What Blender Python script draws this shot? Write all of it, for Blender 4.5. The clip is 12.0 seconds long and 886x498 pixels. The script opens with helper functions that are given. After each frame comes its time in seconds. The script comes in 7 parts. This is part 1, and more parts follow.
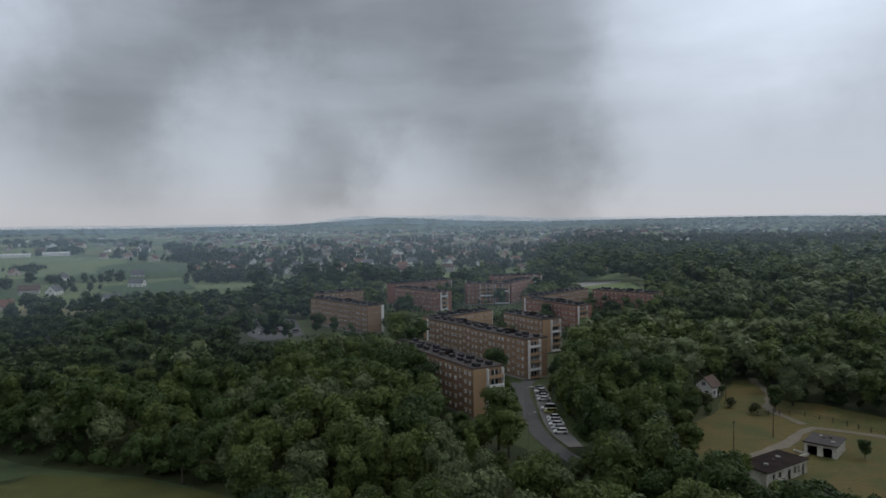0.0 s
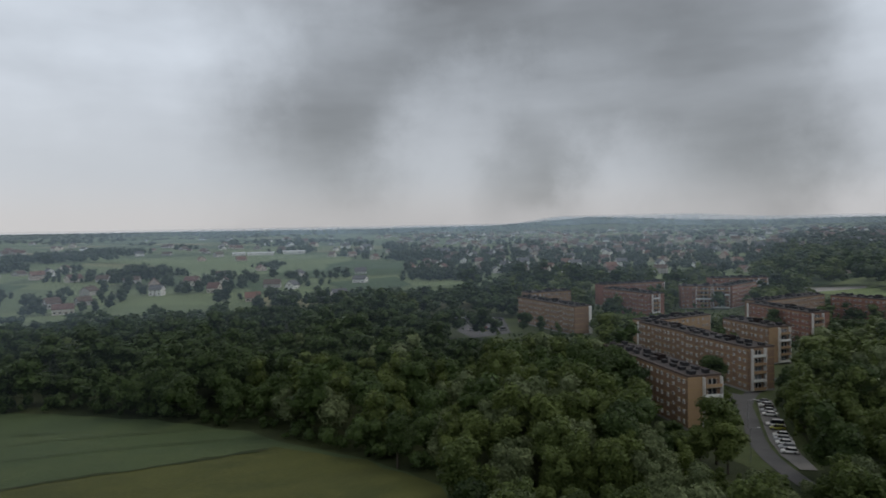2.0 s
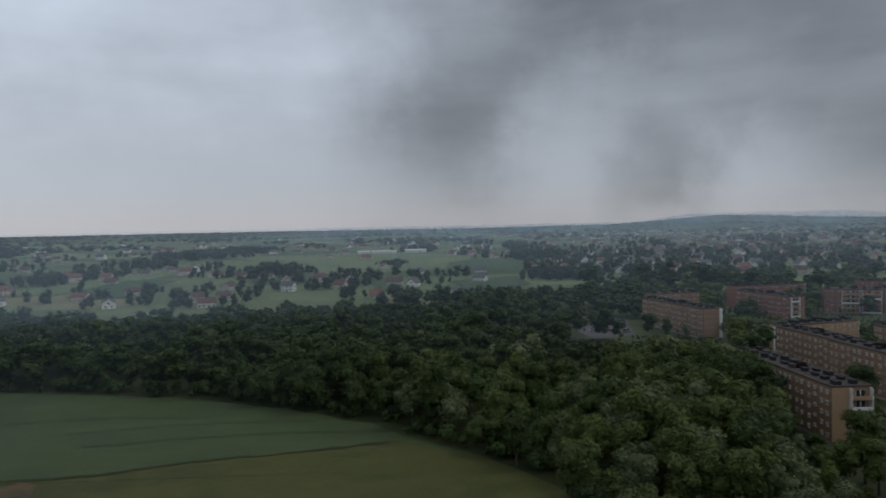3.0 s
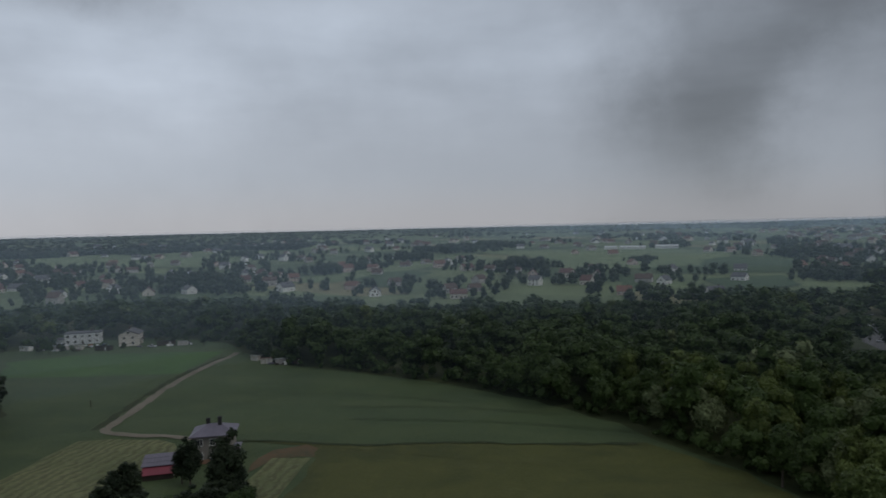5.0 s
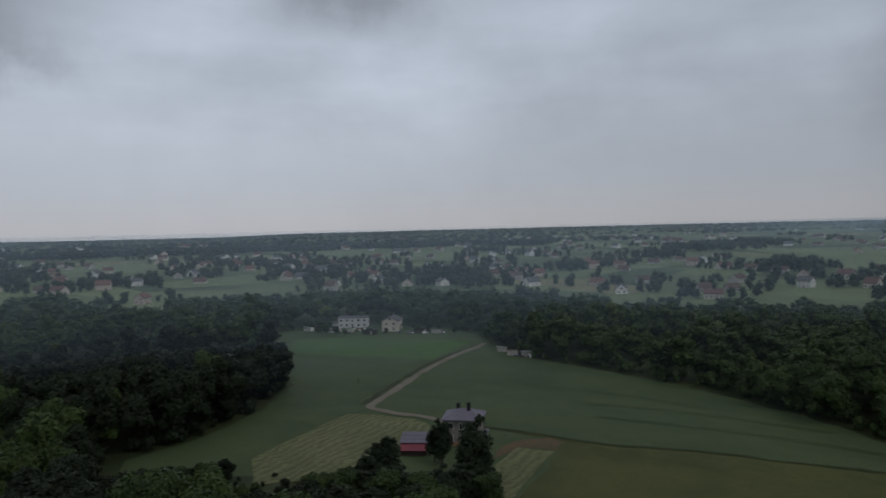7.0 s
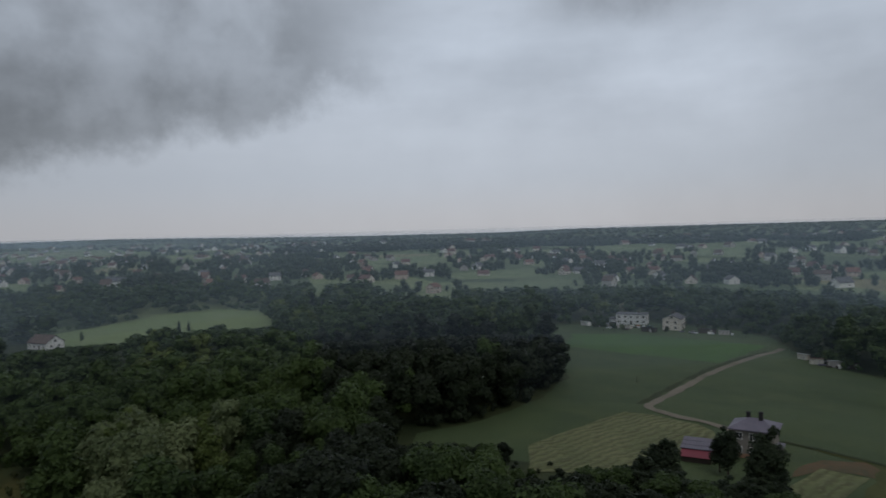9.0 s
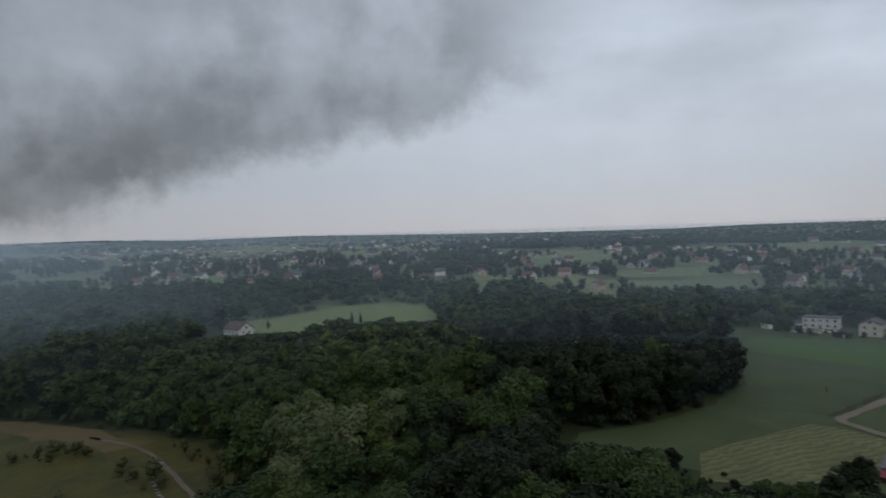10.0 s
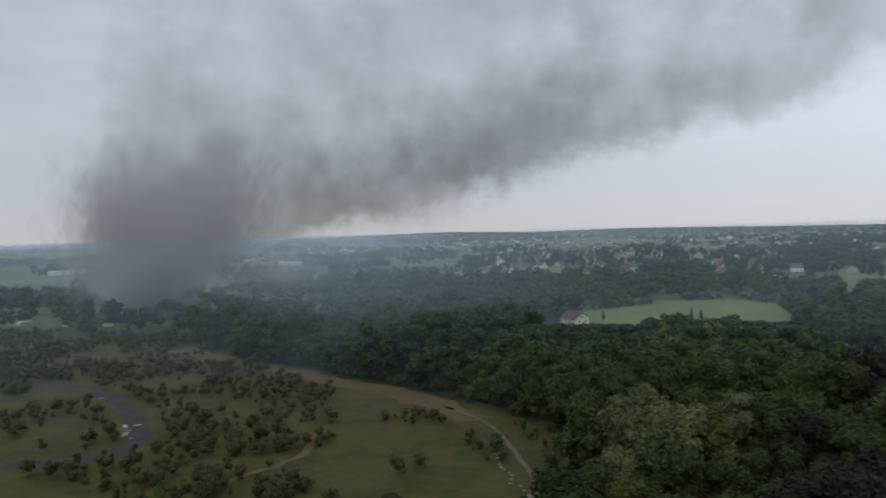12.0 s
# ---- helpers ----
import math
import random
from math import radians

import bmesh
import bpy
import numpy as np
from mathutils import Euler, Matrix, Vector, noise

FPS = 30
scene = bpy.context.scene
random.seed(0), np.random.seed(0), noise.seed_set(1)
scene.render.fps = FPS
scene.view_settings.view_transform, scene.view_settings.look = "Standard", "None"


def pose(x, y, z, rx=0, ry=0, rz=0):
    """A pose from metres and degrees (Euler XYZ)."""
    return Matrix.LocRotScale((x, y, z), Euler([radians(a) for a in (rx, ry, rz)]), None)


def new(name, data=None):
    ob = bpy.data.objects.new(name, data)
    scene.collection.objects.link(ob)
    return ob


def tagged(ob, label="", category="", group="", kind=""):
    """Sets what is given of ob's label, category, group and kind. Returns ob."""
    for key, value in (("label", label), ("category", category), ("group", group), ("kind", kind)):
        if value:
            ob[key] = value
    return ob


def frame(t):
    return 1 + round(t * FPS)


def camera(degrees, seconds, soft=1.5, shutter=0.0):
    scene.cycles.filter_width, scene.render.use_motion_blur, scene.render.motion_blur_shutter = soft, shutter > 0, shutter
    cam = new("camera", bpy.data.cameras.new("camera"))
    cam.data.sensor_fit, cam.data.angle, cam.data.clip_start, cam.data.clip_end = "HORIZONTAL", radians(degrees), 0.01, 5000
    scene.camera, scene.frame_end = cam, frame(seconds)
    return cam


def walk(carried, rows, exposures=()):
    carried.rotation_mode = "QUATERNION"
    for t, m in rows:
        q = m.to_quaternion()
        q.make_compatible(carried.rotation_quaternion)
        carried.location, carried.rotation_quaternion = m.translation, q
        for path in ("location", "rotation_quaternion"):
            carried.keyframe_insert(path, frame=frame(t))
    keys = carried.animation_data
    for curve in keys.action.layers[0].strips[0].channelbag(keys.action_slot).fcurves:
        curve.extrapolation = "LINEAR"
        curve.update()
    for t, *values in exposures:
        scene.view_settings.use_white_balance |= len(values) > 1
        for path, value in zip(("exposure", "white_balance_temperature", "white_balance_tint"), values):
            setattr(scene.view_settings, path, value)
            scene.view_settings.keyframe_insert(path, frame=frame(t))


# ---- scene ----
cam = camera(65.49, 12.0, 1.5, 0.3)
PATH = [  # seconds, place, turn
    (0.0, -0.12, -0.10, 58.05, 87.86, 0.72, -0.02),
    (0.5, -0.08, 0.12, 57.97, 87.92, 0.80, 2.78),
    (1.0, -0.04, 0.22, 57.94, 87.99, 0.91, 7.32),
    (1.5, -0.02, 0.24, 57.94, 88.05, 1.01, 11.99),
    (2.0, 0.00, 0.20, 57.96, 88.11, 1.08, 17.10),
    (2.5, 0.01, 0.11, 57.99, 88.17, 1.16, 21.86),
    (3.0, 0.02, 0.00, 58.02, 88.21, 1.22, 27.03),
    (5.0, -0.01, -0.42, 58.08, 88.24, 1.32, 47.29),
    (5.5, -0.03, -0.46, 58.05, 88.25, 1.36, 52.10),
    (6.0, -0.06, -0.48, 58.00, 88.31, 1.36, 57.21),
    (6.5, -0.10, -0.46, 57.93, 88.34, 1.37, 62.03),
    (7.0, -0.15, -0.40, 57.85, 88.37, 1.37, 67.50),
    (9.0, -0.43, 0.04, 57.34, 88.54, 1.56, 90.35),
    (9.5, -0.54, 0.16, 57.20, 88.60, 1.65, 96.82),
    (10.0, -0.66, 0.25, 57.06, 88.65, 1.71, 103.84),
    (10.5, -0.80, 0.30, 56.93, 88.67, 1.72, 110.40),
    (11.0, -0.95, 0.29, 56.83, 88.73, 1.71, 117.49),
    (11.5, -1.13, 0.19, 56.76, 88.77, 1.69, 124.09),
    (12.0, -1.33, -0.02, 56.74, 88.80, 1.68, 131.29),
]
walk(cam, [(t, pose(*p)) for t, *p in PATH], [(0.0, 0.2, 6550, 10), (0.5, 0.24, 6550, 10), (1.0, 0.25, 6850, 10), (1.5, 0.24, 7050, 10), (2.0, 0.17, 6850, 10), (2.5, 0.02, 6550, 10), (3.0, -0.14, 6500, 10), (5.0, -0.40, 6500, 10), (7.0, -0.42, 6500, 10),
                                              (9.5, -0.32, 6550, 10), (10.5, -0.14, 6550, 10), (11.0, -0.03, 6600, 10), (12.0, 0.12, 6650, 10)])

# ---------------------------------------------------------------- world and light
class Expr:
    """A value in a node tree, with arithmetic."""

    def __init__(self, tree, socket):
        self.tree, self.socket = tree, socket

    def op(self, kind, *others, clamp=False):
        node = self.tree.nodes.new("ShaderNodeMath")
        node.operation, node.use_clamp = kind, clamp
        for slot, v in zip(node.inputs, (self, *others)):
            if isinstance(v, Expr):
                self.tree.links.new(v.socket, slot)
            else:
                slot.default_value = v
        return Expr(self.tree, node.outputs[0])

    def __add__(self, o): return self.op("ADD", o)
    def __sub__(self, o): return self.op("SUBTRACT", o)
    def __mul__(self, o): return self.op("MULTIPLY", o)
    def __truediv__(self, o): return self.op("DIVIDE", o)
    def sat(self): return self.op("ADD", 0.0, clamp=True)

    def ramp(self, a, b, c=0.0, d=1.0):
        node = self.tree.nodes.new("ShaderNodeMapRange")
        node.interpolation_type = "SMOOTHSTEP"
        self.tree.links.new(self.socket, node.inputs[0])
        for slot, v in zip(node.inputs[1:5], (a, b, c, d)):
            slot.default_value = v
        return Expr(self.tree, node.outputs[0])


def noise_of(tree, vector, scale, detail=4.0, rough=0.55, warp=0.0):
    node = tree.nodes.new("ShaderNodeTexNoise")
    tree.links.new(vector, node.inputs["Vector"])
    node.inputs["Scale"].default_value, node.inputs["Detail"].default_value = scale, detail
    node.inputs["Roughness"].default_value, node.inputs["Distortion"].default_value = rough, warp
    return node


def mix_colour(tree, fac, a, b, blend="MIX"):
    node = tree.nodes.new("ShaderNodeMix")
    node.data_type, node.blend_type = "RGBA", blend
    for slot, v in ((node.inputs[0], fac), (node.inputs[6], a), (node.inputs[7], b)):
        if isinstance(v, Expr):
            tree.links.new(v.socket, slot)
        elif isinstance(v, bpy.types.NodeSocket):
            tree.links.new(v, slot)
        elif isinstance(v, (int, float)):
            slot.default_value = v
        else:
            slot.default_value = (*v, 1.0)
    return node.outputs[2]


SUN_ELEVATION, SUN_AZIMUTH = 50.0, -60.0  # hidden behind the overcast

world = bpy.data.worlds.new("overcast")
scene.world = world
world.use_nodes = True
wt = world.node_tree
wt.nodes.clear()
coords = wt.nodes.new("ShaderNodeTexCoord")
split = wt.nodes.new("ShaderNodeSeparateXYZ")
wt.links.new(coords.outputs["Generated"], split.inputs[0])
wx, wy, wz = (Expr(wt, s) for s in split.outputs)
DEG = 180.0 / math.pi
flatten = wt.nodes.new("ShaderNodeMapping")
flatten.inputs["Scale"].default_value = (1.0, 1.0, 3.6)
wt.links.new(coords.outputs["Generated"], flatten.inputs[0])
n_big = Expr(wt, noise_of(wt, flatten.outputs[0], 2.6, 4.0, 0.5, 0.0).outputs[0])
n_mid = Expr(wt, noise_of(wt, coords.outputs["Generated"], 7.0, 5.0, 0.55, 0.0).outputs[0])
n_puff = Expr(wt, noise_of(wt, coords.outputs["Generated"], 15.0, 6.0, 0.6, 0.0).outputs[0])
azimuth = (wx * -1.0).op("ARCTAN2", wy) * DEG
elevation = wz.op("ARCSINE") * DEG
# the air near the plume is torn: bend the directions by noise before drawing its outline
az = azimuth + (n_mid - 0.5) * 9.0 + (n_puff - 0.5) * 3.0
el = elevation + (n_puff - 0.5) * 5.0 + (n_mid - 0.5) * 5.0


def blob(a, e, sa, se, k):
    """A soft patch of smoke about azimuth a and elevation e."""
    u, v = (az - a) / sa, (el - e) / se
    return (u * u + v * v).op("SQRT").ramp(0.1, 1.25, k, 0.0)


sky = wt.nodes.new("ShaderNodeTexSky")
sky.sky_type, sky.sun_disc = "NISHITA", False
sky.sun_elevation, sky.sun_rotation = radians(SUN_ELEVATION), radians(SUN_AZIMUTH)
# overcast deck: paler towards the horizon, blue-grey and mottled above
deck = mix_colour(wt, elevation.ramp(0.0, 5.0), (0.422, 0.435, 0.470), (0.392, 0.430, 0.490))
deck = mix_colour(wt, elevation.ramp(4.0, 16.0), deck, (0.405, 0.456, 0.530))
deck = mix_colour(wt, elevation.ramp(18.0, 60.0), deck, (0.50, 0.52, 0.55))
mottle = (n_big - 0.5) * 0.75 + (n_mid - 0.5) * 0.26 + 1.0
fade = elevation.ramp(2.0, 12.0)
mottle = (mottle - 1.0) * fade + 1.0
shade = wt.nodes.new("ShaderNodeVectorMath")
shade.operation = "SCALE"
wt.links.new(deck, shade.inputs[0])
wt.links.new(mottle.socket, shade.inputs[3])
# the drifting smoke: a wedge that spreads from the fire to overhead
lower = (az * -1.0 + 146.0) * 0.27 - 2.9
wedge = (el - lower).ramp(-0.5, 3.2) * az.ramp(90.0, 104.0) * az.ramp(155.0, 161.0, 1.0, 0.0)
wedge = wedge * (n_mid.ramp(0.32, 0.68, 1.0, 0.6)) * (el - lower).ramp(3.0, 15.0, 0.78, 0.46)
column = az.ramp(146.0, 150.0) * az.ramp(156.5, 161.5, 1.0, 0.0) * el.ramp(-4.0, 0.0) * 0.5
lit = blob(157.0, 14.0, 11.0, 10.0, 0.52) + blob(141.0, 17.0, 6.0, 6.0, 0.1) + blob(124.0, 17.0, 5.0, 4.0, 0.06)
core = blob(136.0, 4.5, 16.0, 5.0, 0.26) + blob(116.0, 10.0, 14.0, 5.0, 0.04) + blob(150.0, 4.0, 7.0, 4.0, 0.25)
# and its far bank over the estate, torn by two lighter gaps
bank = az.ramp(-17.0, -9.0) * az.ramp(27.0, 39.0, 1.0, 0.0) * el.ramp(0.0, 9.0, 0.26, 0.52)
bank = bank + blob(-3.0, 12.0, 10.0, 8.0, 0.26) + blob(11.0, 4.5, 4.5, 5.0, 0.22) + blob(-9.0, 4.0, 7.0, 6.0, 0.24) + blob(12.0, 17.0, 12.0, 5.0, 0.24) + blob(26.0, 9.0, 7.0, 8.0, 0.22) + blob(18.0, 16.0, 9.0, 7.0, 0.2)
bank = bank - blob(17.0, 6.5, 6.0, 7.0, 0.26) - blob(3.0, 4.0, 6.0, 4.5, 0.24)
bank = bank.op("MAXIMUM", 0.0) * n_big.ramp(0.25, 0.75, 1.1, 0.8) + blob(75.0, 20.0, 9.0, 4.5, 0.5)
bright = blob(-27.0, 15.0, 14.0, 9.0, 0.26) + blob(90.0, 14.0, 46.0, 22.0, 0.38)
smoke_amount = (wedge + (core + column).op("MULTIPLY", wedge.op("MAXIMUM", column)) - lit + bank).op("MINIMUM", 0.9).op("MAXIMUM", 0.0)
paler = wt.nodes.new("ShaderNodeVectorMath")
paler.operation = "SCALE"
wt.links.new(shade.outputs[0], paler.inputs[0])
wt.links.new((bright + 1.0).socket, paler.inputs[3])
shade = paler
veil = mix_colour(wt, smoke_amount, shade.outputs[0], (0.112, 0.122, 0.134))
both = mix_colour(wt, 0.004, veil, sky.outputs[0])
ground_side = mix_colour(wt, elevation.ramp(-8.0, -3.0), (0.05, 0.06, 0.05), both)
background = wt.nodes.new("ShaderNodeBackground")
background.inputs["Strength"].default_value = 1.10
wt.links.new(ground_side, background.inputs["Color"])
wt.links.new(background.outputs[0], wt.nodes.new("ShaderNodeOutputWorld").inputs[0])

sun = new("sun", bpy.data.lights.new("sun", "SUN"))
sun.data.energy, sun.data.angle, sun.data.color = 0.6, radians(25), (1.0, 0.96, 0.9)
sun.matrix_world = pose(0, 0, 300, 90 - SUN_ELEVATION, 0, SUN_AZIMUTH + 180)

# ---------------------------------------------------------------- materials
def surface(name, colour, other=None, rough=0.85, fine=1.5, coarse=0.15, amount=0.55, bump=0.25, metal=0.0, specular=0.25, place="Object", jitter=0.0):
    """A grained and stained surface: two colours mixed by noise of two sizes (per metre), with relief."""
    m = bpy.data.materials.new(name)
    m.use_nodes = True
    t = m.node_tree
    bsdf = t.nodes["Principled BSDF"]
    if place == "World":
        vec = t.nodes.new("ShaderNodeNewGeometry").outputs["Position"]
    else:
        vec = t.nodes.new("ShaderNodeTexCoord").outputs["Object"]
    other = other or tuple(c * 0.6 for c in colour)
    a = Expr(t, noise_of(t, vec, fine, 5.0, 0.65).outputs[0])
    b = Expr(t, noise_of(t, vec, coarse, 4.0, 0.6, 0.4).outputs[0])
    mixed = (a * 0.45 + b * 0.55).ramp(0.5 - amount / 2, 0.5 + amount / 2)
    out = mix_colour(t, mixed, other, colour)
    if jitter:
        r = Expr(t, t.nodes.new("ShaderNodeObjectInfo").outputs["Random"])
        hsv = t.nodes.new("ShaderNodeHueSaturation")
        t.links.new((r * (2 * jitter) + (1.0 - jitter)).socket, hsv.inputs["Value"])
        t.links.new(out, hsv.inputs["Color"])
        out = hsv.outputs[0]
    t.links.new(out, bsdf.inputs["Base Color"])
    bsdf.inputs["Metallic"].default_value, bsdf.inputs["Specular IOR Level"].default_value = metal, specular
    t.links.new((a * 0.25 + (rough - 0.12)).socket, bsdf.inputs["Roughness"])
    if bump:
        relief = t.nodes.new("ShaderNodeBump")
        relief.inputs["Strength"].default_value, relief.inputs["Distance"].default_value = bump, 0.3 / fine
        t.links.new(a.socket, relief.inputs["Height"])
        t.links.new(relief.outputs[0], bsdf.inputs["Normal"])
    return m


def foliage(name, dark, light, patch=0.11, sheen=0.015, wet=0.16, fine=1.3):
    """Leaves: every leaf and every few metres of canopy differ, some light passes through, and the rain-wet film shines."""
    m = bpy.data.materials.new(name)
    m.use_nodes = True
    t = m.node_tree
    geo = t.nodes.new("ShaderNodeNewGeometry")
    leaf = Expr(t, geo.outputs["Random Per Island"])
    tree_noise = Expr(t, noise_of(t, geo.outputs["Position"], patch, 2.0, 0.6).outputs[0])
    stand = Expr(t, noise_of(t, geo.outputs["Position"], patch * 0.16, 2.0, 0.5).outputs[0])
    one = Expr(t, t.nodes.new("ShaderNodeObjectInfo").outputs["Random"])
    f = (leaf * 0.20 + tree_noise.ramp(0.32, 0.68) * 0.27 + one * 0.35 + stand.ramp(0.35, 0.65) * 0.18)
    grain_noise = noise_of(t, geo.outputs["Position"], fine, 3.0, 0.7)
    grain = Expr(t, grain_noise.outputs[0])
    f = f + (grain.ramp(0.3, 0.7) - 0.5) * 0.42
    colour = mix_colour(t, f.sat(), dark, light)
    front, back, both = t.nodes["Principled BSDF"], t.nodes.new("ShaderNodeBsdfTranslucent"), t.nodes.new("ShaderNodeMixShader")
    both.inputs[0].default_value = 0.2
    for key, value in (("Roughness", 0.5), ("Specular IOR Level", wet), ("Sheen Weight", sheen), ("Sheen Roughness", 0.45)):
        front.inputs[key].default_value = value
    front.inputs["Sheen Tint"].default_value = (0.72, 0.86, 1.0, 1.0)
    t.links.new(colour, front.inputs["Base Color"])
    t.links.new(colour, back.inputs[0])
    relief = t.nodes.new("ShaderNodeBump")
    relief.inputs["Strength"].default_value, relief.inputs["Distance"].default_value = 0.8, 0.5 / fine
    t.links.new(grain.socket, relief.inputs["Height"])
    t.links.new(relief.outputs[0], front.inputs["Normal"])
    t.links.new(front.outputs[0], both.inputs[1])
    t.links.new(back.outputs[0], both.inputs[2])
    t.links.new(both.outputs[0], t.nodes["Material Output"].inputs[0])
    return m


LEAF_OAK = foliage("oak_leaves", (0.014, 0.028, 0.011), (0.066, 0.104, 0.029))
LEAF_ASH = foliage("ash_leaves", (0.032, 0.054, 0.015), (0.130, 0.168, 0.046))
LEAF_WILLOW = foliage("willow_leaves", (0.050, 0.074, 0.030), (0.178, 0.214, 0.102))
LEAF_BUSH = foliage("heath_bush_leaves", (0.030, 0.040, 0.016), (0.078, 0.086, 0.032))
# the smoke's shadow on the wood is put into this leaf colour
LEAF_SMOKE_SHADED = foliage("smoke_shaded_leaves", (0.007, 0.012, 0.007), (0.024, 0.035, 0.016))
LEAF_YEW = foliage("dark_garden_leaves", (0.010, 0.019, 0.010), (0.036, 0.050, 0.024))
LEAF_SPRUCE = foliage("spruce_needles", (0.010, 0.019, 0.012), (0.030, 0.045, 0.024))
LEAF_PLAIN = foliage("hedge_leaves", (0.022, 0.036, 0.018), (0.062, 0.086, 0.040), 0.02, 0.015, 0.16, 0.5)
LEAF_FARTHEST = foliage("distant_forest_leaves", (0.018, 0.028, 0.019), (0.040, 0.054, 0.034), 0.008, 0.015, 0.16, 0.2)
BARK = surface("bark", (0.10, 0.085, 0.065), (0.05, 0.042, 0.035), fine=6, coarse=1.0)
BARK_PALE = surface("pale_bark", (0.32, 0.30, 0.26), (0.14, 0.12, 0.10), fine=5, coarse=1.2)
PANEL_BROWN = surface("brown_panels", (0.290, 0.188, 0.126), (0.205, 0.138, 0.098), fine=2.5, coarse=0.16, bump=0.15)
PANEL_RED = surface("red_brown_panels", (0.285, 0.140, 0.108), (0.200, 0.102, 0.082), fine=2.5, coarse=0.16, bump=0.15)
PANEL_TAN = surface("tan_panels", (0.42, 0.28, 0.16), (0.31, 0.205, 0.125), fine=2.5, coarse=0.2, bump=0.15)
JOINT = surface("joint_band", (0.42, 0.29, 0.145), (0.27, 0.185, 0.10), fine=2, coarse=0.3, bump=0.1)
WHITE_PAINT = surface("white_paint", (0.78, 0.77, 0.74), (0.60, 0.59, 0.56), fine=3, coarse=0.35, amount=0.8, bump=0.1)
CREAM = surface("cream_render", (0.60, 0.55, 0.47), (0.46, 0.42, 0.36), fine=3, coarse=0.3, bump=0.15)
PALE_RENDER = surface("pale_render", (0.60, 0.60, 0.58), (0.46, 0.46, 0.44), fine=3, coarse=0.3, bump=0.15)
GREY_RENDER = surface("grey_render", (0.46, 0.44, 0.41), (0.32, 0.30, 0.28), fine=3, coarse=0.3, bump=0.15)
DIM_RENDER = surface("dim_render", (0.24, 0.22, 0.195), (0.16, 0.145, 0.13), fine=3, coarse=0.4, bump=0.15)
BRICK_RENDER = surface("rusty_render", (0.30, 0.17, 0.11), (0.20, 0.12, 0.085), fine=3, coarse=0.5, bump=0.2)
PINK_RENDER = surface("pink_render", (0.54, 0.45, 0.39), (0.43, 0.36, 0.31), fine=3, coarse=0.3, bump=0.15)
OLD_PLASTER = surface("old_plaster", (0.58, 0.56, 0.50), (0.28, 0.26, 0.21), fine=2.2, coarse=0.5, amount=0.35, bump=0.3)
BITUMEN = surface("bitumen_roof", (0.085, 0.078, 0.078), (0.050, 0.046, 0.047), specular=0.1, fine=2.5, coarse=0.25, bump=0.2)
BITUMEN_WARM = surface("weathered_bitumen", (0.036, 0.026, 0.024), (0.014, 0.012, 0.012), specular=0.04, fine=2.0, coarse=0.3, amount=0.35)
PARAPET = surface("parapet_capping", (0.115, 0.085, 0.072), (0.070, 0.054, 0.048), fine=2.0, coarse=0.3)
ROOF_RED = surface("red_tiles", (0.150, 0.084, 0.074), (0.105, 0.066, 0.060), fine=3, coarse=0.4)
ROOF_ORANGE = surface("orange_tiles", (0.190, 0.105, 0.082), (0.135, 0.082, 0.068), fine=3, coarse=0.4)
ROOF_GREY = surface("grey_tiles", (0.13, 0.13, 0.14), (0.085, 0.085, 0.095), fine=3, coarse=0.4)
ROOF_BROWN = surface("brown_tiles", (0.12, 0.085, 0.07), (0.08, 0.058, 0.05), fine=3, coarse=0.4)
ROOF_PALE = surface("pale_sheet_roof", (0.58, 0.59, 0.60), (0.44, 0.45, 0.46), rough=0.5, fine=2, coarse=0.2, bump=0.05)
CRIMSON = surface("crimson_sheet", (0.20, 0.045, 0.062), (0.15, 0.038, 0.052), rough=0.55, fine=3, coarse=0.4, bump=0.05)
SHED_TIN = surface("violet_grey_tin", (0.17, 0.155, 0.20), (0.11, 0.105, 0.135), rough=0.5, fine=3, coarse=0.4, bump=0.05, metal=0.2)
DARK_BOX = surface("dark_sheet", (0.035, 0.034, 0.037), fine=3, coarse=0.6, bump=0.1)
PAVING = surface("paving", (0.200, 0.195, 0.190), (0.140, 0.136, 0.132), fine=3, coarse=0.3)
CONCRETE = surface("concrete", (0.34, 0.33, 0.31), (0.22, 0.215, 0.20), fine=3, coarse=0.3)
ASPHALT = surface("asphalt", (0.105, 0.105, 0.108), (0.070, 0.070, 0.072), fine=4, coarse=0.2, place="World")
ASPHALT_OLD = surface("old_dark_asphalt", (0.056, 0.054, 0.064), (0.030, 0.030, 0.034), fine=1.0, coarse=0.12, amount=0.35, place="World")
GRAVEL = surface("pale_gravel", (0.20, 0.172, 0.140), (0.10, 0.095, 0.068), fine=1.6, coarse=0.12, amount=0.5, place="World")
TRODDEN = surface("trodden_stones", (0.150, 0.122, 0.105), (0.080, 0.066, 0.052), fine=1.6, coarse=0.12, amount=0.5, place="World")
SLAB = surface("concrete_slab", (0.22, 0.205, 0.20), (0.14, 0.13, 0.125), fine=2, coarse=0.3, jitter=0.25)
DIRT = surface("dry_earth", (0.125, 0.090, 0.046), (0.072, 0.067, 0.030), fine=0.6, coarse=0.06, amount=0.4, place="World")
BARE_SOIL = surface("bare_soil", (0.115, 0.072, 0.040), (0.055, 0.056, 0.030), fine=0.7, coarse=0.12, amount=0.4, place="World")
WOOD_DARK = surface("dark_wood", (0.075, 0.060, 0.048), fine=5, coarse=0.6)
STEEL = surface("galvanised_steel", (0.42, 0.43, 0.44), rough=0.5, fine=6, coarse=0.8, metal=0.6, bump=0.05)
RUBBER = surface("rubber", (0.02, 0.02, 0.02), fine=8, coarse=2)


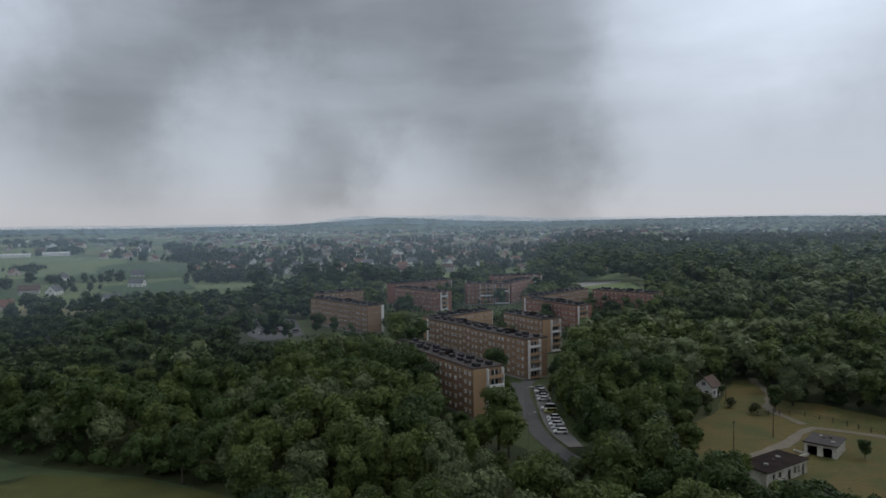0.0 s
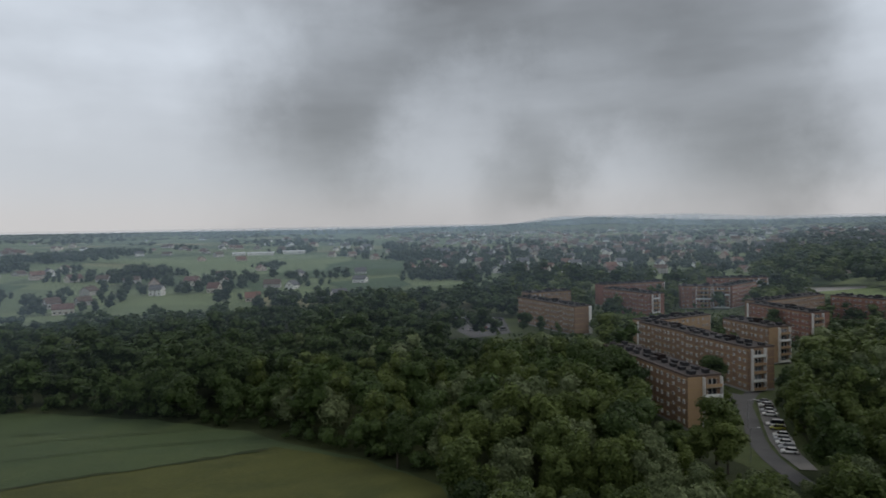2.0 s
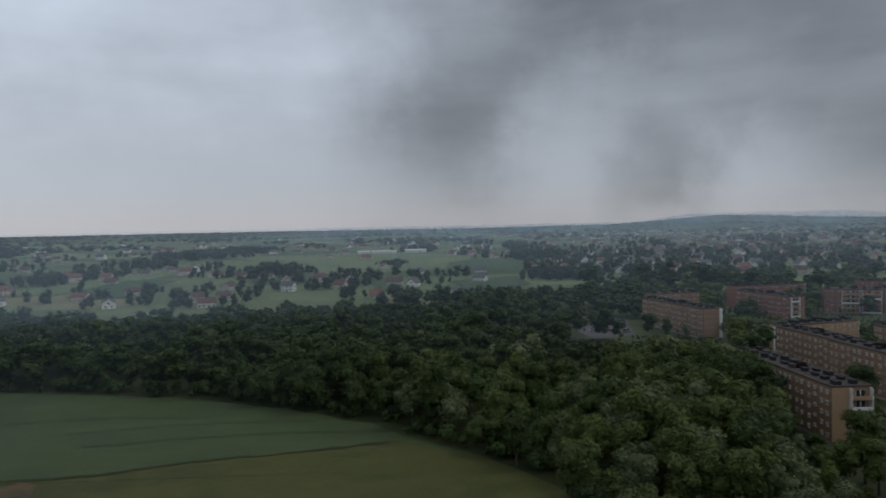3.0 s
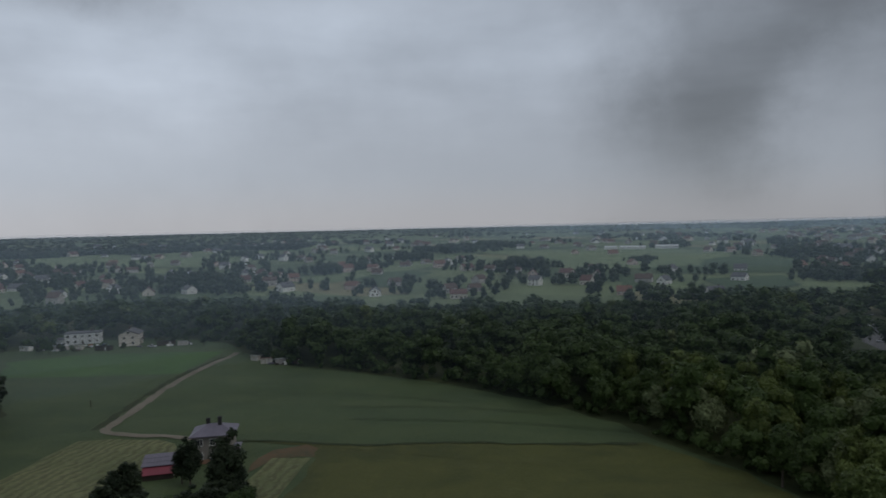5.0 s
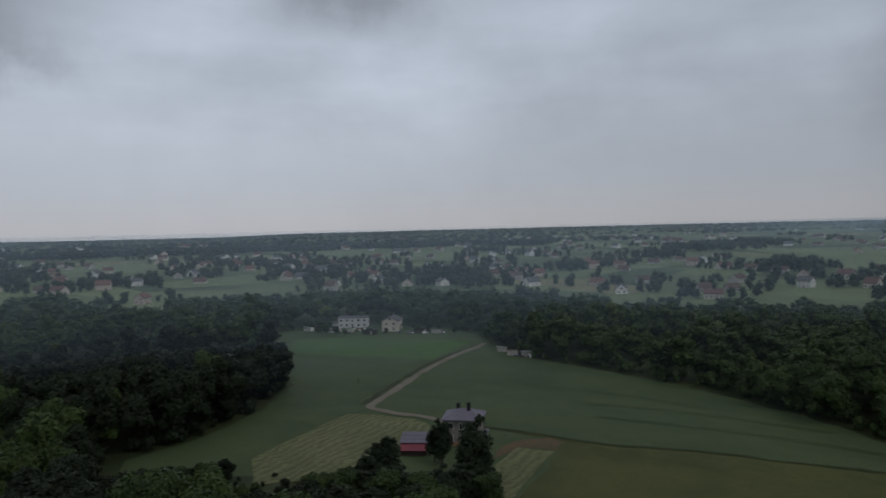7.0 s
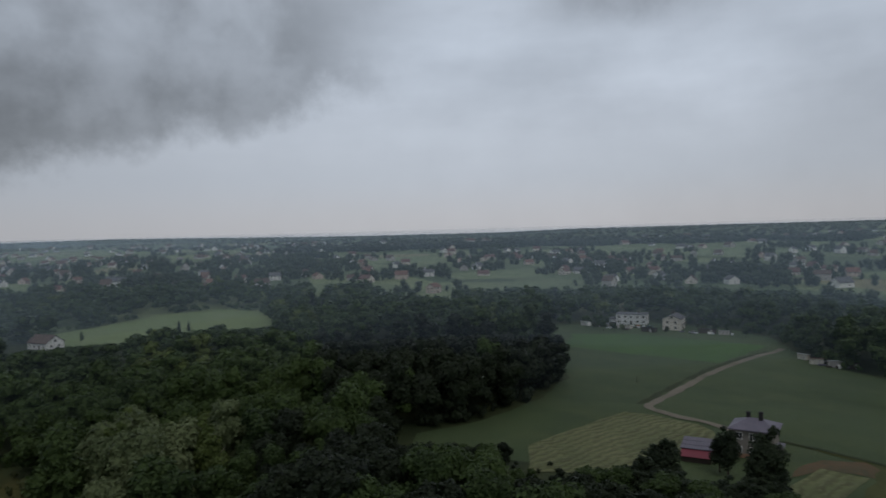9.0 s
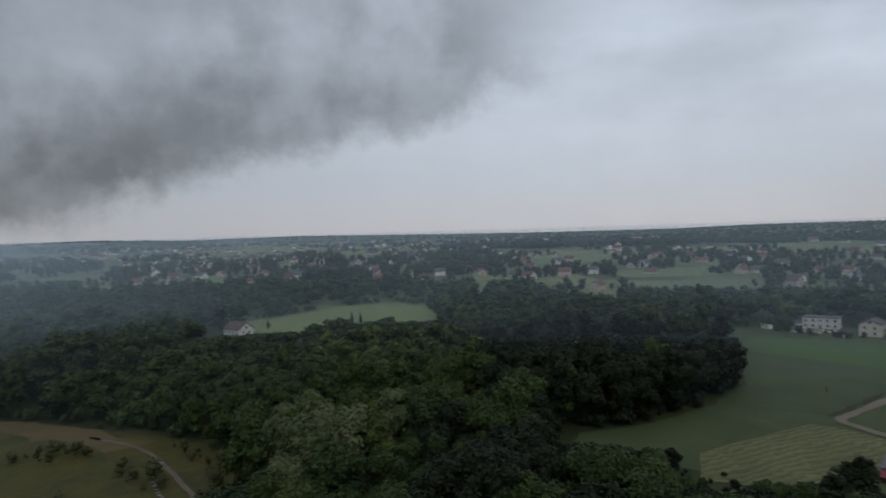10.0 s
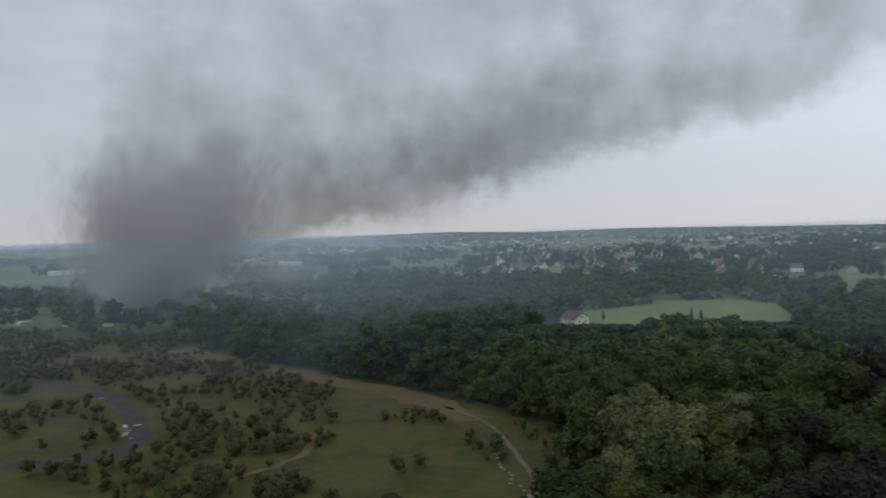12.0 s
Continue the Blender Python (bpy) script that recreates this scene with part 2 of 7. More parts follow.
def glass(name, colour, rough=0.12):
    m = bpy.data.materials.new(name)
    m.use_nodes = True
    t = m.node_tree
    bsdf = t.nodes["Principled BSDF"]
    r = Expr(t, t.nodes.new("ShaderNodeObjectInfo").outputs["Random"])
    t.links.new(mix_colour(t, r.ramp(0.72, 1.0), colour, tuple(min(0.6, c * 5 + 0.06) for c in colour)), bsdf.inputs["Base Color"])
    bsdf.inputs["Roughness"].default_value, bsdf.inputs["Specular IOR Level"].default_value = rough, 0.5
    return m


PANE = glass("window_glass", (0.03, 0.032, 0.035))
CAR_GLASS = glass("car_glass", (0.015, 0.017, 0.02), 0.06)


def paint(name, colour):
    m = surface(name, colour, tuple(c * 0.85 for c in colour), rough=0.35, fine=2, coarse=0.5, bump=0.0, specular=0.5)
    m.node_tree.nodes["Principled BSDF"].inputs["Coat Weight"].default_value = 0.5
    return m


CAR_PAINTS = {"white": paint("white_car_paint", (0.75, 0.75, 0.74)), "silver": paint("silver_car_paint", (0.45, 0.46, 0.48)),
              "black": paint("black_car_paint", (0.02, 0.02, 0.022)), "red": paint("red_car_paint", (0.35, 0.03, 0.02)),
              "blue": paint("blue_car_paint", (0.04, 0.07, 0.18)), "olive": paint("olive_car_paint", (0.30, 0.30, 0.05)),
              "grey": paint("grey_car_paint", (0.16, 0.165, 0.17))}


def grassland(name, colours, fine=1.2, coarse=0.035, rows=0.0, turn=0.0, row_dark=0.3, bands=0.0, sway=1.5):
    """Grass or crop: three tones in patches, and, where rows is given, drilled rows that many metres apart."""
    m = bpy.data.materials.new(name)
    m.use_nodes = True
    t = m.node_tree
    bsdf = t.nodes["Principled BSDF"]
    vec = t.nodes.new("ShaderNodeNewGeometry").outputs["Position"]
    a = Expr(t, noise_of(t, vec, fine, 5.0, 0.7).outputs[0])
    b = Expr(t, noise_of(t, vec, coarse, 4.0, 0.6, 0.6).outputs[0])
    c = Expr(t, noise_of(t, vec, coarse * 4.3, 4.0, 0.65, 0.3).outputs[0])
    out = mix_colour(t, b.ramp(0.38, 0.62), colours[0], colours[1])
    out = mix_colour(t, c.ramp(0.45, 0.75) * 0.7, out, colours[2])
    height = a
    if rows or bands:
        mapping = t.nodes.new("ShaderNodeMapping")
        mapping.inputs["Rotation"].default_value = (0, 0, radians(-turn))
        t.links.new(vec, mapping.inputs[0])
        parts = t.nodes.new("ShaderNodeSeparateXYZ")
        t.links.new(mapping.outputs[0], parts.inputs[0])
        across = Expr(t, parts.outputs[1]) + (b - 0.5) * sway + (c - 0.5) * (sway * 0.55)
        if rows:
            wave = (across * (2 * math.pi / rows)).op("SINE") * 0.5 + 0.5
            wave = wave * c.ramp(0.3, 0.6, 0.35, 1.0)
            out = mix_colour(t, wave * row_dark, out, tuple(v * 0.35 for v in colours[0]))
            height = a + wave * 0.8
        if bands:
            strip = (across * (2 * math.pi / bands)).op("SINE").ramp(0.2, 0.9)
            out = mix_colour(t, strip * 0.25, out, colours[2])
    out = mix_colour(t, a.ramp(0.35, 0.75) * 0.5, out, tuple(v * 0.45 for v in colours[0]))
    t.links.new(out, bsdf.inputs["Base Color"])
    bsdf.inputs["Roughness"].default_value, bsdf.inputs["Specular IOR Level"].default_value = 0.8, 0.2
    bsdf.inputs["Sheen Weight"].default_value, bsdf.inputs["Sheen Tint"].default_value = 0.005, (0.72, 0.86, 1.0, 1.0)
    relief = t.nodes.new("ShaderNodeBump")
    relief.inputs["Strength"].default_value, relief.inputs["Distance"].default_value = 0.5, 0.4
    t.links.new(height.socket, relief.inputs["Height"])
    t.links.new(relief.outputs[0], bsdf.inputs["Normal"])
    return m


WHEAT = grassland("green_wheat", ((0.058, 0.085, 0.036), (0.045, 0.070, 0.030), (0.072, 0.094, 0.040)), coarse=0.02, bands=24.0, turn=40)
WHEAT_BLUE = grassland("blue_green_wheat", ((0.058, 0.085, 0.036), (0.046, 0.070, 0.030), (0.074, 0.097, 0.040)), coarse=0.018, bands=30.0, turn=35)
BARLEY = grassland("olive_barley", ((0.070, 0.078, 0.021), (0.050, 0.060, 0.018), (0.088, 0.092, 0.027)), coarse=0.03, bands=18.0, turn=48)
TYRE = grassland("pressed_wheat", ((0.046, 0.068, 0.029), (0.040, 0.061, 0.026), (0.054, 0.076, 0.032)), coarse=0.1)
BALK = grassland("grassy_balk", ((0.030, 0.042, 0.014), (0.024, 0.036, 0.013), (0.060, 0.055, 0.022)), coarse=0.1)
CLOVER = grassland("bright_clover", ((0.058, 0.116, 0.030), (0.050, 0.098, 0.030), (0.070, 0.120, 0.038)), coarse=0.03)
POTATO = grassland("row_crop", ((0.150, 0.160, 0.074), (0.108, 0.126, 0.056), (0.180, 0.182, 0.094)), rows=2.6, turn=128, row_dark=0.75, coarse=0.06, fine=0.8, sway=8.0)
LAWN = grassland("rough_lawn", ((0.065, 0.086, 0.032), (0.050, 0.070, 0.026), (0.090, 0.100, 0.044)), coarse=0.05)
MEADOW = grassland("dry_meadow", ((0.112, 0.090, 0.028), (0.066, 0.080, 0.024), (0.140, 0.098, 0.042)), coarse=0.05, fine=0.9)
HEATH = grassland("scrubby_heath", ((0.070, 0.068, 0.018), (0.040, 0.048, 0.015), (0.098, 0.074, 0.027)), coarse=0.06, fine=0.7)
PASTURE = grassland("pale_pasture", ((0.150, 0.200, 0.078), (0.125, 0.175, 0.068), (0.175, 0.215, 0.100)), coarse=0.012, bands=35.0, turn=20)

PLAIN_PASTURE = grassland("dewy_pasture", ((0.140, 0.186, 0.084), (0.112, 0.158, 0.070), (0.165, 0.196, 0.096)), coarse=0.010, bands=45.0, turn=20)
PLAIN_WHEAT = grassland("far_wheat", ((0.058, 0.096, 0.040), (0.048, 0.082, 0.034), (0.070, 0.104, 0.046)), coarse=0.010, bands=40.0, turn=30)


def countryside():
    """The one sheet of ground: dark woodland floor near by, and a patchwork of small fields further out."""
    m = bpy.data.materials.new("countryside")
    m.use_nodes = True
    t = m.node_tree
    bsdf = t.nodes["Principled BSDF"]
    vec = t.nodes.new("ShaderNodeNewGeometry").outputs["Position"]
    parts = t.nodes.new("ShaderNodeSeparateXYZ")
    t.links.new(vec, parts.inputs[0])
    gx, gy = Expr(t, parts.outputs[0]), Expr(t, parts.outputs[1])
    radius = (gx * gx + gy * gy).op("SQRT")
    a = Expr(t, noise_of(t, vec, 0.8, 5.0, 0.7).outputs[0])
    b = Expr(t, noise_of(t, vec, 0.02, 4.0, 0.6, 0.4).outputs[0])
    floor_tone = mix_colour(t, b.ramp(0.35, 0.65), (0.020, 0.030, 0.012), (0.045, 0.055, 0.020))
    cells = t.nodes.new("ShaderNodeTexVoronoi")
    cells.inputs["Scale"].default_value, cells.inputs["Randomness"].default_value = 0.0052, 0.9
    stretch = t.nodes.new("ShaderNodeMapping")
    stretch.inputs["Scale"].default_value, stretch.inputs["Rotation"].default_value = (1.0, 1.9, 0.0), (0, 0, 0.5)
    t.links.new(vec, stretch.inputs[0])
    t.links.new(stretch.outputs[0], cells.inputs["Vector"])
    pick = t.nodes.new("ShaderNodeSeparateColor")
    t.links.new(cells.outputs["Color"], pick.inputs[0])
    p, q = Expr(t, pick.outputs[0]), Expr(t, pick.outputs[1])
    fields = mix_colour(t, p, (0.066, 0.102, 0.046), (0.160, 0.200, 0.092))
    fields = mix_colour(t, q.ramp(0.84, 0.95), fields, (0.20, 0.19, 0.10))
    fields = mix_colour(t, q.ramp(0.0, 0.3, 0.8, 0.0), fields, (0.055, 0.082, 0.042))
    fields = mix_colour(t, b.ramp(0.4, 0.7) * 0.35, fields, (0.08, 0.10, 0.05))
    wooded = mix_colour(t, b, (0.030, 0.044, 0.026), (0.052, 0.070, 0.040))
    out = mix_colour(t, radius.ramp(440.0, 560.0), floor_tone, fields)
    out = mix_colour(t, radius.ramp(2200.0, 3600.0, 0.0, 0.75), out, wooded)
    out = mix_colour(t, a.ramp(0.35, 0.8) * 0.35, out, (0.02, 0.03, 0.012))
    t.links.new(out, bsdf.inputs["Base Color"])
    bsdf.inputs["Roughness"].default_value, bsdf.inputs["Specular IOR Level"].default_value = 0.8, 0.2
    relief = t.nodes.new("ShaderNodeBump")
    relief.inputs["Strength"].default_value, relief.inputs["Distance"].default_value = 0.5, 0.5
    t.links.new(a.socket, relief.inputs["Height"])
    t.links.new(relief.outputs[0], bsdf.inputs["Normal"])
    return m


COUNTRYSIDE = countryside()

# ---------------------------------------------------------------- mesh helpers
def mesh_of(name, verts, faces, material, smooth=False, normals=None):
    """A mesh from an array of places and a list of arrays of faces (all of one array with the same number of corners)."""
    verts = np.asarray(verts, np.float32)
    faces = [np.asarray(f, np.int32) for f in faces if len(f)]
    me = bpy.data.meshes.new(name)
    me.vertices.add(len(verts))
    me.vertices.foreach_set("co", verts.ravel())
    corners = np.concatenate([f.ravel() for f in faces])
    sizes = np.concatenate([np.full(len(f), f.shape[1], np.int32) for f in faces])
    starts = np.concatenate([[0], np.cumsum(sizes)[:-1]]).astype(np.int32)
    me.loops.add(len(corners))
    me.loops.foreach_set("vertex_index", corners)
    me.polygons.add(len(sizes))
    me.polygons.foreach_set("loop_start", starts)
    me.polygons.foreach_set("use_smooth", np.full(len(sizes), smooth))
    me.update(calc_edges=True)
    if normals is not None:  # leaves take the light of the lobe that they clothe
        me.attributes.new("custom_normal", "FLOAT_VECTOR", "POINT").data.foreach_set("vector", np.asarray(normals, np.float32).ravel())
    me.materials.append(material)
    return me


def data_of(name, bm, material, smooth=False):
    me = bpy.data.meshes.new(name)
    bm.normal_update()
    bm.to_mesh(me)
    bm.free()
    me.materials.append(material)
    if smooth:
        me.polygons.foreach_set("use_smooth", np.ones(len(me.polygons), bool))
    return me


def part(name, bm, material, parent, label="", smooth=False):
    """One mesh object under a thing or under a part; bm may be a finished mesh."""
    me = data_of(name, bm, material, smooth) if isinstance(bm, bmesh.types.BMesh) else bm
    ob = new(name, me)
    ob.parent = parent
    return tagged(ob, label)


def thing(name, m, label, category, group="", kind=""):
    ob = new(name)
    ob.matrix_world = m
    ob.empty_display_size = 0.5
    return tagged(ob, label, category, group, kind)


def box(bm, x0, y0, z0, x1, y1, z1, bevel=0.0):
    """Add a box, bevelled on request."""
    made = bmesh.ops.create_cube(bm, size=1.0)["verts"]
    for v in made:
        v.co = ((x0 + x1) / 2 + v.co.x * (x1 - x0), (y0 + y1) / 2 + v.co.y * (y1 - y0), (z0 + z1) / 2 + v.co.z * (z1 - z0))
    if bevel:
        edges = list({e for v in made for e in v.link_edges})
        bmesh.ops.bevel(bm, geom=edges, offset=bevel, segments=1, affect="EDGES")
    return bm


def box_bm(*sizes, bevel=0.0):
    return box(bmesh.new(), *sizes, bevel=bevel)


def prism(bm, outline, x0, x1):
    """Push an outline in the yz plane along x."""
    a = [bm.verts.new((x0, y, z)) for y, z in outline]
    b = [bm.verts.new((x1, y, z)) for y, z in outline]
    bm.faces.new(a[::-1])
    bm.faces.new(b)
    for i in range(len(a)):
        j = (i + 1) % len(a)
        bm.faces.new((a[i], a[j], b[j], b[i]))
    bmesh.ops.recalc_face_normals(bm, faces=bm.faces[:])
    return bm


def rod(bm, a, b, r0, r1, sides=6):
    """Add a tapered bar from a to b."""
    a, b = Vector(a), Vector(b)
    m = (b - a).to_track_quat("Z", "Y").to_matrix().to_4x4()
    bmesh.ops.create_cone(bm, segments=sides, radius1=r0, radius2=r1, depth=(b - a).length, cap_ends=True, matrix=Matrix.Translation((a + b) / 2) @ m)
    return bm


# ---------------------------------------------------------------- the lie of the land
RISE_R = (0, 600, 900, 1300, 2000, 3000, 4200, 4800)
RISE_Z = (0, 0, 4, 12, 22, 32, 42, 45)
# far ridges: azimuth, height that the land gains by 4.4 km
RIDGE_A = (-60, -33, -26, -15, -8, -3, 2, 5, 9, 13, 25, 44, 54, 79, 85, 97, 106, 116, 124, 131, 138, 145, 164, 200)
RIDGE_H = (20, 22, 30, 22, 16, 24, 44, 52, 30, 8, 2, 8, 8, 6, -6, -6, 4, 16, 8, 24, 14, 2, -6, 0)


def land(x, y):
    """The height of the ground."""
    r = np.hypot(x, y)
    a = np.degrees(np.arctan2(-np.asarray(x, float), y))
    a = np.where(a < -90, a + 360, a)
    return np.interp(r, RISE_R, RISE_Z) + np.interp(a, RIDGE_A, RIDGE_H) * np.clip((r - 2200) / 2200, 0, 1) ** 1.5


def inside(x, y, outline):
    """Which of the points lie in the outline."""
    x, y = np.asarray(x, float), np.asarray(y, float)
    hit = np.zeros(x.shape, bool)
    for (x0, y0), (x1, y1) in zip(outline, outline[1:] + outline[:1]):
        cross = (y0 > y) != (y1 > y)
        hit ^= cross & (x < (x1 - x0) * (y - y0) / (y1 - y0 + 1e-9) + x0)
    return hit


BIG_FIELD = [(-45, 145), (-69, 157), (-98, 165), (-113, 171), (-135, 174), (-159, 174), (-185, 173), (-211, 167), (-239, 159), (-269, 149), (-310, 153),
             (-345, 160), (-372, 152), (-394, 140), (-402, 124), (-418, 112), (-408, 80), (-406, 59), (-408, 35), (-340, 50), (-262, 45), (-228, 27), (-205, 8), (-195, -10), (-179, -12),
             (-168, 20), (-160, 40), (-150, 55), (-130, 62), (-95, 40), (-50, 45), (-20, 92)]
FAR_FIELD = [(-375, -212), (-406, -254), (-445, -238), (-521, -216), (-550, -183), (-523, -145), (-484, -129), (-459, -113), (-400, -118), (-395, -135), (-363, -170)]
HEATHLAND = [(-118, -62), (-129, -74), (-145, -84), (-166, -106), (-174, -127), (-176, -140), (-182, -173), (-182, -217), (-184, -250), (-183, -288),
             (-192, -353), (-198, -390), (-180, -467), (-149, -523), (-40, -500), (10, -300), (-10, -120), (-60, -60)]
RUIN_MEADOW = [(54, 160), (57, 176), (66, 192), (80, 203), (92, 226), (104, 246), (112, 248), (107, 218), (117, 214), (128, 198), (135, 177), (110, 135), (58, 136)]
ESTATE = [(8, 196), (22, 172), (38, 176), (36, 240), (60, 285), (90, 340), (130, 400), (150, 470), (180, 640), (118, 640), (60, 600), (-60, 560), (-110, 470),
          (-128, 424), (-95, 345), (-35, 340), (-25, 262)]
OPEN = [BIG_FIELD, FAR_FIELD, HEATHLAND, RUIN_MEADOW]


def ground_sheet():
    radii = np.concatenate([[0], np.linspace(40, 600, 15), np.linspace(650, 1500, 18), np.linspace(1600, 4850, 34)])
    angles = np.linspace(0, 2 * np.pi, 181)[:-1]
    x, y = radii[1:, None] * -np.sin(angles), radii[1:, None] * np.cos(angles)
    z = land(x, y) + np.clip((np.hypot(x, y) - 700) / 900, 0, 1) * 3.0 * np.sin(x * 0.006 + 1) * np.cos(y * 0.0051)
    verts = np.concatenate([[(0, 0, 0)], np.stack([x, y, z], -1).reshape(-1, 3)])
    n = len(angles)
    i, j = np.meshgrid(np.arange(len(radii) - 2), np.arange(n), indexing="ij")
    k = (j + 1) % n
    quads = np.stack([1 + i * n + j, 1 + i * n + k, 1 + (i + 1) * n + k, 1 + (i + 1) * n + j], -1).reshape(-1, 4)[:, ::-1]
    fan = np.stack([np.zeros(n, int), 1 + np.arange(n), 1 + (np.arange(n) + 1) % n], -1)
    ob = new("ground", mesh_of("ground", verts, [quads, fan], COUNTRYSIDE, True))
    return tagged(ob, "rolling green countryside with small fields and dark woodland floor", "ground", kind="structure")


ground_sheet()


def sheet(name, outline, z, material, label, category, seed=0, rough=1.2, step=6.0):
    """A patch of land cover with a slightly uneven rim, lying just over the ground."""
    rng = np.random.default_rng(seed)
    pts = []
    for (x0, y0), (x1, y1) in zip(outline, outline[1:] + outline[:1]):
        n = max(1, int(math.hypot(x1 - x0, y1 - y0) / step))
        for i in range(n):
            f = i / n
            pts.append((x0 + (x1 - x0) * f + rng.normal() * rough * 0.5, y0 + (y1 - y0) * f + rng.normal() * rough * 0.5))
    bm = bmesh.new()
    bm.faces.new([bm.verts.new((x, y, z + float(land(x, y)))) for x, y in pts])
    bmesh.ops.recalc_face_normals(bm, faces=bm.faces[:])
    if bm.faces[:][0].normal.z < 0:
        bmesh.ops.reverse_faces(bm, faces=bm.faces[:])
    bmesh.ops.triangulate(bm, faces=bm.faces[:])
    return tagged(new(name, data_of(name, bm, material)), label, category, kind="structure")


def smooth_line(points, step=3.0):
    """Points close together on a soft curve through the given ones."""
    p = np.asarray(points, float)
    p = np.concatenate([[2 * p[0] - p[1]], p, [2 * p[-1] - p[-2]]])
    out = []
    for a, b, c, d in zip(p, p[1:], p[2:], p[3:]):
        n = max(2, int(np.linalg.norm(c - b) / step))
        for t in np.arange(n) / n:
            out.append(0.5 * (2 * b + (c - a) * t + (2 * a - 5 * b + 4 * c - d) * t * t + (3 * b - a - 3 * c + d) * t ** 3))
    out.append(p[-2])
    return np.array(out)


def ribbon(name, points, width, z, material, label, category, wobble=0.15, seed=1):
    """A road, track or path along a line."""
    rng = np.random.default_rng(seed)
    line = smooth_line(points)
    way = np.gradient(line, axis=0)
    way /= np.linalg.norm(way, axis=1, keepdims=True)
    side = np.stack([-way[:, 1], way[:, 0]], -1)
    a = line + side * (width / 2 + rng.normal(size=(len(line), 1)) * wobble)
    b = line - side * (width / 2 + rng.normal(size=(len(line), 1)) * wobble)
    flat = np.concatenate([a, b])
    verts = np.concatenate([flat, (land(flat[:, 0], flat[:, 1]) + z)[:, None]], 1)
    n = len(line)
    i = np.arange(n - 1)
    return tagged(new(name, mesh_of(name, verts, [np.stack([i, n + i, n + i + 1, i + 1], -1)], material)), label, category, kind="structure")


# ---------------------------------------------------------------- damp and smoky air
def haze_material(thickness, reach):
    """Fine droplets and drifting smoke: thicker under the smoke bank and beside the fire, thin over the open fields, and ending a little above the horizon."""
    m = bpy.data.materials.new("haze")
    m.use_nodes = True
    t = m.node_tree
    pos = t.nodes.new("ShaderNodeNewGeometry").outputs["Position"]
    axes = t.nodes.new("ShaderNodeSeparateXYZ")
    t.links.new(pos, axes.inputs[0])
    x, y, z = (Expr(t, o) for o in axes.outputs)
    bearing = (x * -1.0).op("ARCTAN2", y) * DEG
    if reach < 560:  # low smoke caught over the wood
        per_km = bearing.ramp(-14.0, -4.0, 0.12, 0.30) + bearing.ramp(28.0, 44.0, 0.0, 0.18) + bearing.ramp(90.0, 106.0, 0.0, 0.12) + bearing.ramp(6.0, 20.0, 0.0, 0.10)
        if reach > 200:
            per_km = per_km + bearing.ramp(112.0, 134.0, 0.0, 0.50) * bearing.ramp(140.0, 149.0, 1.0, 0.0)
        if reach < 300:
            per_km = per_km * 0.45
    else:
        per_km = bearing.ramp(-16.0, -6.0, 0.17, 0.26) + bearing.ramp(24.0, 56.0, 0.0, -0.16) + bearing.ramp(96.0, 124.0, 0.0, 0.12) + bearing.ramp(126.0, 140.0, 0.0, 0.26)
    drift = Expr(t, noise_of(t, pos, 0.004, 4.0, 0.55, 0.5).outputs[0]).ramp(0.3, 0.7, 0.6, 1.4)
    alpha = per_km * drift * (thickness / 830.0) * ((bearing.ramp(7.0, 12.0, 0.0095 * reach, 0.0) * bearing.ramp(-9.0, -2.0, 0.4, 1.0) - z + (58.0 + 0.003 * reach)) / 8.0).sat()
    fog, through_it, body, gap, both = (t.nodes.new(k) for k in ("ShaderNodeBsdfDiffuse", "ShaderNodeBsdfTranslucent", "ShaderNodeMixShader", "ShaderNodeBsdfTransparent", "ShaderNodeMixShader"))
    for node in (fog, through_it):
        node.inputs[0].default_value = (0.66, 0.83, 1.0, 1.0)
    body.inputs[0].default_value = 0.5
    t.links.new(fog.outputs[0], body.inputs[1])
    t.links.new(through_it.outputs[0], body.inputs[2])
    t.links.new(alpha.op("MINIMUM", 0.6).socket, both.inputs[0])
    t.links.new(gap.outputs[0], both.inputs[1])
    t.links.new(body.outputs[0], both.inputs[2])
    t.links.new(both.outputs[0], t.nodes["Material Output"].inputs[0])
    t.nodes.remove(t.nodes["Principled BSDF"])
    return m


haze = thing("haze", pose(0, 0, 0), "thin blue-grey haze of damp air and drifting smoke over the valley", "haze", kind="stuff")
HAZE_R = (190, 220, 260, 305, 355, 415, 490, 640, 860, 1160, 1600, 2250, 3200)
for inner, outer in zip(HAZE_R, HAZE_R[1:]):
    turn = np.linspace(0, 2 * np.pi, 145)[:-1]
    wavy = outer * (1 + 0.05 * np.sin(turn * 5 + outer) + 0.03 * np.sin(turn * 11 + inner))
    rim = np.stack([-np.sin(turn) * wavy, np.cos(turn) * wavy], -1)
    foot = np.concatenate([rim, np.full((144, 1), -4.0)], 1)
    head = np.concatenate([rim, np.full((144, 1), 59.0 + 0.015 * outer)], 1)
    i = np.arange(144)
    part("haze_bank", mesh_of("haze_bank", np.concatenate([foot, head]), [np.stack([i, (i + 1) % 144, 144 + (i + 1) % 144, 144 + i], -1)], haze_material(outer - inner, outer), True), None, haze)

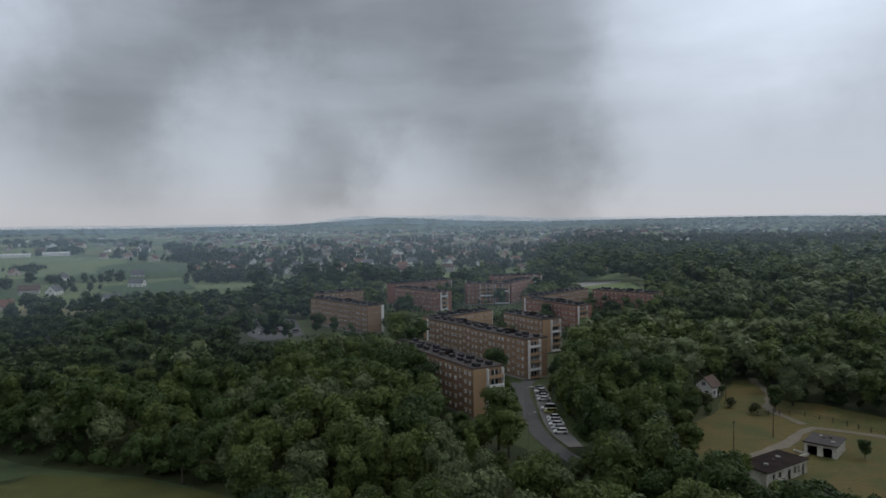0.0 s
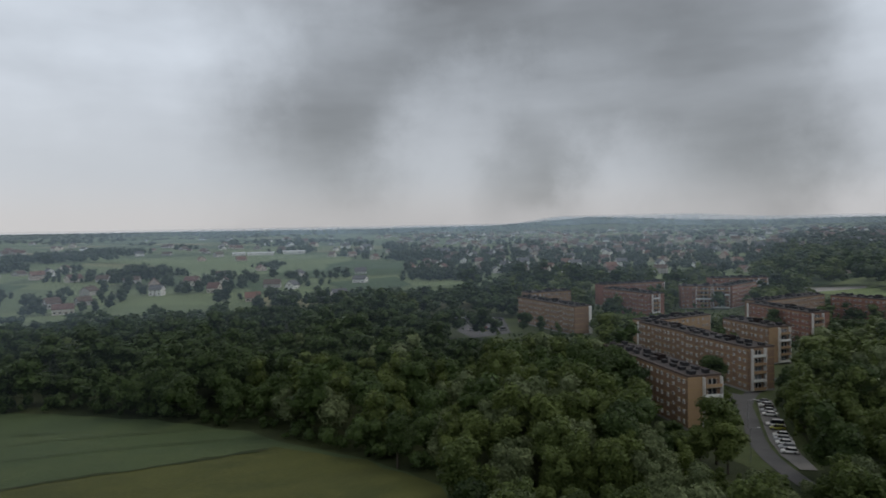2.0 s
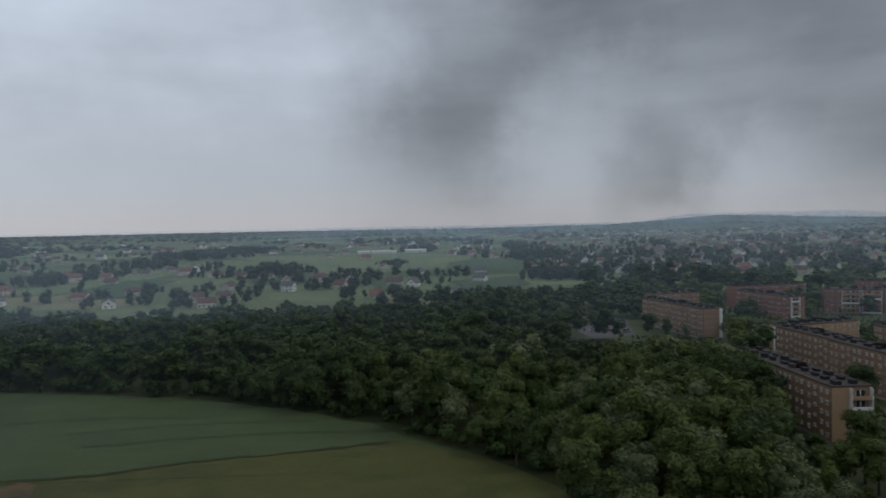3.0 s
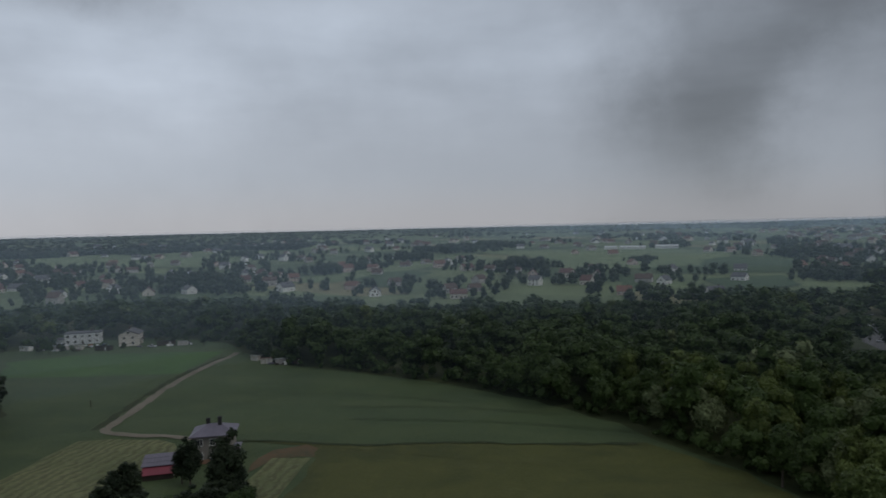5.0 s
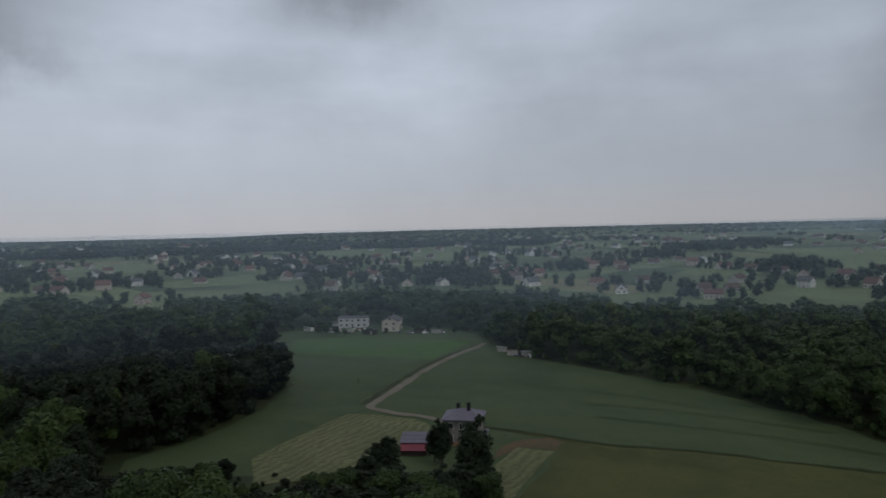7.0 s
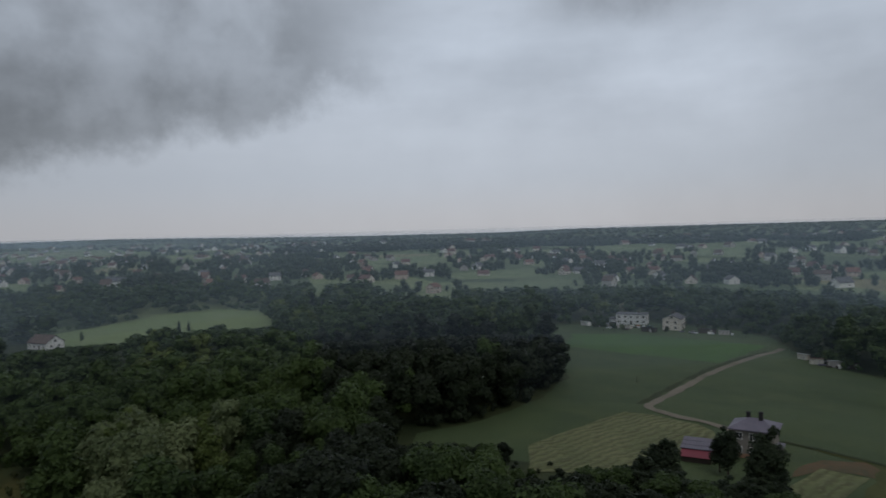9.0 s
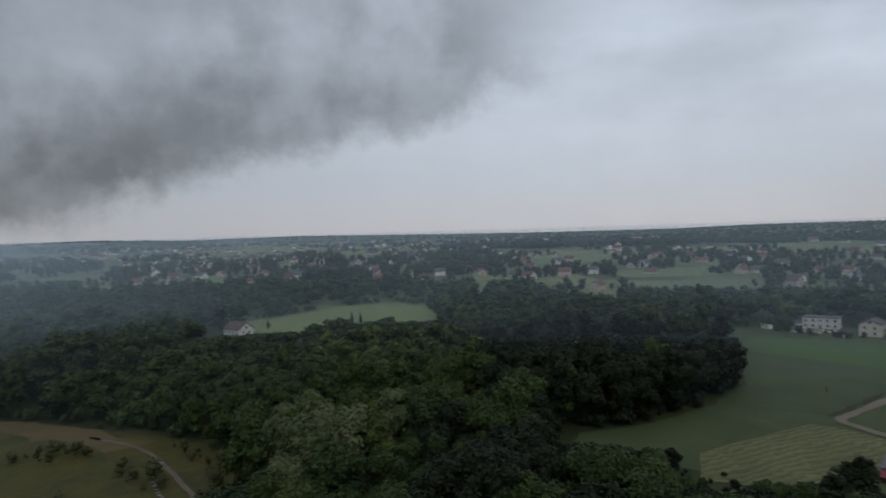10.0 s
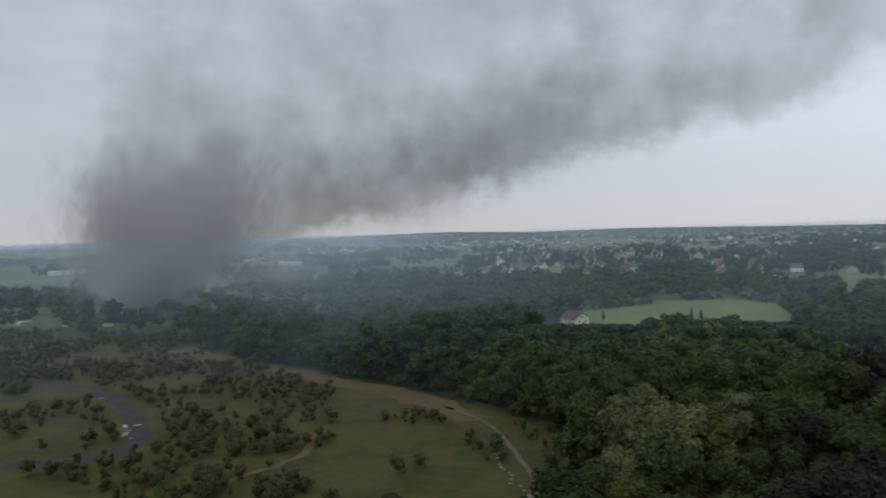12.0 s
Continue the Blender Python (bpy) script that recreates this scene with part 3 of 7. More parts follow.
# farmland before the wood
sheet("field", BIG_FIELD, 0.05, WHEAT_BLUE, "large field of blue-green young wheat beside dark woodland", "field", 1)
sheet("field", [(-181, 86), (-169, 94), (-151, 107), (-136, 124), (-116, 141), (-98, 160), (-69, 156), (-45, 144), (-30, 110), (-60, 80), (-100, 59), (-125, 62), (-129, 70), (-142, 83), (-151, 93), (-162, 97), (-171, 92)],
      0.10, BARLEY, "olive green barley field with faint drill bands", "field", 2)
sheet("field", [(-334, 56), (-372, 66), (-366, 98), (-321, 147), (-296, 124), (-283, 110)], 0.10, CLOVER, "bright green clover strip before the houses", "field", 3)
sheet("field", [(-335, 54), (-283, 108), (-262, 92), (-222, 58), (-236, 36), (-262, 48)], 0.09, WHEAT, "green wheat field beside the gravel track", "field", 4)
sheet("field", [(-205, 8), (-236, 35), (-222, 57), (-207, 54), (-178, 24), (-170, 10), (-182, -8), (-194, -8)], 0.11, WHEAT_BLUE, "dark green wheat wedge under the trees", "field", 5)
sheet("field", [(-213, 53), (-207, 61), (-197, 70), (-190, 72), (-181, 70), (-176, 60), (-160, 46), (-158, 37), (-162, 18), (-182, 20), (-196, 35)], 0.16, POTATO, "pale green row crop in curved rows", "field", 6, 0.6)
sheet("field", [(-137, 62), (-148, 72), (-159, 85), (-152, 92), (-143, 82), (-130, 69), (-126, 62)], 0.16, POTATO, "narrow plot of pale green row crop", "field", 7, 0.4)
sheet("field", [(-153, 76), (-158, 79), (-165, 88), (-162, 97), (-157, 97), (-152, 93), (-158, 86)], 0.15, BARE_SOIL, "bare brown earth beside the farm plot", "earth", 8, 0.8, 3.0)
sheet("field", FAR_FIELD, 0.05, PASTURE, "pale green pasture ringed by dark woodland", "field", 9)
sheet("heath", HEATHLAND, 0.05, HEATH, "scrubby olive heath with dry grass and bushes", "heath", 10)
sheet("meadow", RUIN_MEADOW, 0.05, MEADOW, "dry golden brown meadow round the ruined sheds", "meadow", 11)
sheet("lawn", ESTATE, 0.04, LAWN, "worn green lawns between the apartment blocks", "lawn", 12)
sheet("sports_pitch", [(120, 622), (174, 660), (170, 590), (122, 552)], 0.12, PASTURE, "bright green sports pitch behind the blocks", "pitch", 13)
sheet("sports_pitch", [(112, 600), (118, 640), (168, 655), (166, 640)], 0.16, CONCRETE, "pale concrete strip beside the pitch", "pitch", 14, 0.2)
sheet("field", [(-60, -270), (-100, -295), (-120, -250), (-112, -200), (-86, -168), (-60, -190)], 0.08, HEATH, "greener grass round the cracked asphalt", "heath", 15, 2.0)
sheet("earth", [(-170, -128), (-181, -170), (-181, -215), (-183, -250), (-182, -290), (-190, -350), (-176, -345), (-170, -280), (-171, -220), (-168, -170), (-158, -135)],
      0.09, DIRT, "strip of dry orange-brown grass along the wood", "earth", 16, 2.5)

# fields of the plain, each with its own green
PLAIN_FIELDS = [
    ([(-987, 928), (-814, 1193), (-482, 1046), (-374, 811), (-518, 672), (-679, 830), (-840, 882)], PLAIN_PASTURE, "wide pale pasture below the barns"),
    ([(-579, 392), (-699, 522), (-670, 557), (-631, 565), (-529, 414)], PLAIN_WHEAT, "dark green wedge of wheat among houses"),
    ([(-1590, 199), (-1403, 476), (-1099, 558), (-972, 435), (-1131, 326)], PLAIN_PASTURE, "pale green field before the dark forest"),
    ([(-694, 337), (-709, 468), (-768, 603), (-840, 828), (-764, 777), (-682, 572), (-618, 407)], PLAIN_PASTURE, "light green strip between village houses"),
    ([(-774, -597), (-845, -539), (-828, -451), (-696, -457)], PLAIN_PASTURE, "pale field behind the wooded valley"),
    ([(-1228, -152), (-1264, -21), (-997, -1), (-941, -101)], PLAIN_PASTURE, "fresh green meadow among far houses"),
    ([(-860, -15), (-917, 116), (-775, 110), (-770, 11)], PLAIN_PASTURE, "bright meadow below the village"),
    ([(-1225, 213), (-1359, 392), (-1352, 570), (-1167, 543), (-1115, 405), (-1121, 281)], PLAIN_PASTURE, "long pale field on the rise"),
    ([(-324, 642), (-278, 717), (-226, 630), (-254, 558)], PLAIN_WHEAT, "green field by the edge of the wood"),
    ([(-365, 575), (-311, 614), (-255, 525), (-297, 494)], PLAIN_PASTURE, "pale paddock by the wood"),
    ([(-675, 1048), (-345, 924), (-283, 757), (-365, 699), (-475, 737)], PLAIN_WHEAT, "broad green field before the town"),
    ([(-402, 622), (-380, 646), (-332, 556), (-337, 521)], PLAIN_WHEAT, "green garden plot by village houses"),
    ([(-1882, -1374), (-2344, -1359), (-1739, -663), (-1466, -690), (-1373, -899)], PLAIN_PASTURE, "far pale fields under the ridge"),
    ([(580, 1093), (608, 1034), (550, 935), (509, 974)], PLAIN_PASTURE, "pale clearing in the wooded hills")]
for k, (outline, cover, label) in enumerate(PLAIN_FIELDS):
    sheet("field", outline, 0.7, cover, label, "field", 40 + k, 3.0, 25.0)
for k in range(5):
    f = k / 4
    ribbon("garden_bed", [(-540 + 40 * f, 575 - 30 * f), (-502 + 40 * f, 623 - 40 * f)], 4.0, 0.9, (DIRT, BALK, POTATO, BALK, LAWN)[k], "long narrow garden bed in the village", "garden bed", 0.3, k)

# tracks and roads
ESTATE_ROAD = [(34, 157), (28.6, 173), (26.1, 184), (25.2, 196), (25.9, 214), (27.2, 237), (36, 262), (55, 290)]
ribbon("track", [(-312, 150), (-304, 143), (-295, 131), (-269, 104), (-240, 80), (-218, 62)], 3.2, 0.2, GRAVEL, "pale gravel farm track between wheat fields", "track", 0.3)
ribbon("track", [(-221, 64), (-217, 62), (-208, 66), (-197, 74), (-186, 79), (-178, 80)], 3.0, 0.22, GRAVEL, "pale gravel drive bending to the farmhouse", "track", 0.3)
ribbon("track", [(-306, 141), (-297, 129), (-271, 101.5), (-242, 77), (-221, 60.5)], 2.4, 0.15, BALK, "dark grassy verge beside the gravel track", "track", 0.5)
ribbon("track", [(-181, 81), (-178, 87), (-169, 94), (-151, 107), (-136, 124), (-116, 141), (-98, 158)], 1.6, 0.2, BALK, "dark grassy balk between two fields", "track", 0.4)
ribbon("path", [(-170, -150), (-167, -137), (-161, -124), (-153, -113), (-141, -99), (-132, -89), (-124, -82), (-112, -70)], 1.4, 0.14, TRODDEN, "pale worn path along the edge of the wood", "path", 0.25)
ribbon("path", [(-182, -310), (-179, -273), (-179, -214), (-174, -166), (-169, -145)], 2.0, 0.14, DIRT, "faint brown path over dry grass", "path", 0.6)
ribbon("path", [(-70, -141), (-82, -144), (-92, -146), (-104, -146), (-113, -149), (-125, -160)], 2.2, 0.14, DIRT, "faint dirt path across the heath", "path", 0.5)
ribbon("road", [(-58, -204), (-67, -196), (-77, -190), (-89, -195), (-96, -210), (-104, -234), (-109, -254), (-108, -291), (-100, -320)], 6.0, 0.13, ASPHALT_OLD,
       "cracked dark asphalt lane winding through heath", "road", 0.9)
ribbon("road", ESTATE_ROAD, 4.5, 0.16, ASPHALT, "grey asphalt road beside the apartment blocks", "road", 0.05)
sheet("pavement", [(30.6, 240), (29.0, 214), (28.2, 196), (29.1, 184), (31.6, 174.5), (35.4, 175), (34.0, 186), (33.8, 200), (34.2, 214), (35.2, 240)], 0.24, PAVING, "grey paved parking strip along the road", "pavement", 17, 0.05)
sheet("road", [(16, 239), (24, 233), (30, 243), (22, 250)], 0.17, ASPHALT, "asphalt turning place by the block", "road", 18, 0.2)
sheet("car_park", [(-121, 414), (-92, 424), (-74, 362), (-90, 342), (-104, 362)], 0.12, ASPHALT, "grey asphalt car park beside the estate", "car park", 19, 0.2)
ribbon("path", [(-28, 372), (-10, 366), (2, 350), (-4, 330), (-14, 318)], 2.5, 0.14, CONCRETE, "pale concrete footpath curving between blocks", "path", 0.1)
sheet("pavement", [(-30, 350), (-10, 345), (-6, 318), (-20, 312)], 0.10, GRAVEL, "worn gravel yard between blocks", "pavement", 20, 0.6)
ribbon("track", [(62, 157), (69, 162), (88, 176), (99, 187), (105, 187), (116, 180), (126, 172)], 2.8, 0.14, GRAVEL, "grey gravel track past ruined sheds", "track", 0.4)
ribbon("track", [(112, 250), (110, 241), (107, 225), (99, 208), (101, 192)], 2.6, 0.14, GRAVEL, "gravel track coming out of the wood", "track", 0.3)

# tyre lines left in the wheat
for k, (a, b) in enumerate([((-189.4, 125.3), (-131.3, 166.0)), ((-174.4, 119.4), (-102.3, 167.2)), ((-199.6, 162.8), (-158.2, 176.1)), ((-221.2, 121.9), (-166.0, 154.5))]):
    for off in (0.0, 1.9):
        mid = ((a[0] + b[0]) / 2, (a[1] + b[1]) / 2 + 4)
        ribbon("tyre_line", [(a[0], a[1] + off), (mid[0], mid[1] + off), (b[0], b[1] + off)], 0.28, 0.13, TYRE, "thin tyre line pressed into the crop", "tyre line", 0.12, k)

# ---------------------------------------------------------------- trees
ICO = bmesh.new()
bmesh.ops.create_icosphere(ICO, subdivisions=1, radius=1.0)
ICO_V = np.array([v.co[:] for v in ICO.verts])
ICO_F = np.array([[v.index for v in f.verts] for f in ICO.faces])
ICO.free()


def unit(v):
    return v / (np.linalg.norm(v, axis=-1, keepdims=True) + 1e-9)


def leaves_on(rng, lobes, count, size, droop=0.0, spread=1.12):
    """Small four-cornered leaf clumps on the outside of the crown's lobes."""
    c, r = lobes[:, :3], lobes[:, 3]
    pick = rng.choice(len(lobes), count * 3, p=r ** 2 / (r ** 2).sum())
    u = unit(rng.normal(size=(count * 3, 3)) + (0, 0, 0.35))
    p = c[pick] + u * (r[pick] * rng.uniform(0.82, spread, count * 3))[:, None]
    depth = np.linalg.norm(p[:, None] - c[None], axis=-1) / r[None]
    keep = np.where(depth.min(1) > 0.72)[0][:count]
    p, u = p[keep], u[keep]
    n = unit(u + rng.normal(size=u.shape) * 0.45 + (0, 0, 0.25))
    t = unit(np.cross(n, rng.normal(size=u.shape)))
    b = np.cross(n, t)
    # each clump is two pointed leaves that stand apart
    corners = []
    for k in (-1.0, 1.0):
        s = size * rng.uniform(0.6, 1.3, (len(p), 1))
        mid = p + t * (k * size * 0.42) + rng.normal(size=p.shape) * size * 0.22
        tilt = n * rng.uniform(-0.45, 0.45, (len(p), 1)) * s
        tip = t * k * rng.uniform(0.3, 1.0, (len(p), 1)) + b * rng.normal(size=(len(p), 1)) * 0.6
        tip = unit(tip) - np.array((0, 0, droop * 0.5))
        side = np.cross(n, tip)
        corners += [mid - tip * s * 0.5 + side * s * 0.62, mid - tip * s * 0.5 - side * s * 0.62 + tilt, mid + tip * s * 0.95 - tilt * 0.5]
    tri = np.stack(corners, 1).reshape(-1, 3, 3)
    soft = unit(u * 1.0 + n * 0.55 + (0, 0, 0.25))
    soft = np.repeat(soft, 2, 0)
    flip = (np.cross(tri[:, 1] - tri[:, 0], tri[:, 2] - tri[:, 0]) * soft).sum(-1) < 0
    tri[flip] = tri[flip][:, ::-1]
    verts = tri.reshape(-1, 3)
    return verts, np.arange(len(verts)).reshape(-1, 3), np.repeat(soft, 3, 0)


def cores_in(rng, lobes, shrink=0.88):
    verts, faces, normals = [], [], []
    for x, y, z, r in lobes:
        faces.append(ICO_F + len(verts) * len(ICO_V))
        verts.append(ICO_V * r * shrink * rng.uniform(0.85, 1.05, (len(ICO_V), 1)) + (x, y, z))
        normals.append(ICO_V)
    return np.concatenate(verts), np.concatenate(faces), np.concatenate(normals)


def broad_lobes(rng, h, w, n, low=0.22):
    """Lobes of a broad crown: a few big ones, smaller ones towards rim and top."""
    out = [(0, 0, h * 0.58, w * 0.62)]
    for i in range(n - 1):
        a, f = rng.uniform(0, 2 * np.pi), rng.uniform(0, 1) ** 0.6
        z = h * (low + 0.16 + (0.86 - low) * rng.uniform() ** 0.8 * 0.9)
        reach = w * math.sqrt(max(0.05, 1 - ((z / h - 0.52) / 0.52) ** 2)) * 0.75
        r = w * rng.uniform(0.26, 0.44)
        out.append((math.cos(a) * reach * f, math.sin(a) * reach * f, min(z, h - r * 0.8), r))
    return np.array(out)


def tall_lobes(rng, h, w, n):
    out = []
    for i in range(n):
        f = (i + 0.5) / n
        r = w * (0.55 + 0.35 * math.sin(math.pi * min(1, f * 1.1 + 0.1))) * rng.uniform(0.7, 1.0) * (1.0 - 0.5 * f ** 3)
        a = rng.uniform(0, 6.28)
        out.append((math.cos(a) * w * 0.35, math.sin(a) * w * 0.35, h * (0.25 + 0.68 * f), r))
    return np.array(out)


def spruce_leaves(rng, h, w, count, size):
    """Drooping fans of needles in tiers."""
    f = rng.uniform(0, 1, count) ** 0.75
    a = rng.uniform(0, 2 * np.pi, count)
    tier = (np.floor(f * 13) + 0.5) / 13
    reach = w * (1 - f) * rng.uniform(0.45, 1.05, count) * (0.75 + 0.4 * np.abs(np.sin(tier * 41)))
    p = np.stack([np.cos(a) * reach, np.sin(a) * reach, h * (0.08 + 0.9 * f) - reach * 0.25], -1)
    out = np.stack([np.cos(a), np.sin(a), np.full(count, -0.45)], -1)
    side = np.stack([-np.sin(a), np.cos(a), rng.normal(size=count) * 0.3], -1)
    s = size * rng.uniform(0.6, 1.3, (count, 1))
    verts = np.stack([p - out * s * 0.6 + side * s * 0.5, p - out * s * 0.6 - side * s * 0.5, p + out * s], 1).reshape(-1, 3)
    soft = unit(np.stack([np.cos(a), np.sin(a), np.full(count, 0.6)], -1) + rng.normal(size=(count, 3)) * 0.3)
    tri = verts.reshape(-1, 3, 3)
    flip = (np.cross(tri[:, 1] - tri[:, 0], tri[:, 2] - tri[:, 0]) * soft).sum(-1) < 0
    tri[flip] = tri[flip][:, ::-1]
    return tri.reshape(-1, 3), np.arange(len(verts)).reshape(-1, 3), np.repeat(soft, 3, 0)


def cone_core(h, w):
    a = np.arange(7) / 7 * 2 * np.pi
    verts = np.concatenate([np.stack([np.cos(a) * w * 0.55, np.sin(a) * w * 0.55, np.full(7, h * 0.08)], -1), [(0, 0, h * 0.95)]])
    out = unit(verts - (0, 0, h * 0.3))
    return verts, np.array([[i, (i + 1) % 7, 7] for i in range(7)]), out


def crown(kind, seed, count, size, lobes=16):
    """The places and faces of a crown 16 m high of that kind."""
    rng = np.random.default_rng(seed)
    if kind == "spruce":
        v, f, vn = spruce_leaves(rng, 16.0, 3.4, count, size * 1.3)
        cv, cf, cn = cone_core(16.0, 3.4)
    else:
        if kind in ("tall", "yew"):
            lb = tall_lobes(rng, 16.0, 2.9, max(5, lobes * 2 // 3)) * ((1, 1, 1, 1) if kind == "tall" else (1.3, 1.3, 1, 1.15))
        elif kind == "bush":
            lb = broad_lobes(rng, 16.0, 10.0, max(5, lobes // 2), 0.0)
        elif kind == "willow":
            lb = broad_lobes(rng, 16.0, 6.2, lobes + 4 if lobes > 8 else lobes, 0.08)
        elif lobes <= 2:
            lb = np.array([(*rng.uniform(-1.2, 1.2, 2), rng.uniform(4.2, 5.6), rng.uniform(3.9, 4.8)), (*rng.uniform(-1.6, 1.6, 2), rng.uniform(9.4, 11.2), rng.uniform(3.8, 4.8))])
        else:
            lb = broad_lobes(rng, 16.0, 5.4, lobes, 0.16)
        v, f, vn = leaves_on(rng, lb, count, size, 0.8 if kind == "willow" else 0.2, 1.45 if kind == "bush" else 1.15)
        cv, cf, cn = cores_in(rng, lb, 0.88 if lobes > 8 else 0.96)
    return v, f, cv, cf, np.concatenate([cn, vn])


def trunk_mesh(seed, kind):
    """A tapered, slightly bent trunk with limbs that reach into the crown."""
    rng = random.Random(seed)
    bm = bmesh.new()
    lean = (rng.uniform(-0.5, 0.5), rng.uniform(-0.5, 0.5))
    knots = [(0, 0, -0.3), (lean[0] * 0.3, lean[1] * 0.3, 3.0), (lean[0], lean[1], 7.0), (lean[0] * 0.6, lean[1] * 0.6, 12.0)]
    radii = [0.36, 0.28, 0.21, 0.08]
    for a, b, r0, r1 in zip(knots, knots[1:], radii, radii[1:]):
        rod(bm, a, b, r0, r1, 7)
    if kind != "spruce":
        for i in range(5):
            a = rng.uniform(0, 6.28)
            z = rng.uniform(4.0, 8.5)
            rod(bm, (lean[0] * z / 8, lean[1] * z / 8, z), (math.cos(a) * 2.8, math.sin(a) * 2.8, z + rng.uniform(1.5, 3.5)), 0.12, 0.04, 5)
    return data_of("trunk", bm, BARK_PALE if kind == "tall" else BARK)


TREE_LABEL = {"oak": "dense dark green broadleaf tree in the wood", "ash": "fresh mid-green broadleaf tree with a lumpy crown", "willow": "pale silvery green willow with a rounded lumpy crown",
              "tall": "slim tall birch-like tree with light green crown", "spruce": "dark narrow spruce with drooping tiers", "yew": "dense dark garden tree", "elm": "spreading broadleaf tree by the field, smoke shade painted into its leaves", "bush": "low rounded olive green bush"}
LEAF_OF = {"oak": LEAF_OAK, "ash": LEAF_ASH, "willow": LEAF_WILLOW, "tall": LEAF_ASH, "spruce": LEAF_SPRUCE, "bush": LEAF_BUSH, "yew": LEAF_YEW, "elm": LEAF_SMOKE_SHADED}
NEAR_COUNT = {"oak": 1500, "ash": 1450, "willow": 1700, "tall": 1000, "spruce": 900, "bush": 300, "yew": 1100, "elm": 1300}
MASTERS = {}


def tree_master(kind, variant):
    if (kind, variant) not in MASTERS:
        v, f, cv, cf, soft = crown(kind, 11 * variant + len(kind), NEAR_COUNT[kind], 0.40 if kind != "bush" else 1.1, 15)
        verts = np.concatenate([cv, v])
        MASTERS[kind, variant] = (mesh_of("crown", verts, [cf, f + len(cv)], LEAF_OF[kind], False, soft), trunk_mesh(variant * 7 + len(kind), kind))
    return MASTERS[kind, variant]


def tree(kind, x, y, scale, turn, variant, z=0.0, wide=1.0, name="tree", label="", group="trees of the wood"):
    crown_me, trunk_me = tree_master(kind, variant)
    m = pose(x, y, z, 0, 0, turn) @ Matrix.Diagonal((scale * wide, scale * wide, scale, 1))
    ob = thing(name, m, label or TREE_LABEL[kind], "bush" if kind == "bush" else "tree", group)
    part("trunk", trunk_me, None, ob)
    part("crown", crown_me, None, ob)
    return ob


def woods(name, rows, kinds, count, size, lobes, material_of, label, variants=4, wide=1.0):
    """Many trees beyond counting, one object for each kind: rows of x, y, z, scale, turn, kind."""
    for kind in kinds:
        mine = [r for r in rows if r[5] == kind]
        if not mine:
            continue
        forms = [crown(kind, 900 + 31 * i + len(kind), count, size, lobes) for i in range(variants)]
        tri, quad, verts, normals, base = [], [], [], [], 0
        for i, (x, y, z, s, a, _) in enumerate(mine):
            v, f, cv, cf, soft = forms[i % variants]
            both = np.concatenate([cv, v]) * (s * wide, s * wide, s)
            ca, sa = math.cos(a), math.sin(a)
            verts.append(np.stack([both[:, 0] * ca - both[:, 1] * sa + x, both[:, 0] * sa + both[:, 1] * ca + y, both[:, 2] + z], -1))
            normals.append(np.stack([soft[:, 0] * ca - soft[:, 1] * sa, soft[:, 0] * sa + soft[:, 1] * ca, soft[:, 2]], -1))
            tri.append(cf + base)
            quad.append(f + base + len(cv))
            base += len(both)
        me = mesh_of(name, np.concatenate(verts), [np.concatenate(tri), np.concatenate(quad)], material_of[kind], False, np.concatenate(normals))
        tagged(new(name, me), label[kind] if isinstance(label, dict) else label, "woodland", kind="stuff")

# ---------------------------------------------------------------- apartment blocks
STOREY, BLOCK_H = 2.8, 15.6
SHARED = {}


def shared(key, make):
    """A mesh built once and used again."""
    if key not in SHARED:
        SHARED[key] = make()
    return SHARED[key]


def frame_bm(w, h, d=0.16, t=0.09, bars=1):
    """A window frame in one piece, in the xz plane and looking towards -y."""
    bm = bmesh.new()
    xs, zs = [-w / 2, -w / 2 + t, w / 2 - t, w / 2], [0, t, h - t, h]
    if bars:
        xs[2:2] = [-t / 3, t / 3]
    grid_v = [[bm.verts.new((x, 0.02, z)) for x in xs] for z in zs]
    for j in range(3):
        for i in range(len(xs) - 1):
            if j != 1 or i in (0, len(xs) - 2) or (bars and i == 2):
                bm.faces.new((grid_v[j][i], grid_v[j][i + 1], grid_v[j + 1][i + 1], grid_v[j + 1][i]))
    made = bmesh.ops.extrude_face_region(bm, geom=bm.faces[:])["geom"]
    bmesh.ops.translate(bm, vec=(0, -d - 0.02, 0), verts=[g for g in made if isinstance(g, bmesh.types.BMVert)])
    bmesh.ops.recalc_face_normals(bm, faces=bm.faces[:])
    return bm


def joined_window(w, h):
    """A far window in one piece: a frame with the glass set back in it."""
    bm = box_bm(-w / 2, -0.16, 0, w / 2, 0.02, h)
    front = min(bm.faces, key=lambda f: f.calc_center_median().y)
    bmesh.ops.inset_region(bm, faces=[front], thickness=0.12, depth=-0.09)
    front.material_index = 1
    me = data_of("window", bm, WHITE_PAINT)
    me.materials.append(PANE)
    return me


def window(parent, x, y, z, turn, w=1.0, h=1.2, bars=1, material=None, simple=False):
    frame_me = shared(("frame", w, h, bars, material), lambda: data_of("window", frame_bm(w, h, bars=bars), material or WHITE_PAINT))
    pane_me = shared(("pane", w, h), lambda: data_of("pane", box_bm(-w / 2 + 0.05, -0.07, 0.05, w / 2 - 0.05, 0.01, h - 0.05), PANE))
    if simple:  # too far off to lift the pane out
        ob = part("window", shared(("simple", w, h), lambda: joined_window(w, h)), None, parent)
        ob.matrix_local = pose(x, y, z, 0, 0, turn)
        return ob
    ob = part("window", frame_me, None, parent)
    ob.matrix_local = pose(x, y, z, 0, 0, turn)
    part("pane", pane_me, None, ob)
    return ob


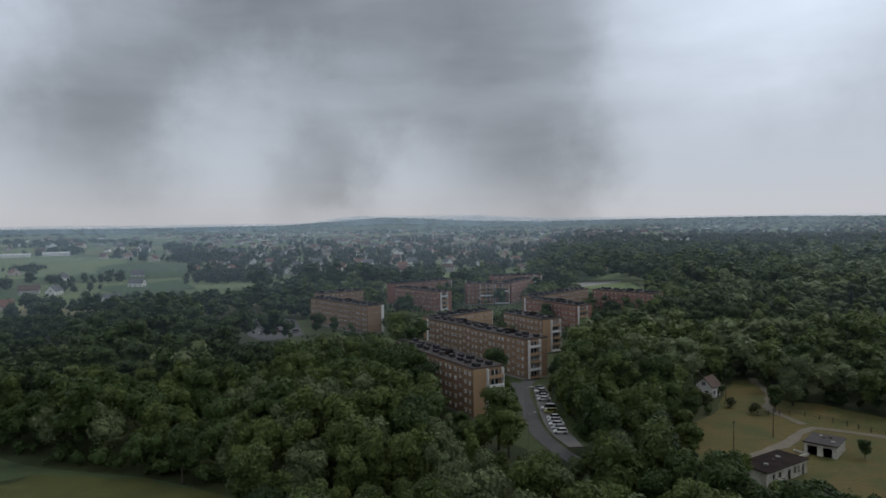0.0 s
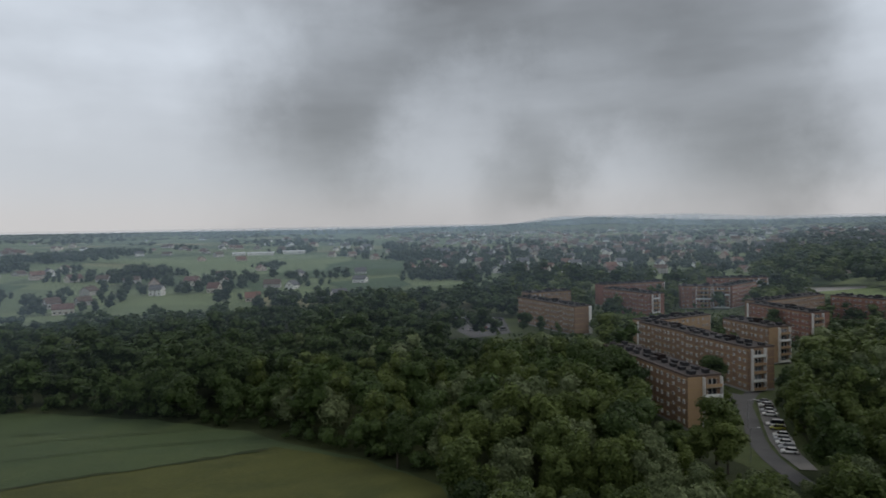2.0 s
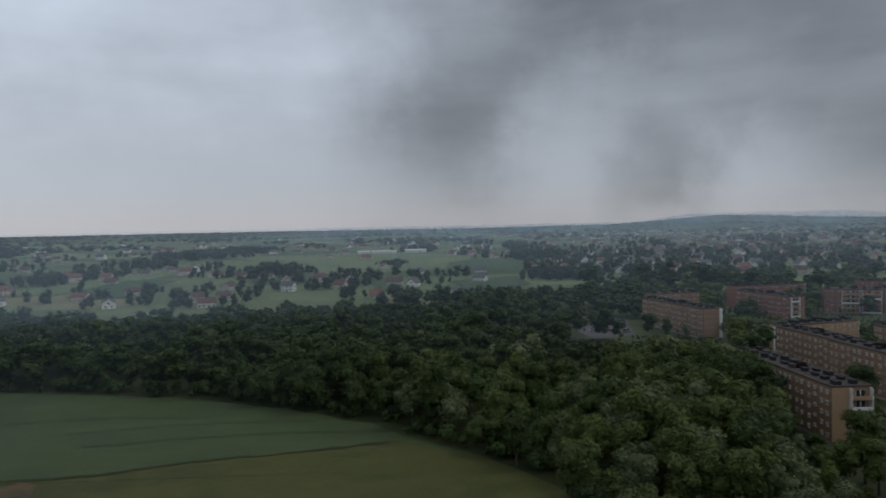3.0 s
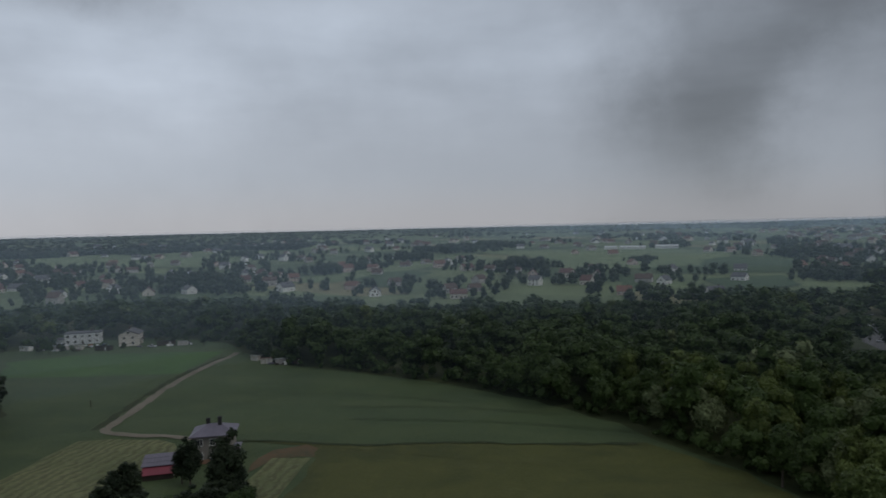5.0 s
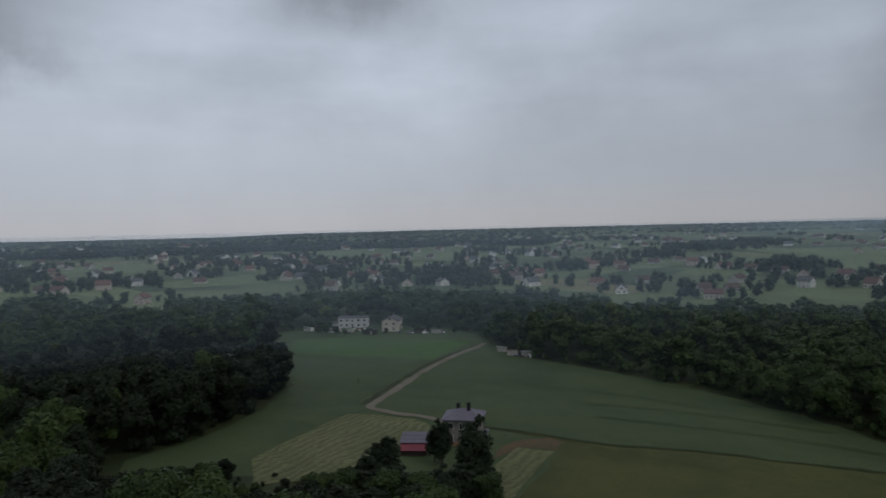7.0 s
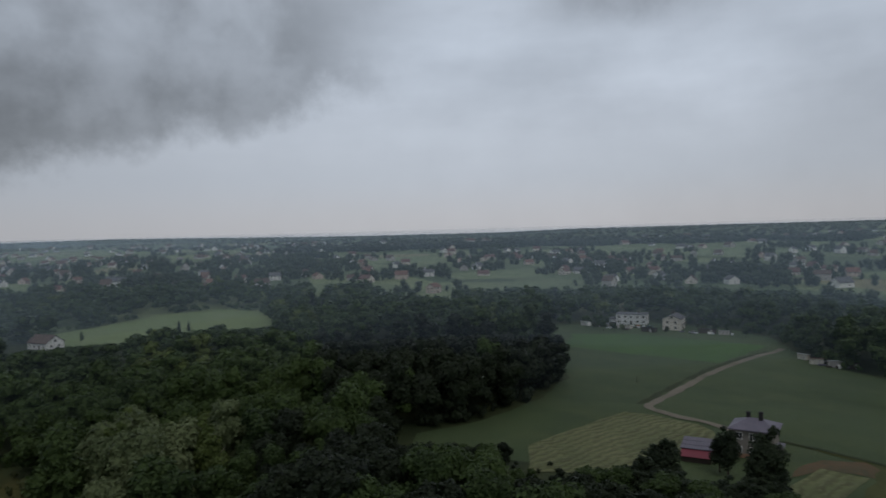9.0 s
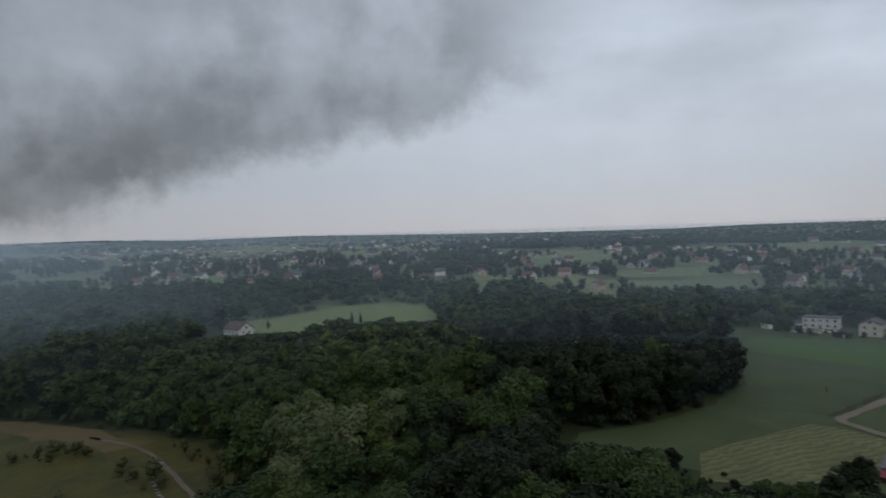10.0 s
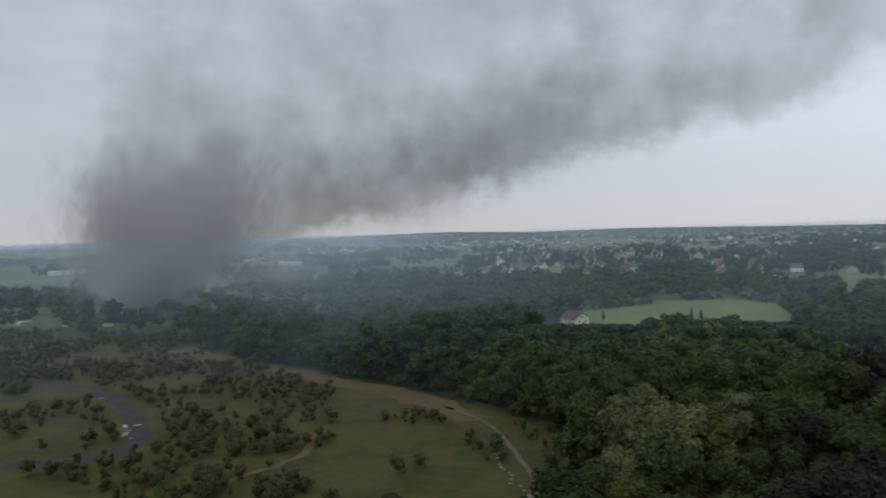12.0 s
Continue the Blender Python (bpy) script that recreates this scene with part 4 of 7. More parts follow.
def block(x, y, turn, length, depth=10.5, wall=PANEL_BROWN, balcony=None, gable_windows=False, storeys=5, front_balcony=None, label="", stripe=None, back=False, left_panel=False):
    """A prefabricated apartment block. x, y: the near corner at the right end of its long front; turn: the way along the front to that corner."""
    ob = thing("apartment_block", pose(x, y, 0, 0, 0, turn), label, "apartment block", "apartment blocks of the estate")
    h = STOREY * storeys + 1.2
    part("wall", box_bm(-length, 0, -0.3, 0, depth, h, bevel=0.04), wall, ob)
    part("plinth", box_bm(-length - 0.05, -0.05, -0.3, 0.05, depth + 0.05, 0.75, bevel=0.03), CONCRETE, ob, "grey concrete plinth")
    # lighter bands over every storey, at the panel joints
    for s in range(1, storeys + 1):
        z = 0.75 + s * STOREY
        part("joint_band", shared(("band", length, depth), lambda: data_of("joint_band", box(box(bmesh.new(), -length - 0.03, -0.035, -0.12, 0.03, 0.02, 0.12), -0.02, 0.02, -0.12, 0.035, depth + 0.02, 0.12), JOINT)), None, ob).location = (0, 0, z - 0.55)
    rng = random.Random(int(x * 7 + y))
    n = int(length / 6.0)
    for i in range(n + 1):
        bm = box_bm(-0.04, -0.025, 0.8, 0.04, 0.01, h - 0.3)
        part("panel_joint", bm, BITUMEN_WARM, ob).location = (-length * i / max(n, 1) + (0.05 if i == n else -0.05), 0, 0)
    # windows, two to a section, with stairwell windows between sections
    far = math.hypot(x, y) > 340
    sections = max(1, round(length / 6.0))
    pitch = length / sections
    for i in range(sections):
        for s in range(storeys):
            z = 0.75 + s * STOREY + 0.95
            x0 = -length + pitch * i
            if i % 3 == 1:
                window(ob, x0 + pitch * 0.28, 0, z, 0, simple=far)
                window(ob, x0 + pitch * 0.78, 0, z + (1.2 if s < storeys - 1 else 0.2), 0, 0.95, 0.9, 0, simple=far)
            else:
                window(ob, x0 + pitch * 0.28, 0, z, 0, simple=far)
                window(ob, x0 + pitch * 0.70, 0, z, 0, simple=far)
    if back:
        for i in range(sections):
            for s in range(storeys):
                window(ob, -length + pitch * (i + 0.5), depth, 0.75 + s * STOREY + 0.95, 180, simple=far)
    if gable_windows:
        for s in range(storeys):
            for f in (0.3, 0.7):
                window(ob, 0, depth * f, 0.75 + s * STOREY + 0.95, 90, simple=far)
    # roof: dark felt, a low parapet, and rows of dark ventilation boxes
    part("roof", box_bm(-length + 0.3, 0.3, h - 0.02, -0.3, depth - 0.3, h + 0.10), BITUMEN, ob, "dark bitumen felt")
    rim = bmesh.new()
    box(rim, -length - 0.08, -0.08, h - 0.25, 0.08, 0.28, h + 0.28)
    box(rim, -length - 0.08, depth - 0.28, h - 0.25, 0.08, depth + 0.08, h + 0.28)
    box(rim, -length - 0.08, 0.28, h - 0.25, -length + 0.28, depth - 0.28, h + 0.28)
    box(rim, -0.28, 0.28, h - 0.25, 0.08, depth - 0.28, h + 0.28)
    part("parapet", rim, PARAPET, ob, "weathered brown sheet capping")
    for i in range(max(2, int(length / 5.2))):
        for f in (0.3, 0.66):
            lx = -length + 2.5 + (length - 5) * (i + rng.uniform(-0.12, 0.12)) / max(1, int(length / 5.2) - 1)
            a, b, c = rng.uniform(0.7, 1.3), rng.uniform(0.5, 0.9), rng.uniform(0.7, 1.25)
            bm = box_bm(-a, -b, 0, a, b, c, bevel=0.05)
            box(bm, -a - 0.12, -b - 0.12, c - 0.02, a + 0.12, b + 0.12, c + 0.10)
            part("roof_vent", bm, DARK_BOX if rng.random() < 0.8 else BITUMEN, ob).location = (lx, depth * f + rng.uniform(-0.6, 0.6), h + 0.08)
    hatch = box_bm(-1.6, -1.2, 0, 1.6, 1.2, 1.7, bevel=0.05)
    part("roof_hatch", hatch, BITUMEN_WARM, ob).location = (-length * 0.45, depth * 0.5, h + 0.05)
    mast = rod(bmesh.new(), (0, 0, 0), (0, 0, 3.2), 0.04, 0.03, 5)
    box(mast, -0.5, -0.02, 2.6, 0.5, 0.02, 2.64)
    box(mast, -0.35, -0.02, 3.0, 0.35, 0.02, 3.04)
    part("aerial", mast, STEEL, ob).location = (-length * 0.3, depth * 0.4, h)
    if stripe is not None:
        part("white_panel", box_bm(0.02, stripe - 0.8, 0.6, 0.30, stripe + 0.9, h - 0.2, bevel=0.02), WHITE_PAINT, ob, "white painted side panel")
    if left_panel:
        part("white_panel", box_bm(-length - 0.9, -0.35, 0.6, -length - 0.02, 0.25, h - 0.1, bevel=0.02), WHITE_PAINT, ob, "white painted edge panel")
    if front_balcony:
        for lo, hi in front_balcony:
            balconies(ob, lo, hi, storeys, h, front=True)
    if balcony and balcony[0] > 3:
        part("gable_cladding", box_bm(-0.1, 0.1, 0.8, 0.03, balcony[0] - 0.05, h - 0.3), PANEL_TAN, ob, "tan gable panels")
    if balcony:
        balconies(ob, balcony[0], balcony[1], storeys, h, front=False)
    return ob


def balconies(ob, lo, hi, storeys, h, front):
    """A stack of balconies with white side walls, on the gable (over depth lo..hi) or on the front (over length lo..hi)."""
    wide = hi - lo
    turn = pose(lo, 0, 0) if front else pose(0, lo, 0, 0, 0, 90)
    sides = box(box_bm(0, -1.25, 0.6, 0.22, 0.02, h - 0.35, bevel=0.02), wide - 0.22, -1.25, 0.6, wide, 0.02, h - 0.35, bevel=0.02)
    cheek = part("balcony_side_wall", sides, WHITE_PAINT, ob, "white painted balcony side walls")
    cheek.matrix_local = turn
    for s in range(storeys):
        z = 0.75 + s * STOREY
        slab = box_bm(0.22, -1.2, z - 0.1, wide - 0.22, 0.02, z + 0.06)
        floor_ob = part("balcony", slab, CONCRETE, ob)
        floor_ob.matrix_local = turn
        rail = box_bm(0.24, -1.27, z + 0.05, wide - 0.24, -1.2, z + 0.98, bevel=0.01)
        part("balcony_front", rail, WHITE_PAINT if (s + int(lo * 3)) % 3 == 1 else PANEL_TAN, floor_ob)
        door = box_bm(wide * 0.3, -0.06, z + 0.08, wide * 0.75, 0.0, z + 2.2)
        part("balcony_door", door, PANE, floor_ob)
        bars = bmesh.new()
        box(bars, wide * 0.3 - 0.08, -0.08, z + 0.06, wide * 0.3, 0.0, z + 2.28)
        box(bars, wide * 0.75, -0.08, z + 0.06, wide * 0.75 + 0.08, 0.0, z + 2.28)
        box(bars, wide * 0.5, -0.08, z + 0.06, wide * 0.54, 0.0, z + 2.28)
        part("door_frame", bars, WHITE_PAINT, floor_ob)


FOOTPRINTS = []


def estate_block(x, y, turn, length, **more):
    depth = more.get("depth", 10.5)
    FOOTPRINTS.append((x, y, radians(turn), length, depth))
    return block(x, y, turn, length, **more)


BROWN_LABEL = "five-storey brown panel apartment block with dark flat roof"
RED_LABEL = "five-storey red-brown apartment block with dark flat roof"
estate_block(8.2, 200.4, -61, 53.5, balcony=(4.6, 10.2), label="five-storey tan and brown block with white-framed gable balconies", wall=PANEL_BROWN)
estate_block(29.6, 250.2, -57, 35.0, balcony=(1.0, 6.4), label="five-storey brown block with white gable balconies above the road")
estate_block(12.2, 279.6, -56, 34.5, label="five-storey brown block, upper half of a staggered pair", left_panel=True)
estate_block(-40.1, 359.1, -49, 58.0, label="five-storey brown block with a white edge panel beside the car park", stripe=9.6)
estate_block(-52.0, 446.0, 38, 30.0, label=BROWN_LABEL, wall=PANEL_BROWN, back=True)
estate_block(23.8, 337.0, 45, 38.0, label="tan brown block behind the staggered pair", wall=PANEL_TAN, balcony=(0.8, 5.6), depth=9.5)
estate_block(43.1, 300.6, -59, 29.0, balcony=(4.4, 9.6), label="five-storey brown block with white balconies at its end")
estate_block(67.6, 350.2, -60, 43.0, balcony=(0.8, 6.6), label=RED_LABEL, wall=PANEL_RED, left_panel=True)
estate_block(92.0, 438.0, 48, 57.0, label="long tan-brown block in the second row", wall=PANEL_BROWN)
estate_block(46.9, 486.0, 4, 31.0, front_balcony=((-21.5, -12.0), (-10.8, -0.6)), label="red-brown block with broad white balcony stacks", wall=PANEL_RED, depth=12.0)
estate_block(67.5, 526.0, 62, 41.0, label=RED_LABEL, wall=PANEL_RED, depth=9.0)
estate_block(80.7, 563.0, 14, 42.0, front_balcony=((-14.0, -7.5), (-6.8, -0.6)), label="far red-brown block with a pale roof edge", wall=PANEL_RED)
estate_block(-3.0, 429.2, -49, 46.0, balcony=(1.0, 6.5), label=RED_LABEL, wall=PANEL_RED)
estate_block(6.0, 522.0, 39, 52.0, label="red-brown block with light dormer boxes on its roof", wall=PANEL_RED, balcony=(1.0, 6.0))
estate_block(124.0, 403.0, -44, 42.0, label=RED_LABEL, wall=PANEL_RED)


# ---------------------------------------------------------------- cars
def car(x, y, turn, colour, kind="hatchback", z=0.26):
    """A parked car, its nose towards +x of its own frame."""
    ob = thing("car", pose(x, y, z, 0, 0, turn), f"{colour} parked {kind} on the asphalt", "car", "parked cars")
    long = {"hatchback": 4.0, "saloon": 4.5, "van": 4.9}[kind]
    tall = {"hatchback": 1.48, "saloon": 1.42, "van": 1.95}[kind]

    def body():
        bm = bmesh.new()
        n, b = long / 2, -long / 2
        prism(bm, [(b, 0.32), (n - 0.05, 0.30), (n, 0.55), (n - 0.12, 0.72), (n - 1.05, 0.88), (b + 0.12, 0.92), (b, 0.75)], -0.86, 0.86)
        bm.transform(Matrix.Rotation(radians(-90), 4, "Z"))
        bmesh.ops.bevel(bm, geom=bm.edges[:], offset=0.07, segments=2, affect="EDGES")
        return data_of("body", bm, CAR_PAINTS[colour], True)

    def cabin():
        bm = bmesh.new()
        n, b = long / 2, -long / 2
        back = b + (0.12 if kind != "saloon" else 0.75)
        prism(bm, [(back, 0.90), (n - 1.0, 0.86), (n - 1.65, tall - 0.06), (back + 0.45, tall - 0.06)], -0.76, 0.76)
        bm.transform(Matrix.Rotation(radians(-90), 4, "Z"))
        for v in bm.verts:
            if v.co.z > 1.2:
                v.co.y *= 0.86
        bmesh.ops.bevel(bm, geom=bm.edges[:], offset=0.05, segments=1, affect="EDGES")
        return data_of("cabin", bm, CAR_GLASS)

    def top():
        n, b = long / 2, -long / 2
        back = b + (0.12 if kind != "saloon" else 0.75)
        return data_of("roof", box_bm(back + 0.42, -0.66, tall - 0.08, n - 1.62, 0.66, tall, bevel=0.05), CAR_PAINTS[colour])

    part("body", shared(("car body", kind, colour), body), None, ob)
    part("cabin", shared(("car cabin", kind), cabin), None, ob, "dark car windows")
    part("roof", shared(("car roof", kind, colour), top), None, ob)
    for sx in (-1, 1):
        for sy in (-1, 1):
            tyre = part("wheel", shared("tyre", lambda: data_of("wheel", rod(bmesh.new(), (0, -0.1, 0), (0, 0.1, 0), 0.32, 0.32, 14), RUBBER)), None, ob, "black tyre")
            tyre.location = (sx * long * 0.31, sy * 0.78, 0.32)
            part("rim", shared("rim", lambda: data_of("rim", rod(bmesh.new(), (0, -0.11, 0), (0, 0.11, 0), 0.2, 0.2, 10), STEEL)), None, tyre)
    for sy in (-0.6, 0.6):
        part("headlight", shared("lamp", lambda: data_of("headlight", box_bm(-0.05, -0.17, -0.07, 0.03, 0.17, 0.07, bevel=0.02), ROOF_PALE)), None, ob).location = (long / 2 - 0.03, sy, 0.64)
        part("tail_light", shared("tail", lambda: data_of("tail_light", box_bm(-0.03, -0.14, -0.1, 0.05, 0.14, 0.1, bevel=0.02), CRIMSON)), None, ob).location = (-long / 2 + 0.01, sy, 0.74)
    return ob


for i, (cx, cy, colour, kind) in enumerate([(33.3, 236, "grey", "saloon"), (33.2, 232, "white", "hatchback"), (33.2, 228.5, "black", "hatchback"), (33.0, 225, "silver", "saloon"),
                                            (32.9, 220.8, "white", "saloon"), (32.6, 210, "white", "van"), (32.4, 206.6, "olive", "hatchback"), (32.0, 200, "white", "hatchback"),
                                            (31.8, 196.6, "silver", "saloon"), (31.5, 193.2, "white", "saloon"), (31.2, 189.8, "silver", "hatchback"), (30.9, 186.2, "white", "hatchback")]):
    car(31.3 + (cy - 186) * 0.02, cy, 172 + (i * 37) % 7, colour, kind)
for i, (cx, cy, colour, kind) in enumerate([(-118, 415, "white", "van"), (-113, 414, "silver", "saloon"), (-100, 412, "white", "hatchback"), (-95, 410, "silver", "saloon"), (-91, 408, "black", "saloon"),
                                            (-104, 398, "grey", "hatchback"), (-101, 391, "blue", "hatchback"), (-92, 376, "red", "hatchback"), (-88, 371, "black", "saloon"),
                                            (-84, 366, "white", "hatchback"), (-90, 365, "olive", "hatchback"), (-80, 370, "grey", "van"), (-97, 366, "silver", "saloon")]):
    car(cx, cy, 20 + (i * 53) % 60, colour, kind, 0.13)
for cx, cy, colour in ((0, 352, "silver"), (3, 357, "black"), (-14, 345, "white")):
    car(cx, cy, 40, colour, "saloon", 0.13)

# ---------------------------------------------------------------- village houses
def house(x, y, turn, long=11.0, wide=8.5, eaves=4.2, pitch=38.0, wall=WHITE_PAINT, roof=ROOF_RED, label="", group="village houses", detail=1, name="house", flat=False, chimney=True):
    """A house with a gabled roof, chimney, windows and door; its front looks along -y of its own frame."""
    ob = thing(name, pose(x, y, float(land(x, y)), 0, 0, turn), label, name.replace("_", " "), group)
    if flat:
        part("wall", box_bm(-long / 2, -wide / 2, -0.5, long / 2, wide / 2, eaves, bevel=0.04), wall, ob)
        part("roof", box_bm(-long / 2 - 0.35, -wide / 2 - 0.35, eaves, long / 2 + 0.35, wide / 2 + 0.35, eaves + 0.28, bevel=0.04), roof, ob)
        ridge = eaves + 0.3
    else:
        rise = wide / 2 * math.tan(radians(pitch))
        ridge = eaves + rise
        part("wall", prism(bmesh.new(), [(-wide / 2, -0.5), (wide / 2, -0.5), (wide / 2, eaves), (0, ridge - 0.05), (-wide / 2, eaves)], -long / 2, long / 2), wall, ob)
        over, t = 0.55, 0.22
        drop = over * math.tan(radians(pitch))
        part("roof", prism(bmesh.new(), [(-wide / 2 - over, eaves - drop), (0, ridge), (wide / 2 + over, eaves - drop), (wide / 2 + over, eaves - drop + t), (0, ridge + t * 1.2), (-wide / 2 - over, eaves - drop + t)],
                           -long / 2 - 0.5, long / 2 + 0.5), roof, ob)
    if chimney:
        stack = box_bm(-0.4, -0.4, -1.6, 0.4, 0.4, 1.3, bevel=0.03)
        box(stack, -0.48, -0.48, 1.1, 0.48, 0.48, 1.26)
        part("chimney", stack, ROOF_BROWN, ob).location = (long * 0.22, wide * 0.08, ridge)
    storeys = 2 if eaves > 4.8 else 1
    if detail < 0:  # far away: a window in each gable and one on each long side
        for px, py, turned in ((-long / 2, 0, 270), (long / 2, 0, 90), (long * 0.2, -wide / 2, 0), (-long * 0.2, wide / 2, 180)):
            window(ob, px, py, 1.0, turned, 1.4, 1.4, simple=True)
        return ob
    n = max(2, int(long / 3.4))
    for s in range(storeys):
        for i in range(n):
            px = -long / 2 + long * (i + 0.5) / n
            for side, turned in ((-wide / 2, 0), (wide / 2, 180)):
                if detail or side < 0:
                    if not (s == 0 and i == n // 2 and side < 0):
                        window(ob, px, side, 0.95 + s * 2.75, turned, 1.4, 1.4, simple=not detail)
    for end, turned in ((-long / 2, 270), (long / 2, 90)):
        for s in range(storeys + (0 if flat else 1)):
            for f in ((-0.22, 0.22) if s < storeys else (0,)):
                window(ob, end, wide * f, 0.95 + s * 2.75, turned, 1.4, 1.4, simple=not detail)
    part("door", box_bm(-0.5, -0.08, 0, 0.5, 0.03, 2.1, bevel=0.02), WOOD_DARK, ob, "dark wooden front door").location = (-long / 2 + long * (n // 2 + 0.5) / n, -wide / 2, 0)
    return ob


WALLS = (WHITE_PAINT, CREAM, GREY_RENDER, PINK_RENDER)
STYLES = {0: (WHITE_PAINT, ROOF_GREY, "white rendered house with a grey gable roof"), 1: (CREAM, ROOF_RED, "cream house with a red tiled gable roof"),
          2: (GREY_RENDER, ROOF_BROWN, "grey rendered house with a dark brown roof"), 3: (PINK_RENDER, ROOF_ORANGE, "warm pinkish house with an orange tiled roof"),
          4: (WHITE_PAINT, ROOF_PALE, "long pale hall with a light sheet roof")}
HOUSE_SPOTS = []
HAMLETS = [
    [(-927, 40, 0), (-859, 145, 1), (-729, 221, 0), (-965, 243, 2), (-887, 202, 0), (-745, 298, 1), (-713, 357, 1), (-667, 390, 3), (-482, 362, 0), (-538, 429, 2), (-688, 626, 3), (-448, 420, 2),
     (-439, 442, 2), (-406, 390, 1), (-587, 620, 2)],
    [(-491, 586, 3), (-427, 513, 0), (-390, 545, 1), (-314, 490, 3), (-330, 582, 0), (-395, 712, 0), (-1102, 335, 2), (-1070, 381, 2), (-1067, 418, 2), (-1282, 241, 0), (-936, 437, 0), (-1209, 94, 0),
     (-989, 116, 3), (-972, 196, 2), (-247, 511, 0)],
    [(-336, 755, 0), (-289, 648, 0), (-425, 1011, 1), (-335, 1100, 0), (-120, 781, 1), (-80, 816, 0), (-47, 773, 1), (-41, 888, 0), (-66, 962, 1), (-167, 899, 0), (-180, 1063, 1), (-112, 921, 3),
     (-276, 1060, 0), (-258, 1161, 2), (-640, -14, 3)],
    [(-951, 41, 0), (-917, 21, 2), (-1054, -65, 1), (-807, 136, 1), (-818, 157, 0), (-703, 215, 0), (-894, -586, 1), (-804, -387, 0), (-932, -331, 0), (-1042, -343, 0), (-837, -211, 0), (-1104, -188, 2),
     (-1080, -150, 0), (-1005, -388, 1), (-581, -68, 0)],
    [(-992, 233, 2), (-1016, 262, 2), (-926, 203, 0), (-1129, 170, 2), (-1156, 110, 3), (-884, -377, 2), (-1045, -617, 0), (-1055, -682, 0), (-902, -508, 2), (-1833, -1688, 0)],
]
pick = random.Random(5)
for spots in HAMLETS:
    for hx, hy, style in spots:
        wall, roof, label = STYLES[style]
        HOUSE_SPOTS.append((hx, hy))
        far = math.hypot(hx, hy)
        facing = math.degrees(math.atan2(-hx, hy)) + pick.choice((0, 90, 20, -25, 60))
        house(hx, hy, facing, pick.uniform(10, 14) * (1.15 if far > 800 else 1), pick.uniform(8.5, 10.5), pick.choice((3.4, 4.4, 5.8)), pick.uniform(34, 44), wall, roof, label, detail=0)

# halls, farm buildings and other long roofs
for hx, hy, long, turn, label in ((-80, 729, 33, 8, "long white two-storey hall with a pale roof"), (-803, -1017, 48, 130, "long pale warehouse on the edge of the plain"), (-730, -996, 36, 130, "pale warehouse with a light roof"),
                                  (-416, -1171, 30, 160, "white industrial hall beyond the heath"), (-450, -1182, 20, 160, "small white industrial hall"),
                                  (-679, 1088, 46, 30, "long white cattle barn with a pale roof"), (-641, 1140, 40, 32, "white barn with a light sheet roof"), (-712, 1070, 22, 30, "low white farm shed")):
    HOUSE_SPOTS.append((hx, hy))
    house(hx, hy, turn, long, 12.0, 4.6, 16, WHITE_PAINT, ROOF_PALE, label, "halls and barns", -1, "farm_hall", chimney=False)

# houses strewn over the town and the plain
strewn = random.Random(21)
# azimuth from, to, distance from, to, how many
for a0, a1, r0, r1, many in ((-14, 20, 780, 1300, 96), (20, 60, 950, 1500, 24), (28, 80, 660, 960, 26), (60, 100, 780, 1300, 46), (100, 128, 760, 1400, 56), (-26, -14, 900, 1300, 8)):
    for i in range(many):
        for attempt in range(12):
            a, r = radians(strewn.uniform(a0, a1)), r0 + (r1 - r0) * strewn.random() ** 1.2
            hx, hy = -math.sin(a) * r, math.cos(a) * r
            if all(math.hypot(hx - px, hy - py) > 24 for px, py in HOUSE_SPOTS):
                break
        HOUSE_SPOTS.append((hx, hy))
        wall, roof, label = STYLES[strewn.choice((0, 0, 2, 2, 2, 1, 1, 3, 3))]
        house(hx, hy, strewn.uniform(0, 180), strewn.uniform(10, 16), strewn.uniform(8.5, 11), strewn.choice((3.4, 4.4, 5.8)), strewn.uniform(32, 44), wall, roof, label, "houses of the far town" if a1 < 21 else "village houses", -1)


# the many roofs of the far town and the far villages
def far_roofs(name, rows, wall, roof, label):
    """Small gabled houses beyond counting, walls and roofs in one mesh."""
    shape = np.array([(-6, -4.5, -1), (6, -4.5, -1), (6, 4.5, -1), (-6, 4.5, -1), (-6, -4.5, 4), (6, -4.5, 4), (6, 4.5, 4), (-6, 4.5, 4), (-6, 0, 7.6), (6, 0, 7.6),
                      (-6.6, -5.2, 3.6), (6.6, -5.2, 3.6), (6.6, 5.2, 3.6), (-6.6, 5.2, 3.6), (-6.6, 0, 7.9), (6.6, 0, 7.9)], float)
    quads = np.array([(0, 1, 5, 4), (1, 2, 6, 5), (2, 3, 7, 6), (3, 0, 4, 7), (10, 11, 15, 14), (12, 13, 14, 15)])
    tris = np.array([(4, 8, 7), (5, 6, 9)])
    verts, q, t = [], [], []
    for i, (x, y, z, s, a) in enumerate(rows):
        c, d = math.cos(a), math.sin(a)
        v = shape * s
        verts.append(np.stack([v[:, 0] * c - v[:, 1] * d + x, v[:, 0] * d + v[:, 1] * c + y, v[:, 2] + z], -1))
        q.append(quads + i * len(shape))
        t.append(tris + i * len(shape))
    me = mesh_of(name, np.concatenate(verts), [np.concatenate(q), np.concatenate(t)], wall)
    me.materials.append(roof)
    slots = np.concatenate([np.tile((0, 0, 0, 0, 1, 1), len(rows)), np.zeros(2 * len(rows), int)]).astype(np.int32)
    me.polygons.foreach_set("material_index", slots)
    tagged(new(name, me), label, "houses", kind="stuff")


